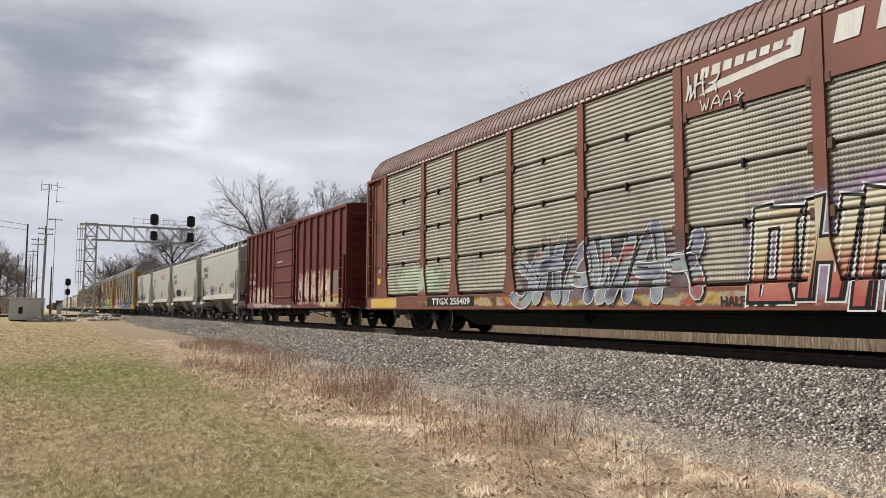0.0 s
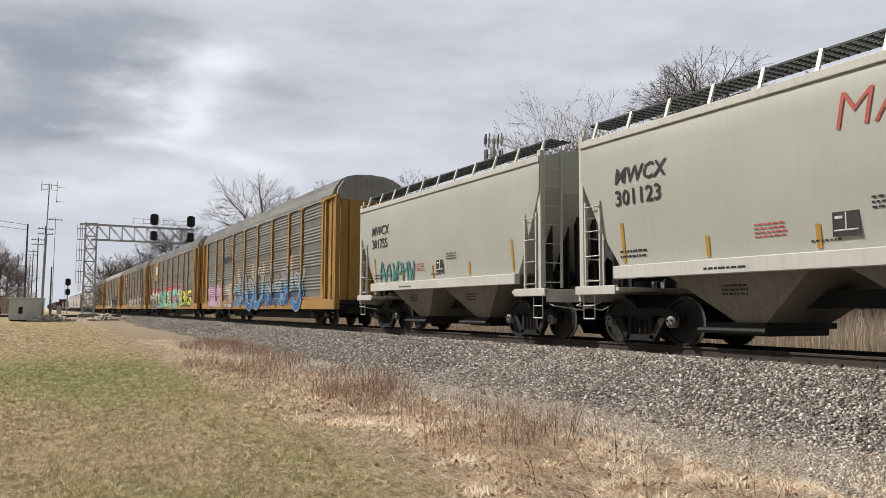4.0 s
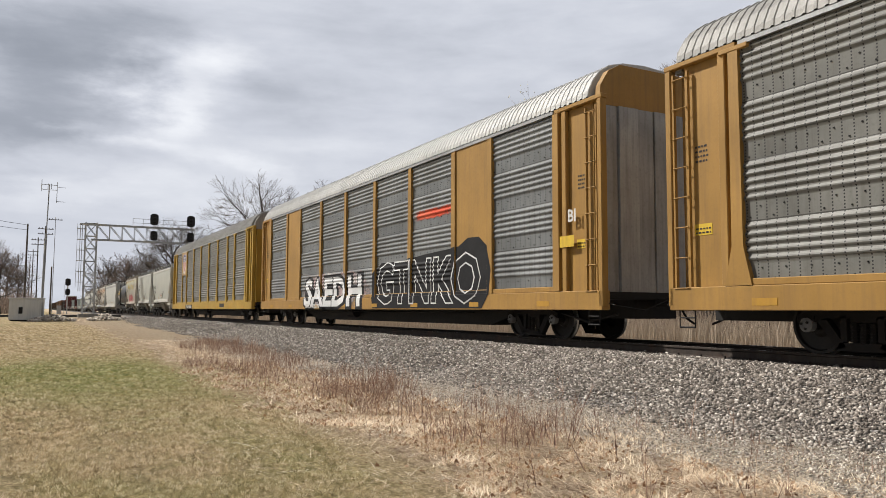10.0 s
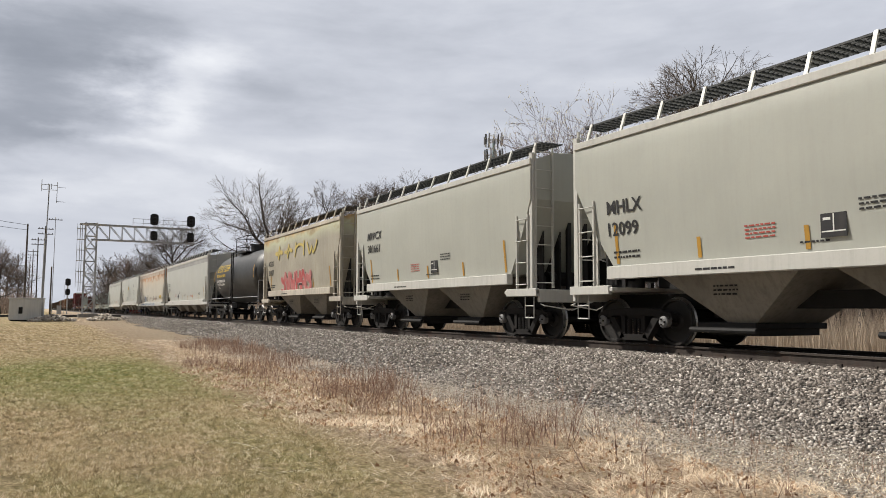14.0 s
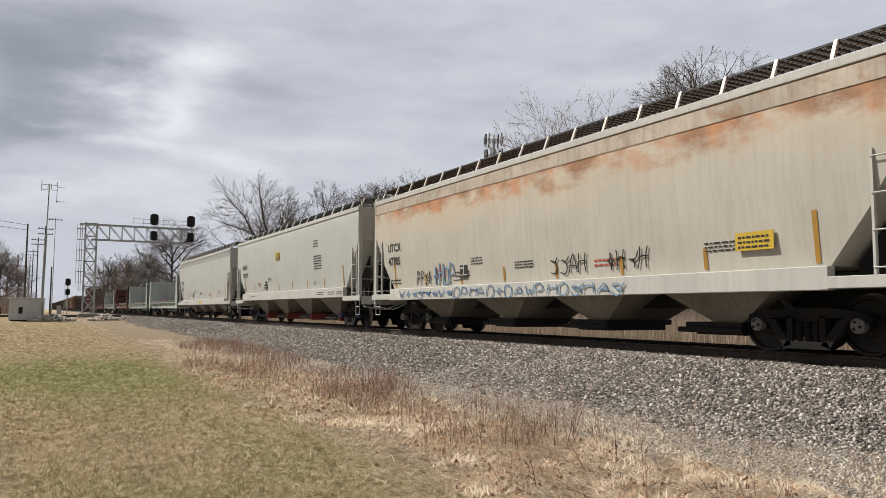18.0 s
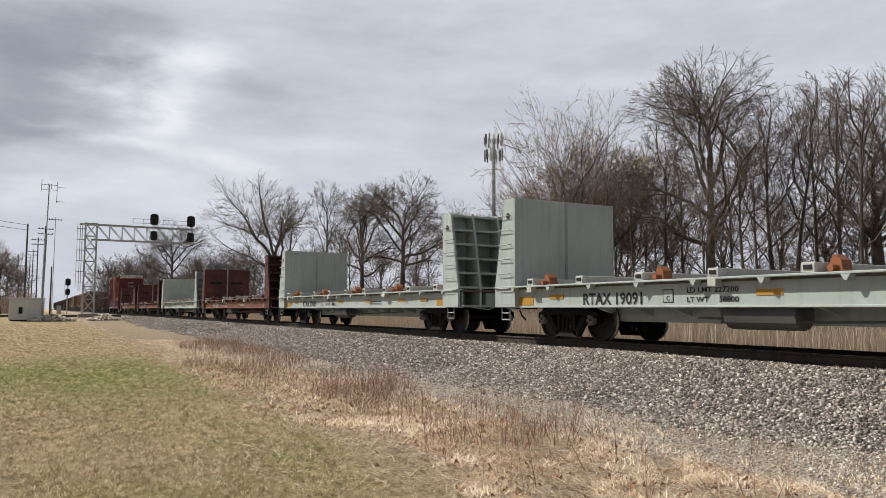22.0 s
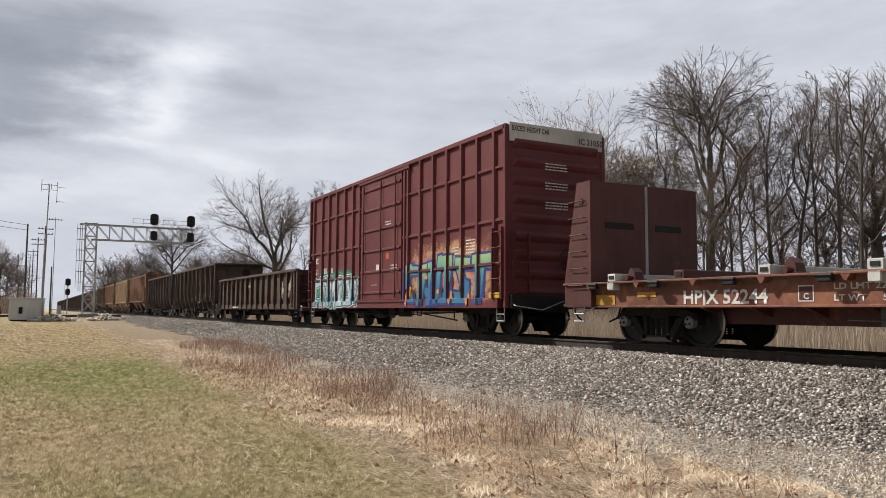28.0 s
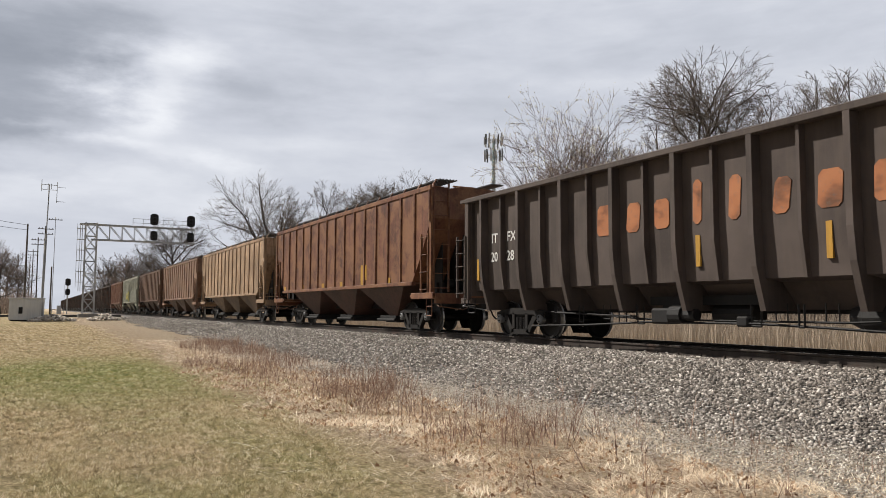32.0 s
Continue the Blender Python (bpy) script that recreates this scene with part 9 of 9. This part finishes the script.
for i in range(8):
    y0, y1 = Y1 + 0.6 + i * 1.32, Y1 + 0.6 + (i + 1) * 1.32
    for dx in (-0.45, 0.45):
        part("beam_brace", Mesh().tube((dx, y0, 10.1), (dx, y1, 8.5), 0.04, 5).box(dx - 0.03, dx + 0.03, y1 - 0.03, y1 + 0.03, 8.45, 10.15), ALU, gantry)
m = Mesh()
for y in (Y1 - 1.1, Y1 - 0.9):
    for dx in (-0.25, 0.25):
        m.box(dx - 0.02, dx + 0.02, y - 0.02, y + 0.02, 2.6, 10.2)
for i in range(22):
    m.tube((-0.25, Y1 - 1.1, 2.8 + i * 0.33), (0.25, Y1 - 1.1, 2.8 + i * 0.33), 0.018, 4)
for i in range(6):
    m.box(-0.32, 0.32, Y1 - 1.4, Y1 - 1.36, 3.6 + i * 1.2, 3.65 + i * 1.2).box(-0.32, 0.32, Y1 - 1.4, Y1 - 0.6, 3.6 + i * 1.2, 3.64 + i * 1.2)
m.box(-0.02, 0.02, Y1 - 1.42, Y1 - 1.38, 3.0, 10.2)
part("caged_ladder", m, ALU, gantry)
m = Mesh().box(-0.9, -0.4, 9.6, Y2, 10.2, 10.25)
for i in range(7):
    y = 9.6 + i * (Y2 - 9.6) / 6
    m.box(-0.9, -0.86, y - 0.02, y + 0.02, 10.2, 11.2)
for z in (10.7, 11.2):
    m.box(-0.9, -0.86, 9.6, Y2, z - 0.02, z + 0.02)
part("signal_walkway", m, ALU, gantry)
part("foundation", Mesh().box(-0.9, 0.9, Y1 - 1.0, Y1 + 1.0, -1.2, 0.12, c=0.04), steel("old_concrete", (0.36, 0.34, 0.31), dirt=0.4, rough=0.95), gantry)


def signal_head(parent, x, y, z, s=1.0):
    """Oval black backplate with hooded lamps."""
    pts = []
    for i in range(24):
        a = 2 * math.pi * i / 24
        pts.append((y + 0.46 * s * math.cos(a), z + 0.30 * s * math.sin(a) + (0.38 * s if math.sin(a) > 0.01 else -0.38 * s if math.sin(a) < -0.01 else 0)))
    h = part("signal_head", Mesh().prism(pts, x, x + 0.09, "x"), SIGBLACK, parent)
    for dz in (0.38, 0, -0.38):
        part("lamp_hood", Mesh().tube((x + 0.09, y, z + dz * s), (x + 0.38, y, z + dz * s), 0.13 * s, 12), LENS, h)
    part("head_bracket", Mesh().tube((x, y, z - 0.7 * s), (x, y, z - 1.05 * s), 0.05, 6), ALU, h)


for y in (11.75, 15.85):
    signal_head(gantry, 0.62, y, 11.05)
    signal_head(gantry, 0.62, y, 9.15, 0.85)

x, y = polar(121, 150)
sig = thing("trackside_signal", "distant black two-headed signal on a grey mast", "signal", at=(x, y, -0.3))
part("mast", Mesh().tube((0, 0, 0), (0, 0, 6.2), 0.09, 8), ALU, sig)
part("signal_ladder", Mesh().box(-0.5, -0.46, -0.5, -0.46, 0, 5.5).box(-0.5, -0.46, -0.12, -0.08, 0, 5.5), ALU, sig)
signal_head(sig, 0.1, 0, 5.65, 0.95)
signal_head(sig, 0.1, 0, 3.9, 0.85)
part("relay_case", Mesh().box(-0.3, 0.3, -1.6, -0.9, 0, 1.5, c=0.03), ALU, sig)

# equipment house
x, y = polar(50.5, 81)
hut = thing("equipment_house", "grey aluminium signal equipment house on the lawn edge", "equipment house", at=(x, y, ground_height(x, y)))
hut.rotation_euler = (0, 0, radians(-2))
HUTW = steel("hut_pale_grey", (0.68, 0.69, 0.69), dirt=0.15, rough=0.5, fade=0.06)
part("shell", Mesh().box(-1.0, 1.0, -1.42, 1.42, 0.08, 2.02, c=0.03), HUTW, hut)
part("roof", Mesh().box(-1.08, 1.08, -1.5, 1.5, 2.02, 2.12, c=0.03), HUTW, hut)
part("base", Mesh().box(-0.95, 0.95, -1.3, 1.3, -0.3, 0.08), FRAME_BLACK, hut)
part("vent", Mesh().box(1.0, 1.04, -0.62, -0.30, 0.65, 1.25), FRAME_BLACK, hut)
part("door", Mesh().box(1.0, 1.025, 0.2, 1.0, 0.2, 1.85, c=0.01), HUTW, hut)
part("conduit", Mesh().tube((1.05, 1.3, 0.0), (1.05, 1.3, 1.7), 0.05, 6), GALV, hut)


def utility_pole(px, dist, top, arms=1, lean=0.0, r=0.14, mat=None, label="weathered timber utility pole", name="utility_pole"):
    x, y = polar(px, dist)
    z = ground_height(x, y)
    p = thing(name, label, "pole", "poles along the road", at=(x, y, z))
    p.rotation_euler = (radians(lean), 0, 0)
    part("pole", Mesh().tube((0, 0, -0.3), (0, 0, top), r, 10, r * 0.65), mat or POLEWOOD, p)
    for i in range(arms):
        zz = top - 0.5 - 0.9 * i
        a = part("cross_arm", Mesh().box(-0.06, 0.06, -1.2, 1.2, zz - 0.06, zz + 0.06), POLEWOOD, p)
        for yy in (-1.05, -0.5, 0.5, 1.05):
            part("insulator", Mesh().tube((0, yy, zz + 0.06), (0, yy, zz + 0.24), 0.05, 6), FRAME_BLACK, a)
    return p


def rise(px_h, dist):
    """Height above the lawn of a thing that stands px_h above the horizon at that distance."""
    return px_h * dist / 1343.2 * 0.92 + EYE.z - LAWN_Z


utility_pole(45, 118, rise(136, 118), 0, r=0.15)
utility_pole(76, 150, rise(135, 150), 2, -0.5, r=0.2)
utility_pole(66, 172, rise(116, 172), 2, 0.5)
utility_pole(57, 215, rise(96, 215), 2)
utility_pole(52, 260, rise(85, 260), 2)
utility_pole(91, 130, rise(65, 130), 0, label="short weathered timber pole by the road")
utility_pole(94, 160, rise(152, 160), 1, r=0.07, mat=ALU, label="slim grey metal pole")

# radio mast
x, y = polar(76, 112)
mast = thing("radio_mast", "slender grey radio mast with side antennas", "antenna mast", at=(x, y, ground_height(x, y)))
mast.rotation_euler = (0, radians(0), 0)
H = rise(206, 112)
mast.rotation_euler = (radians(-0.9), 0, 0)
part("mast", Mesh().tube((0, 0, 0), (0, 0, H * 0.62), 0.17, 8, 0.13).tube((0, 0, H * 0.62), (0, 0, H), 0.07, 6), GALV, mast)
m = Mesh().box(-0.03, 0.03, -0.9, 0.95, H - 0.10, H - 0.04).box(-0.03, 0.03, -0.9, 0.95, H - 0.75, H - 0.70)
for yy, z0, z1 in ((-0.9, -1.0, 0.6), (0.95, -2.4, 0.4), (-0.15, -0.6, 0.1), (0.25, -0.6, 0.1)):
    m.tube((0, yy, H + z0), (0, yy, H + z1), 0.035, 6)
for dz in (-0.3, -2.2):
    m.tube((0, 0.95, H + dz), (0, 2.0, H + dz), 0.025, 5)
part("antenna", m, GALV, mast)

# cell tower
x, y = polar(874, 150)
cell = thing("cell_tower", "grey monopole cell tower with panel antennas", "cell tower", at=(x, y, LAWN_Z))
H = rise(338, 150)
part("monopole", Mesh().tube((0, 0, 0), (0, 0, H - 0.6), 0.55, 14, 0.32), steel("tower_blue_grey", (0.30, 0.38, 0.42), dirt=0.25), cell)
for lev, zz in enumerate((H - 0.9, H - 4.0)):
    part("antenna_platform", Mesh().pipe([(1.7 * math.cos(a), 1.7 * math.sin(a), zz) for a in [2 * math.pi * i / 6 for i in range(7)]], 0.06, 6).pipe([(-1.7, 0, zz), (1.7, 0, zz)], 0.06, 6).pipe([(0, -1.7, zz), (0, 1.7, zz)], 0.06, 6), GALV, cell)
    for i in range(12):
        a = 2 * math.pi * i / 12 + 0.2 * lev
        hh = (1.0, 1.25, 0.8)[i % 3]
        part("panel_antenna", Mesh().box(-0.16, 0.16, -0.10, 0.10, -hh, hh, c=0.03), GALV if i % 3 else GRATING, cell, at=(1.8 * math.cos(a), 1.8 * math.sin(a), zz + 0.2 * (i % 2))).rotation_euler = (0, 0, a)
part("whip", Mesh().tube((0.5, 0, H - 1), (0.5, 0, H + 1.2), 0.04, 5), GALV, cell)

# heaps of stone and a road by the crossing
for px, dist, n, seed, w in ((96, 80, 90, 5, 1.9), (188, 82, 60, 6, 1.5)):
    x, y = polar(px, dist)
    heap = thing("stone_heap", "low heap of pale broken stone", "stone heap", at=(0, 0, 0))
    v, f = loose_stones(seed, n * 4, x - 1.2, x + 1.2, y - w, y + w, lambda a, b: ground_height(a, b) + 0.55 * max(0.0, 1 - abs(b - y) / w) * max(0.0, 1 - abs(a - x) / 1.4), 0.10, 0.20)
    part("stones", tri_mesh("stones", v, f, GRAVEL), None, heap)
ROADM = steel("asphalt", (0.06, 0.058, 0.056), dirt=0.4, dirtcol=(0.16, 0.14, 0.12), rough=0.9, jitter=False)
tagged(new("road", Mesh().prism([(-98.0, -300), (-98.0, 9.0), (-105.0, 9.0), (-105.0, -300)], -0.10 - 0.25, -0.08, "z").mesh("road", ROADM)), "grey asphalt road at the grade crossing", "road", kind="structure")

# overhead wires
px0, py0 = polar(45, 118)
for dz in (0.0, -0.7):
    p0 = Vector((px0, py0, ground_height(px0, py0) + rise(136, 118) - 0.15 + dz))
    p1 = Vector((-58.0, -26.0, 13.5 + dz))
    pts = [p0 + (p1 - p0) * (i / 10) - Vector((0, 0, 1.2 * 4 * (i / 10) * (1 - i / 10))) for i in range(11)]
    tagged(new("overhead_wire", Mesh().pipe(pts, 0.025, 4).mesh("overhead_wire", FRAME_BLACK)), "thin dark overhead wire fixed to a timber pole", "wire")

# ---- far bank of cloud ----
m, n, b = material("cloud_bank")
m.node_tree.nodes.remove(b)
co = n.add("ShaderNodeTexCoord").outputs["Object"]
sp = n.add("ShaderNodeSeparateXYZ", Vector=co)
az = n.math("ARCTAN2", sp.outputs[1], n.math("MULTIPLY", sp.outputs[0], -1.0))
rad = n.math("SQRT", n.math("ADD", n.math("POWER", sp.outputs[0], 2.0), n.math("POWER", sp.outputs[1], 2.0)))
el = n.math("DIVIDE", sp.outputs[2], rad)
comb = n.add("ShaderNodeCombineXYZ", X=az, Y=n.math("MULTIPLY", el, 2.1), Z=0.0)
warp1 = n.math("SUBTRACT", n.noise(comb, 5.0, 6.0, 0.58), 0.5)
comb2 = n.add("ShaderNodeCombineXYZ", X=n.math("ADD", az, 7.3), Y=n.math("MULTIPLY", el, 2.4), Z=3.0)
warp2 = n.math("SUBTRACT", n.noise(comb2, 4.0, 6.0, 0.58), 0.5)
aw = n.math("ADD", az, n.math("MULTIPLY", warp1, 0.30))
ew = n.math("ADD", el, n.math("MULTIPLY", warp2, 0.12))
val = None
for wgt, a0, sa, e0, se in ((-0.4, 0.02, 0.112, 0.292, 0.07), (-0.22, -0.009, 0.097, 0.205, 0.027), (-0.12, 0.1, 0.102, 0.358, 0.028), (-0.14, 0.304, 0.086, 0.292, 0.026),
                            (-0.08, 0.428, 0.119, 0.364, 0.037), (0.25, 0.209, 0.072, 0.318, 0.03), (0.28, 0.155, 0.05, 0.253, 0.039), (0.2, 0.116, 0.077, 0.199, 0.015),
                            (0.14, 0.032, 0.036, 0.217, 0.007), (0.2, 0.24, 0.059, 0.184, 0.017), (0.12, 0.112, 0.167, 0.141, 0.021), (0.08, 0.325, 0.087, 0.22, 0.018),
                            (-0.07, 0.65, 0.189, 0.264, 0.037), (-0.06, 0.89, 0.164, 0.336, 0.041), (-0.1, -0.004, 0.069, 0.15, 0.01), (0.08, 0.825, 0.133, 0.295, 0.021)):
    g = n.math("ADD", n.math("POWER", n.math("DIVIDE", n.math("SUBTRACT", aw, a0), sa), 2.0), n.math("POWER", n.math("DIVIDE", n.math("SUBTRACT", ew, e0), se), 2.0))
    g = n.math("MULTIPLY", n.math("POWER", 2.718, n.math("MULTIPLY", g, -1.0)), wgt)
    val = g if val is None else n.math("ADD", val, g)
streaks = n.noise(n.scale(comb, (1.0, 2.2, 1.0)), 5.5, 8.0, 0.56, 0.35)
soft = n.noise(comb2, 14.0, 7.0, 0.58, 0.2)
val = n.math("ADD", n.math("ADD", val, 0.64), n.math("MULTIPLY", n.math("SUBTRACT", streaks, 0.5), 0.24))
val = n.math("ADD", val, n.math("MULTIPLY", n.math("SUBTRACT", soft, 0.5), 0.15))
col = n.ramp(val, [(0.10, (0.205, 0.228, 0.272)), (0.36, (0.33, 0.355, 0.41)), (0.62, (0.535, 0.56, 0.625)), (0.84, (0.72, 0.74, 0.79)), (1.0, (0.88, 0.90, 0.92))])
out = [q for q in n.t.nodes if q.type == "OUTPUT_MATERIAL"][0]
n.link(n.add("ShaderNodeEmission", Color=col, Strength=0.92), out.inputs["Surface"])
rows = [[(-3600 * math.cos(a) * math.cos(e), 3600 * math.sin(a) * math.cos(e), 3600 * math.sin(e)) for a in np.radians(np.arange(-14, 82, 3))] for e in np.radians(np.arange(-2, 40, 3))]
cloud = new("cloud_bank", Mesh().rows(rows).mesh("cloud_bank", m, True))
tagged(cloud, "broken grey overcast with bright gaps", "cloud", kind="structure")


# ---- movement ----
def along(t):
    """Metres that the train has run at t seconds; it slows a little."""
    return 16.801 * (t - 14.0) - 0.00747 * (t - 14.0) ** 2


def motions():
    for car, c in CARS:
        walk(car, [(t, pose(c + along(t), TRACK_Y, 0)) for t in (0.0, 4.0, 8.0, 12.0, 16.0, 20.0, 24.0, 28.0, 32.0)])
    # wheels roll; all wheelsets turn alike and share one set of keys
    walk(WHEELS[0], [(i / FPS, pose(0, 0, 0, 0, math.degrees(along(i / FPS) / 0.457) % 360.0, 0)) for i in range(32 * FPS + 1)])
    keys = WHEELS[0].animation_data
    for w in WHEELS[1:]:
        w.rotation_mode = "QUATERNION"
        d = w.animation_data_create()
        d.action = keys.action
        d.action_slot = keys.action_slot
    walk(cloud, [(0.0, pose(0, 0, 0)), (16.0, pose(0, 0, 0, 0, 0, 1.4)), (32.0, pose(0, 0, 0, 0, 0, 2.8))])


motions()
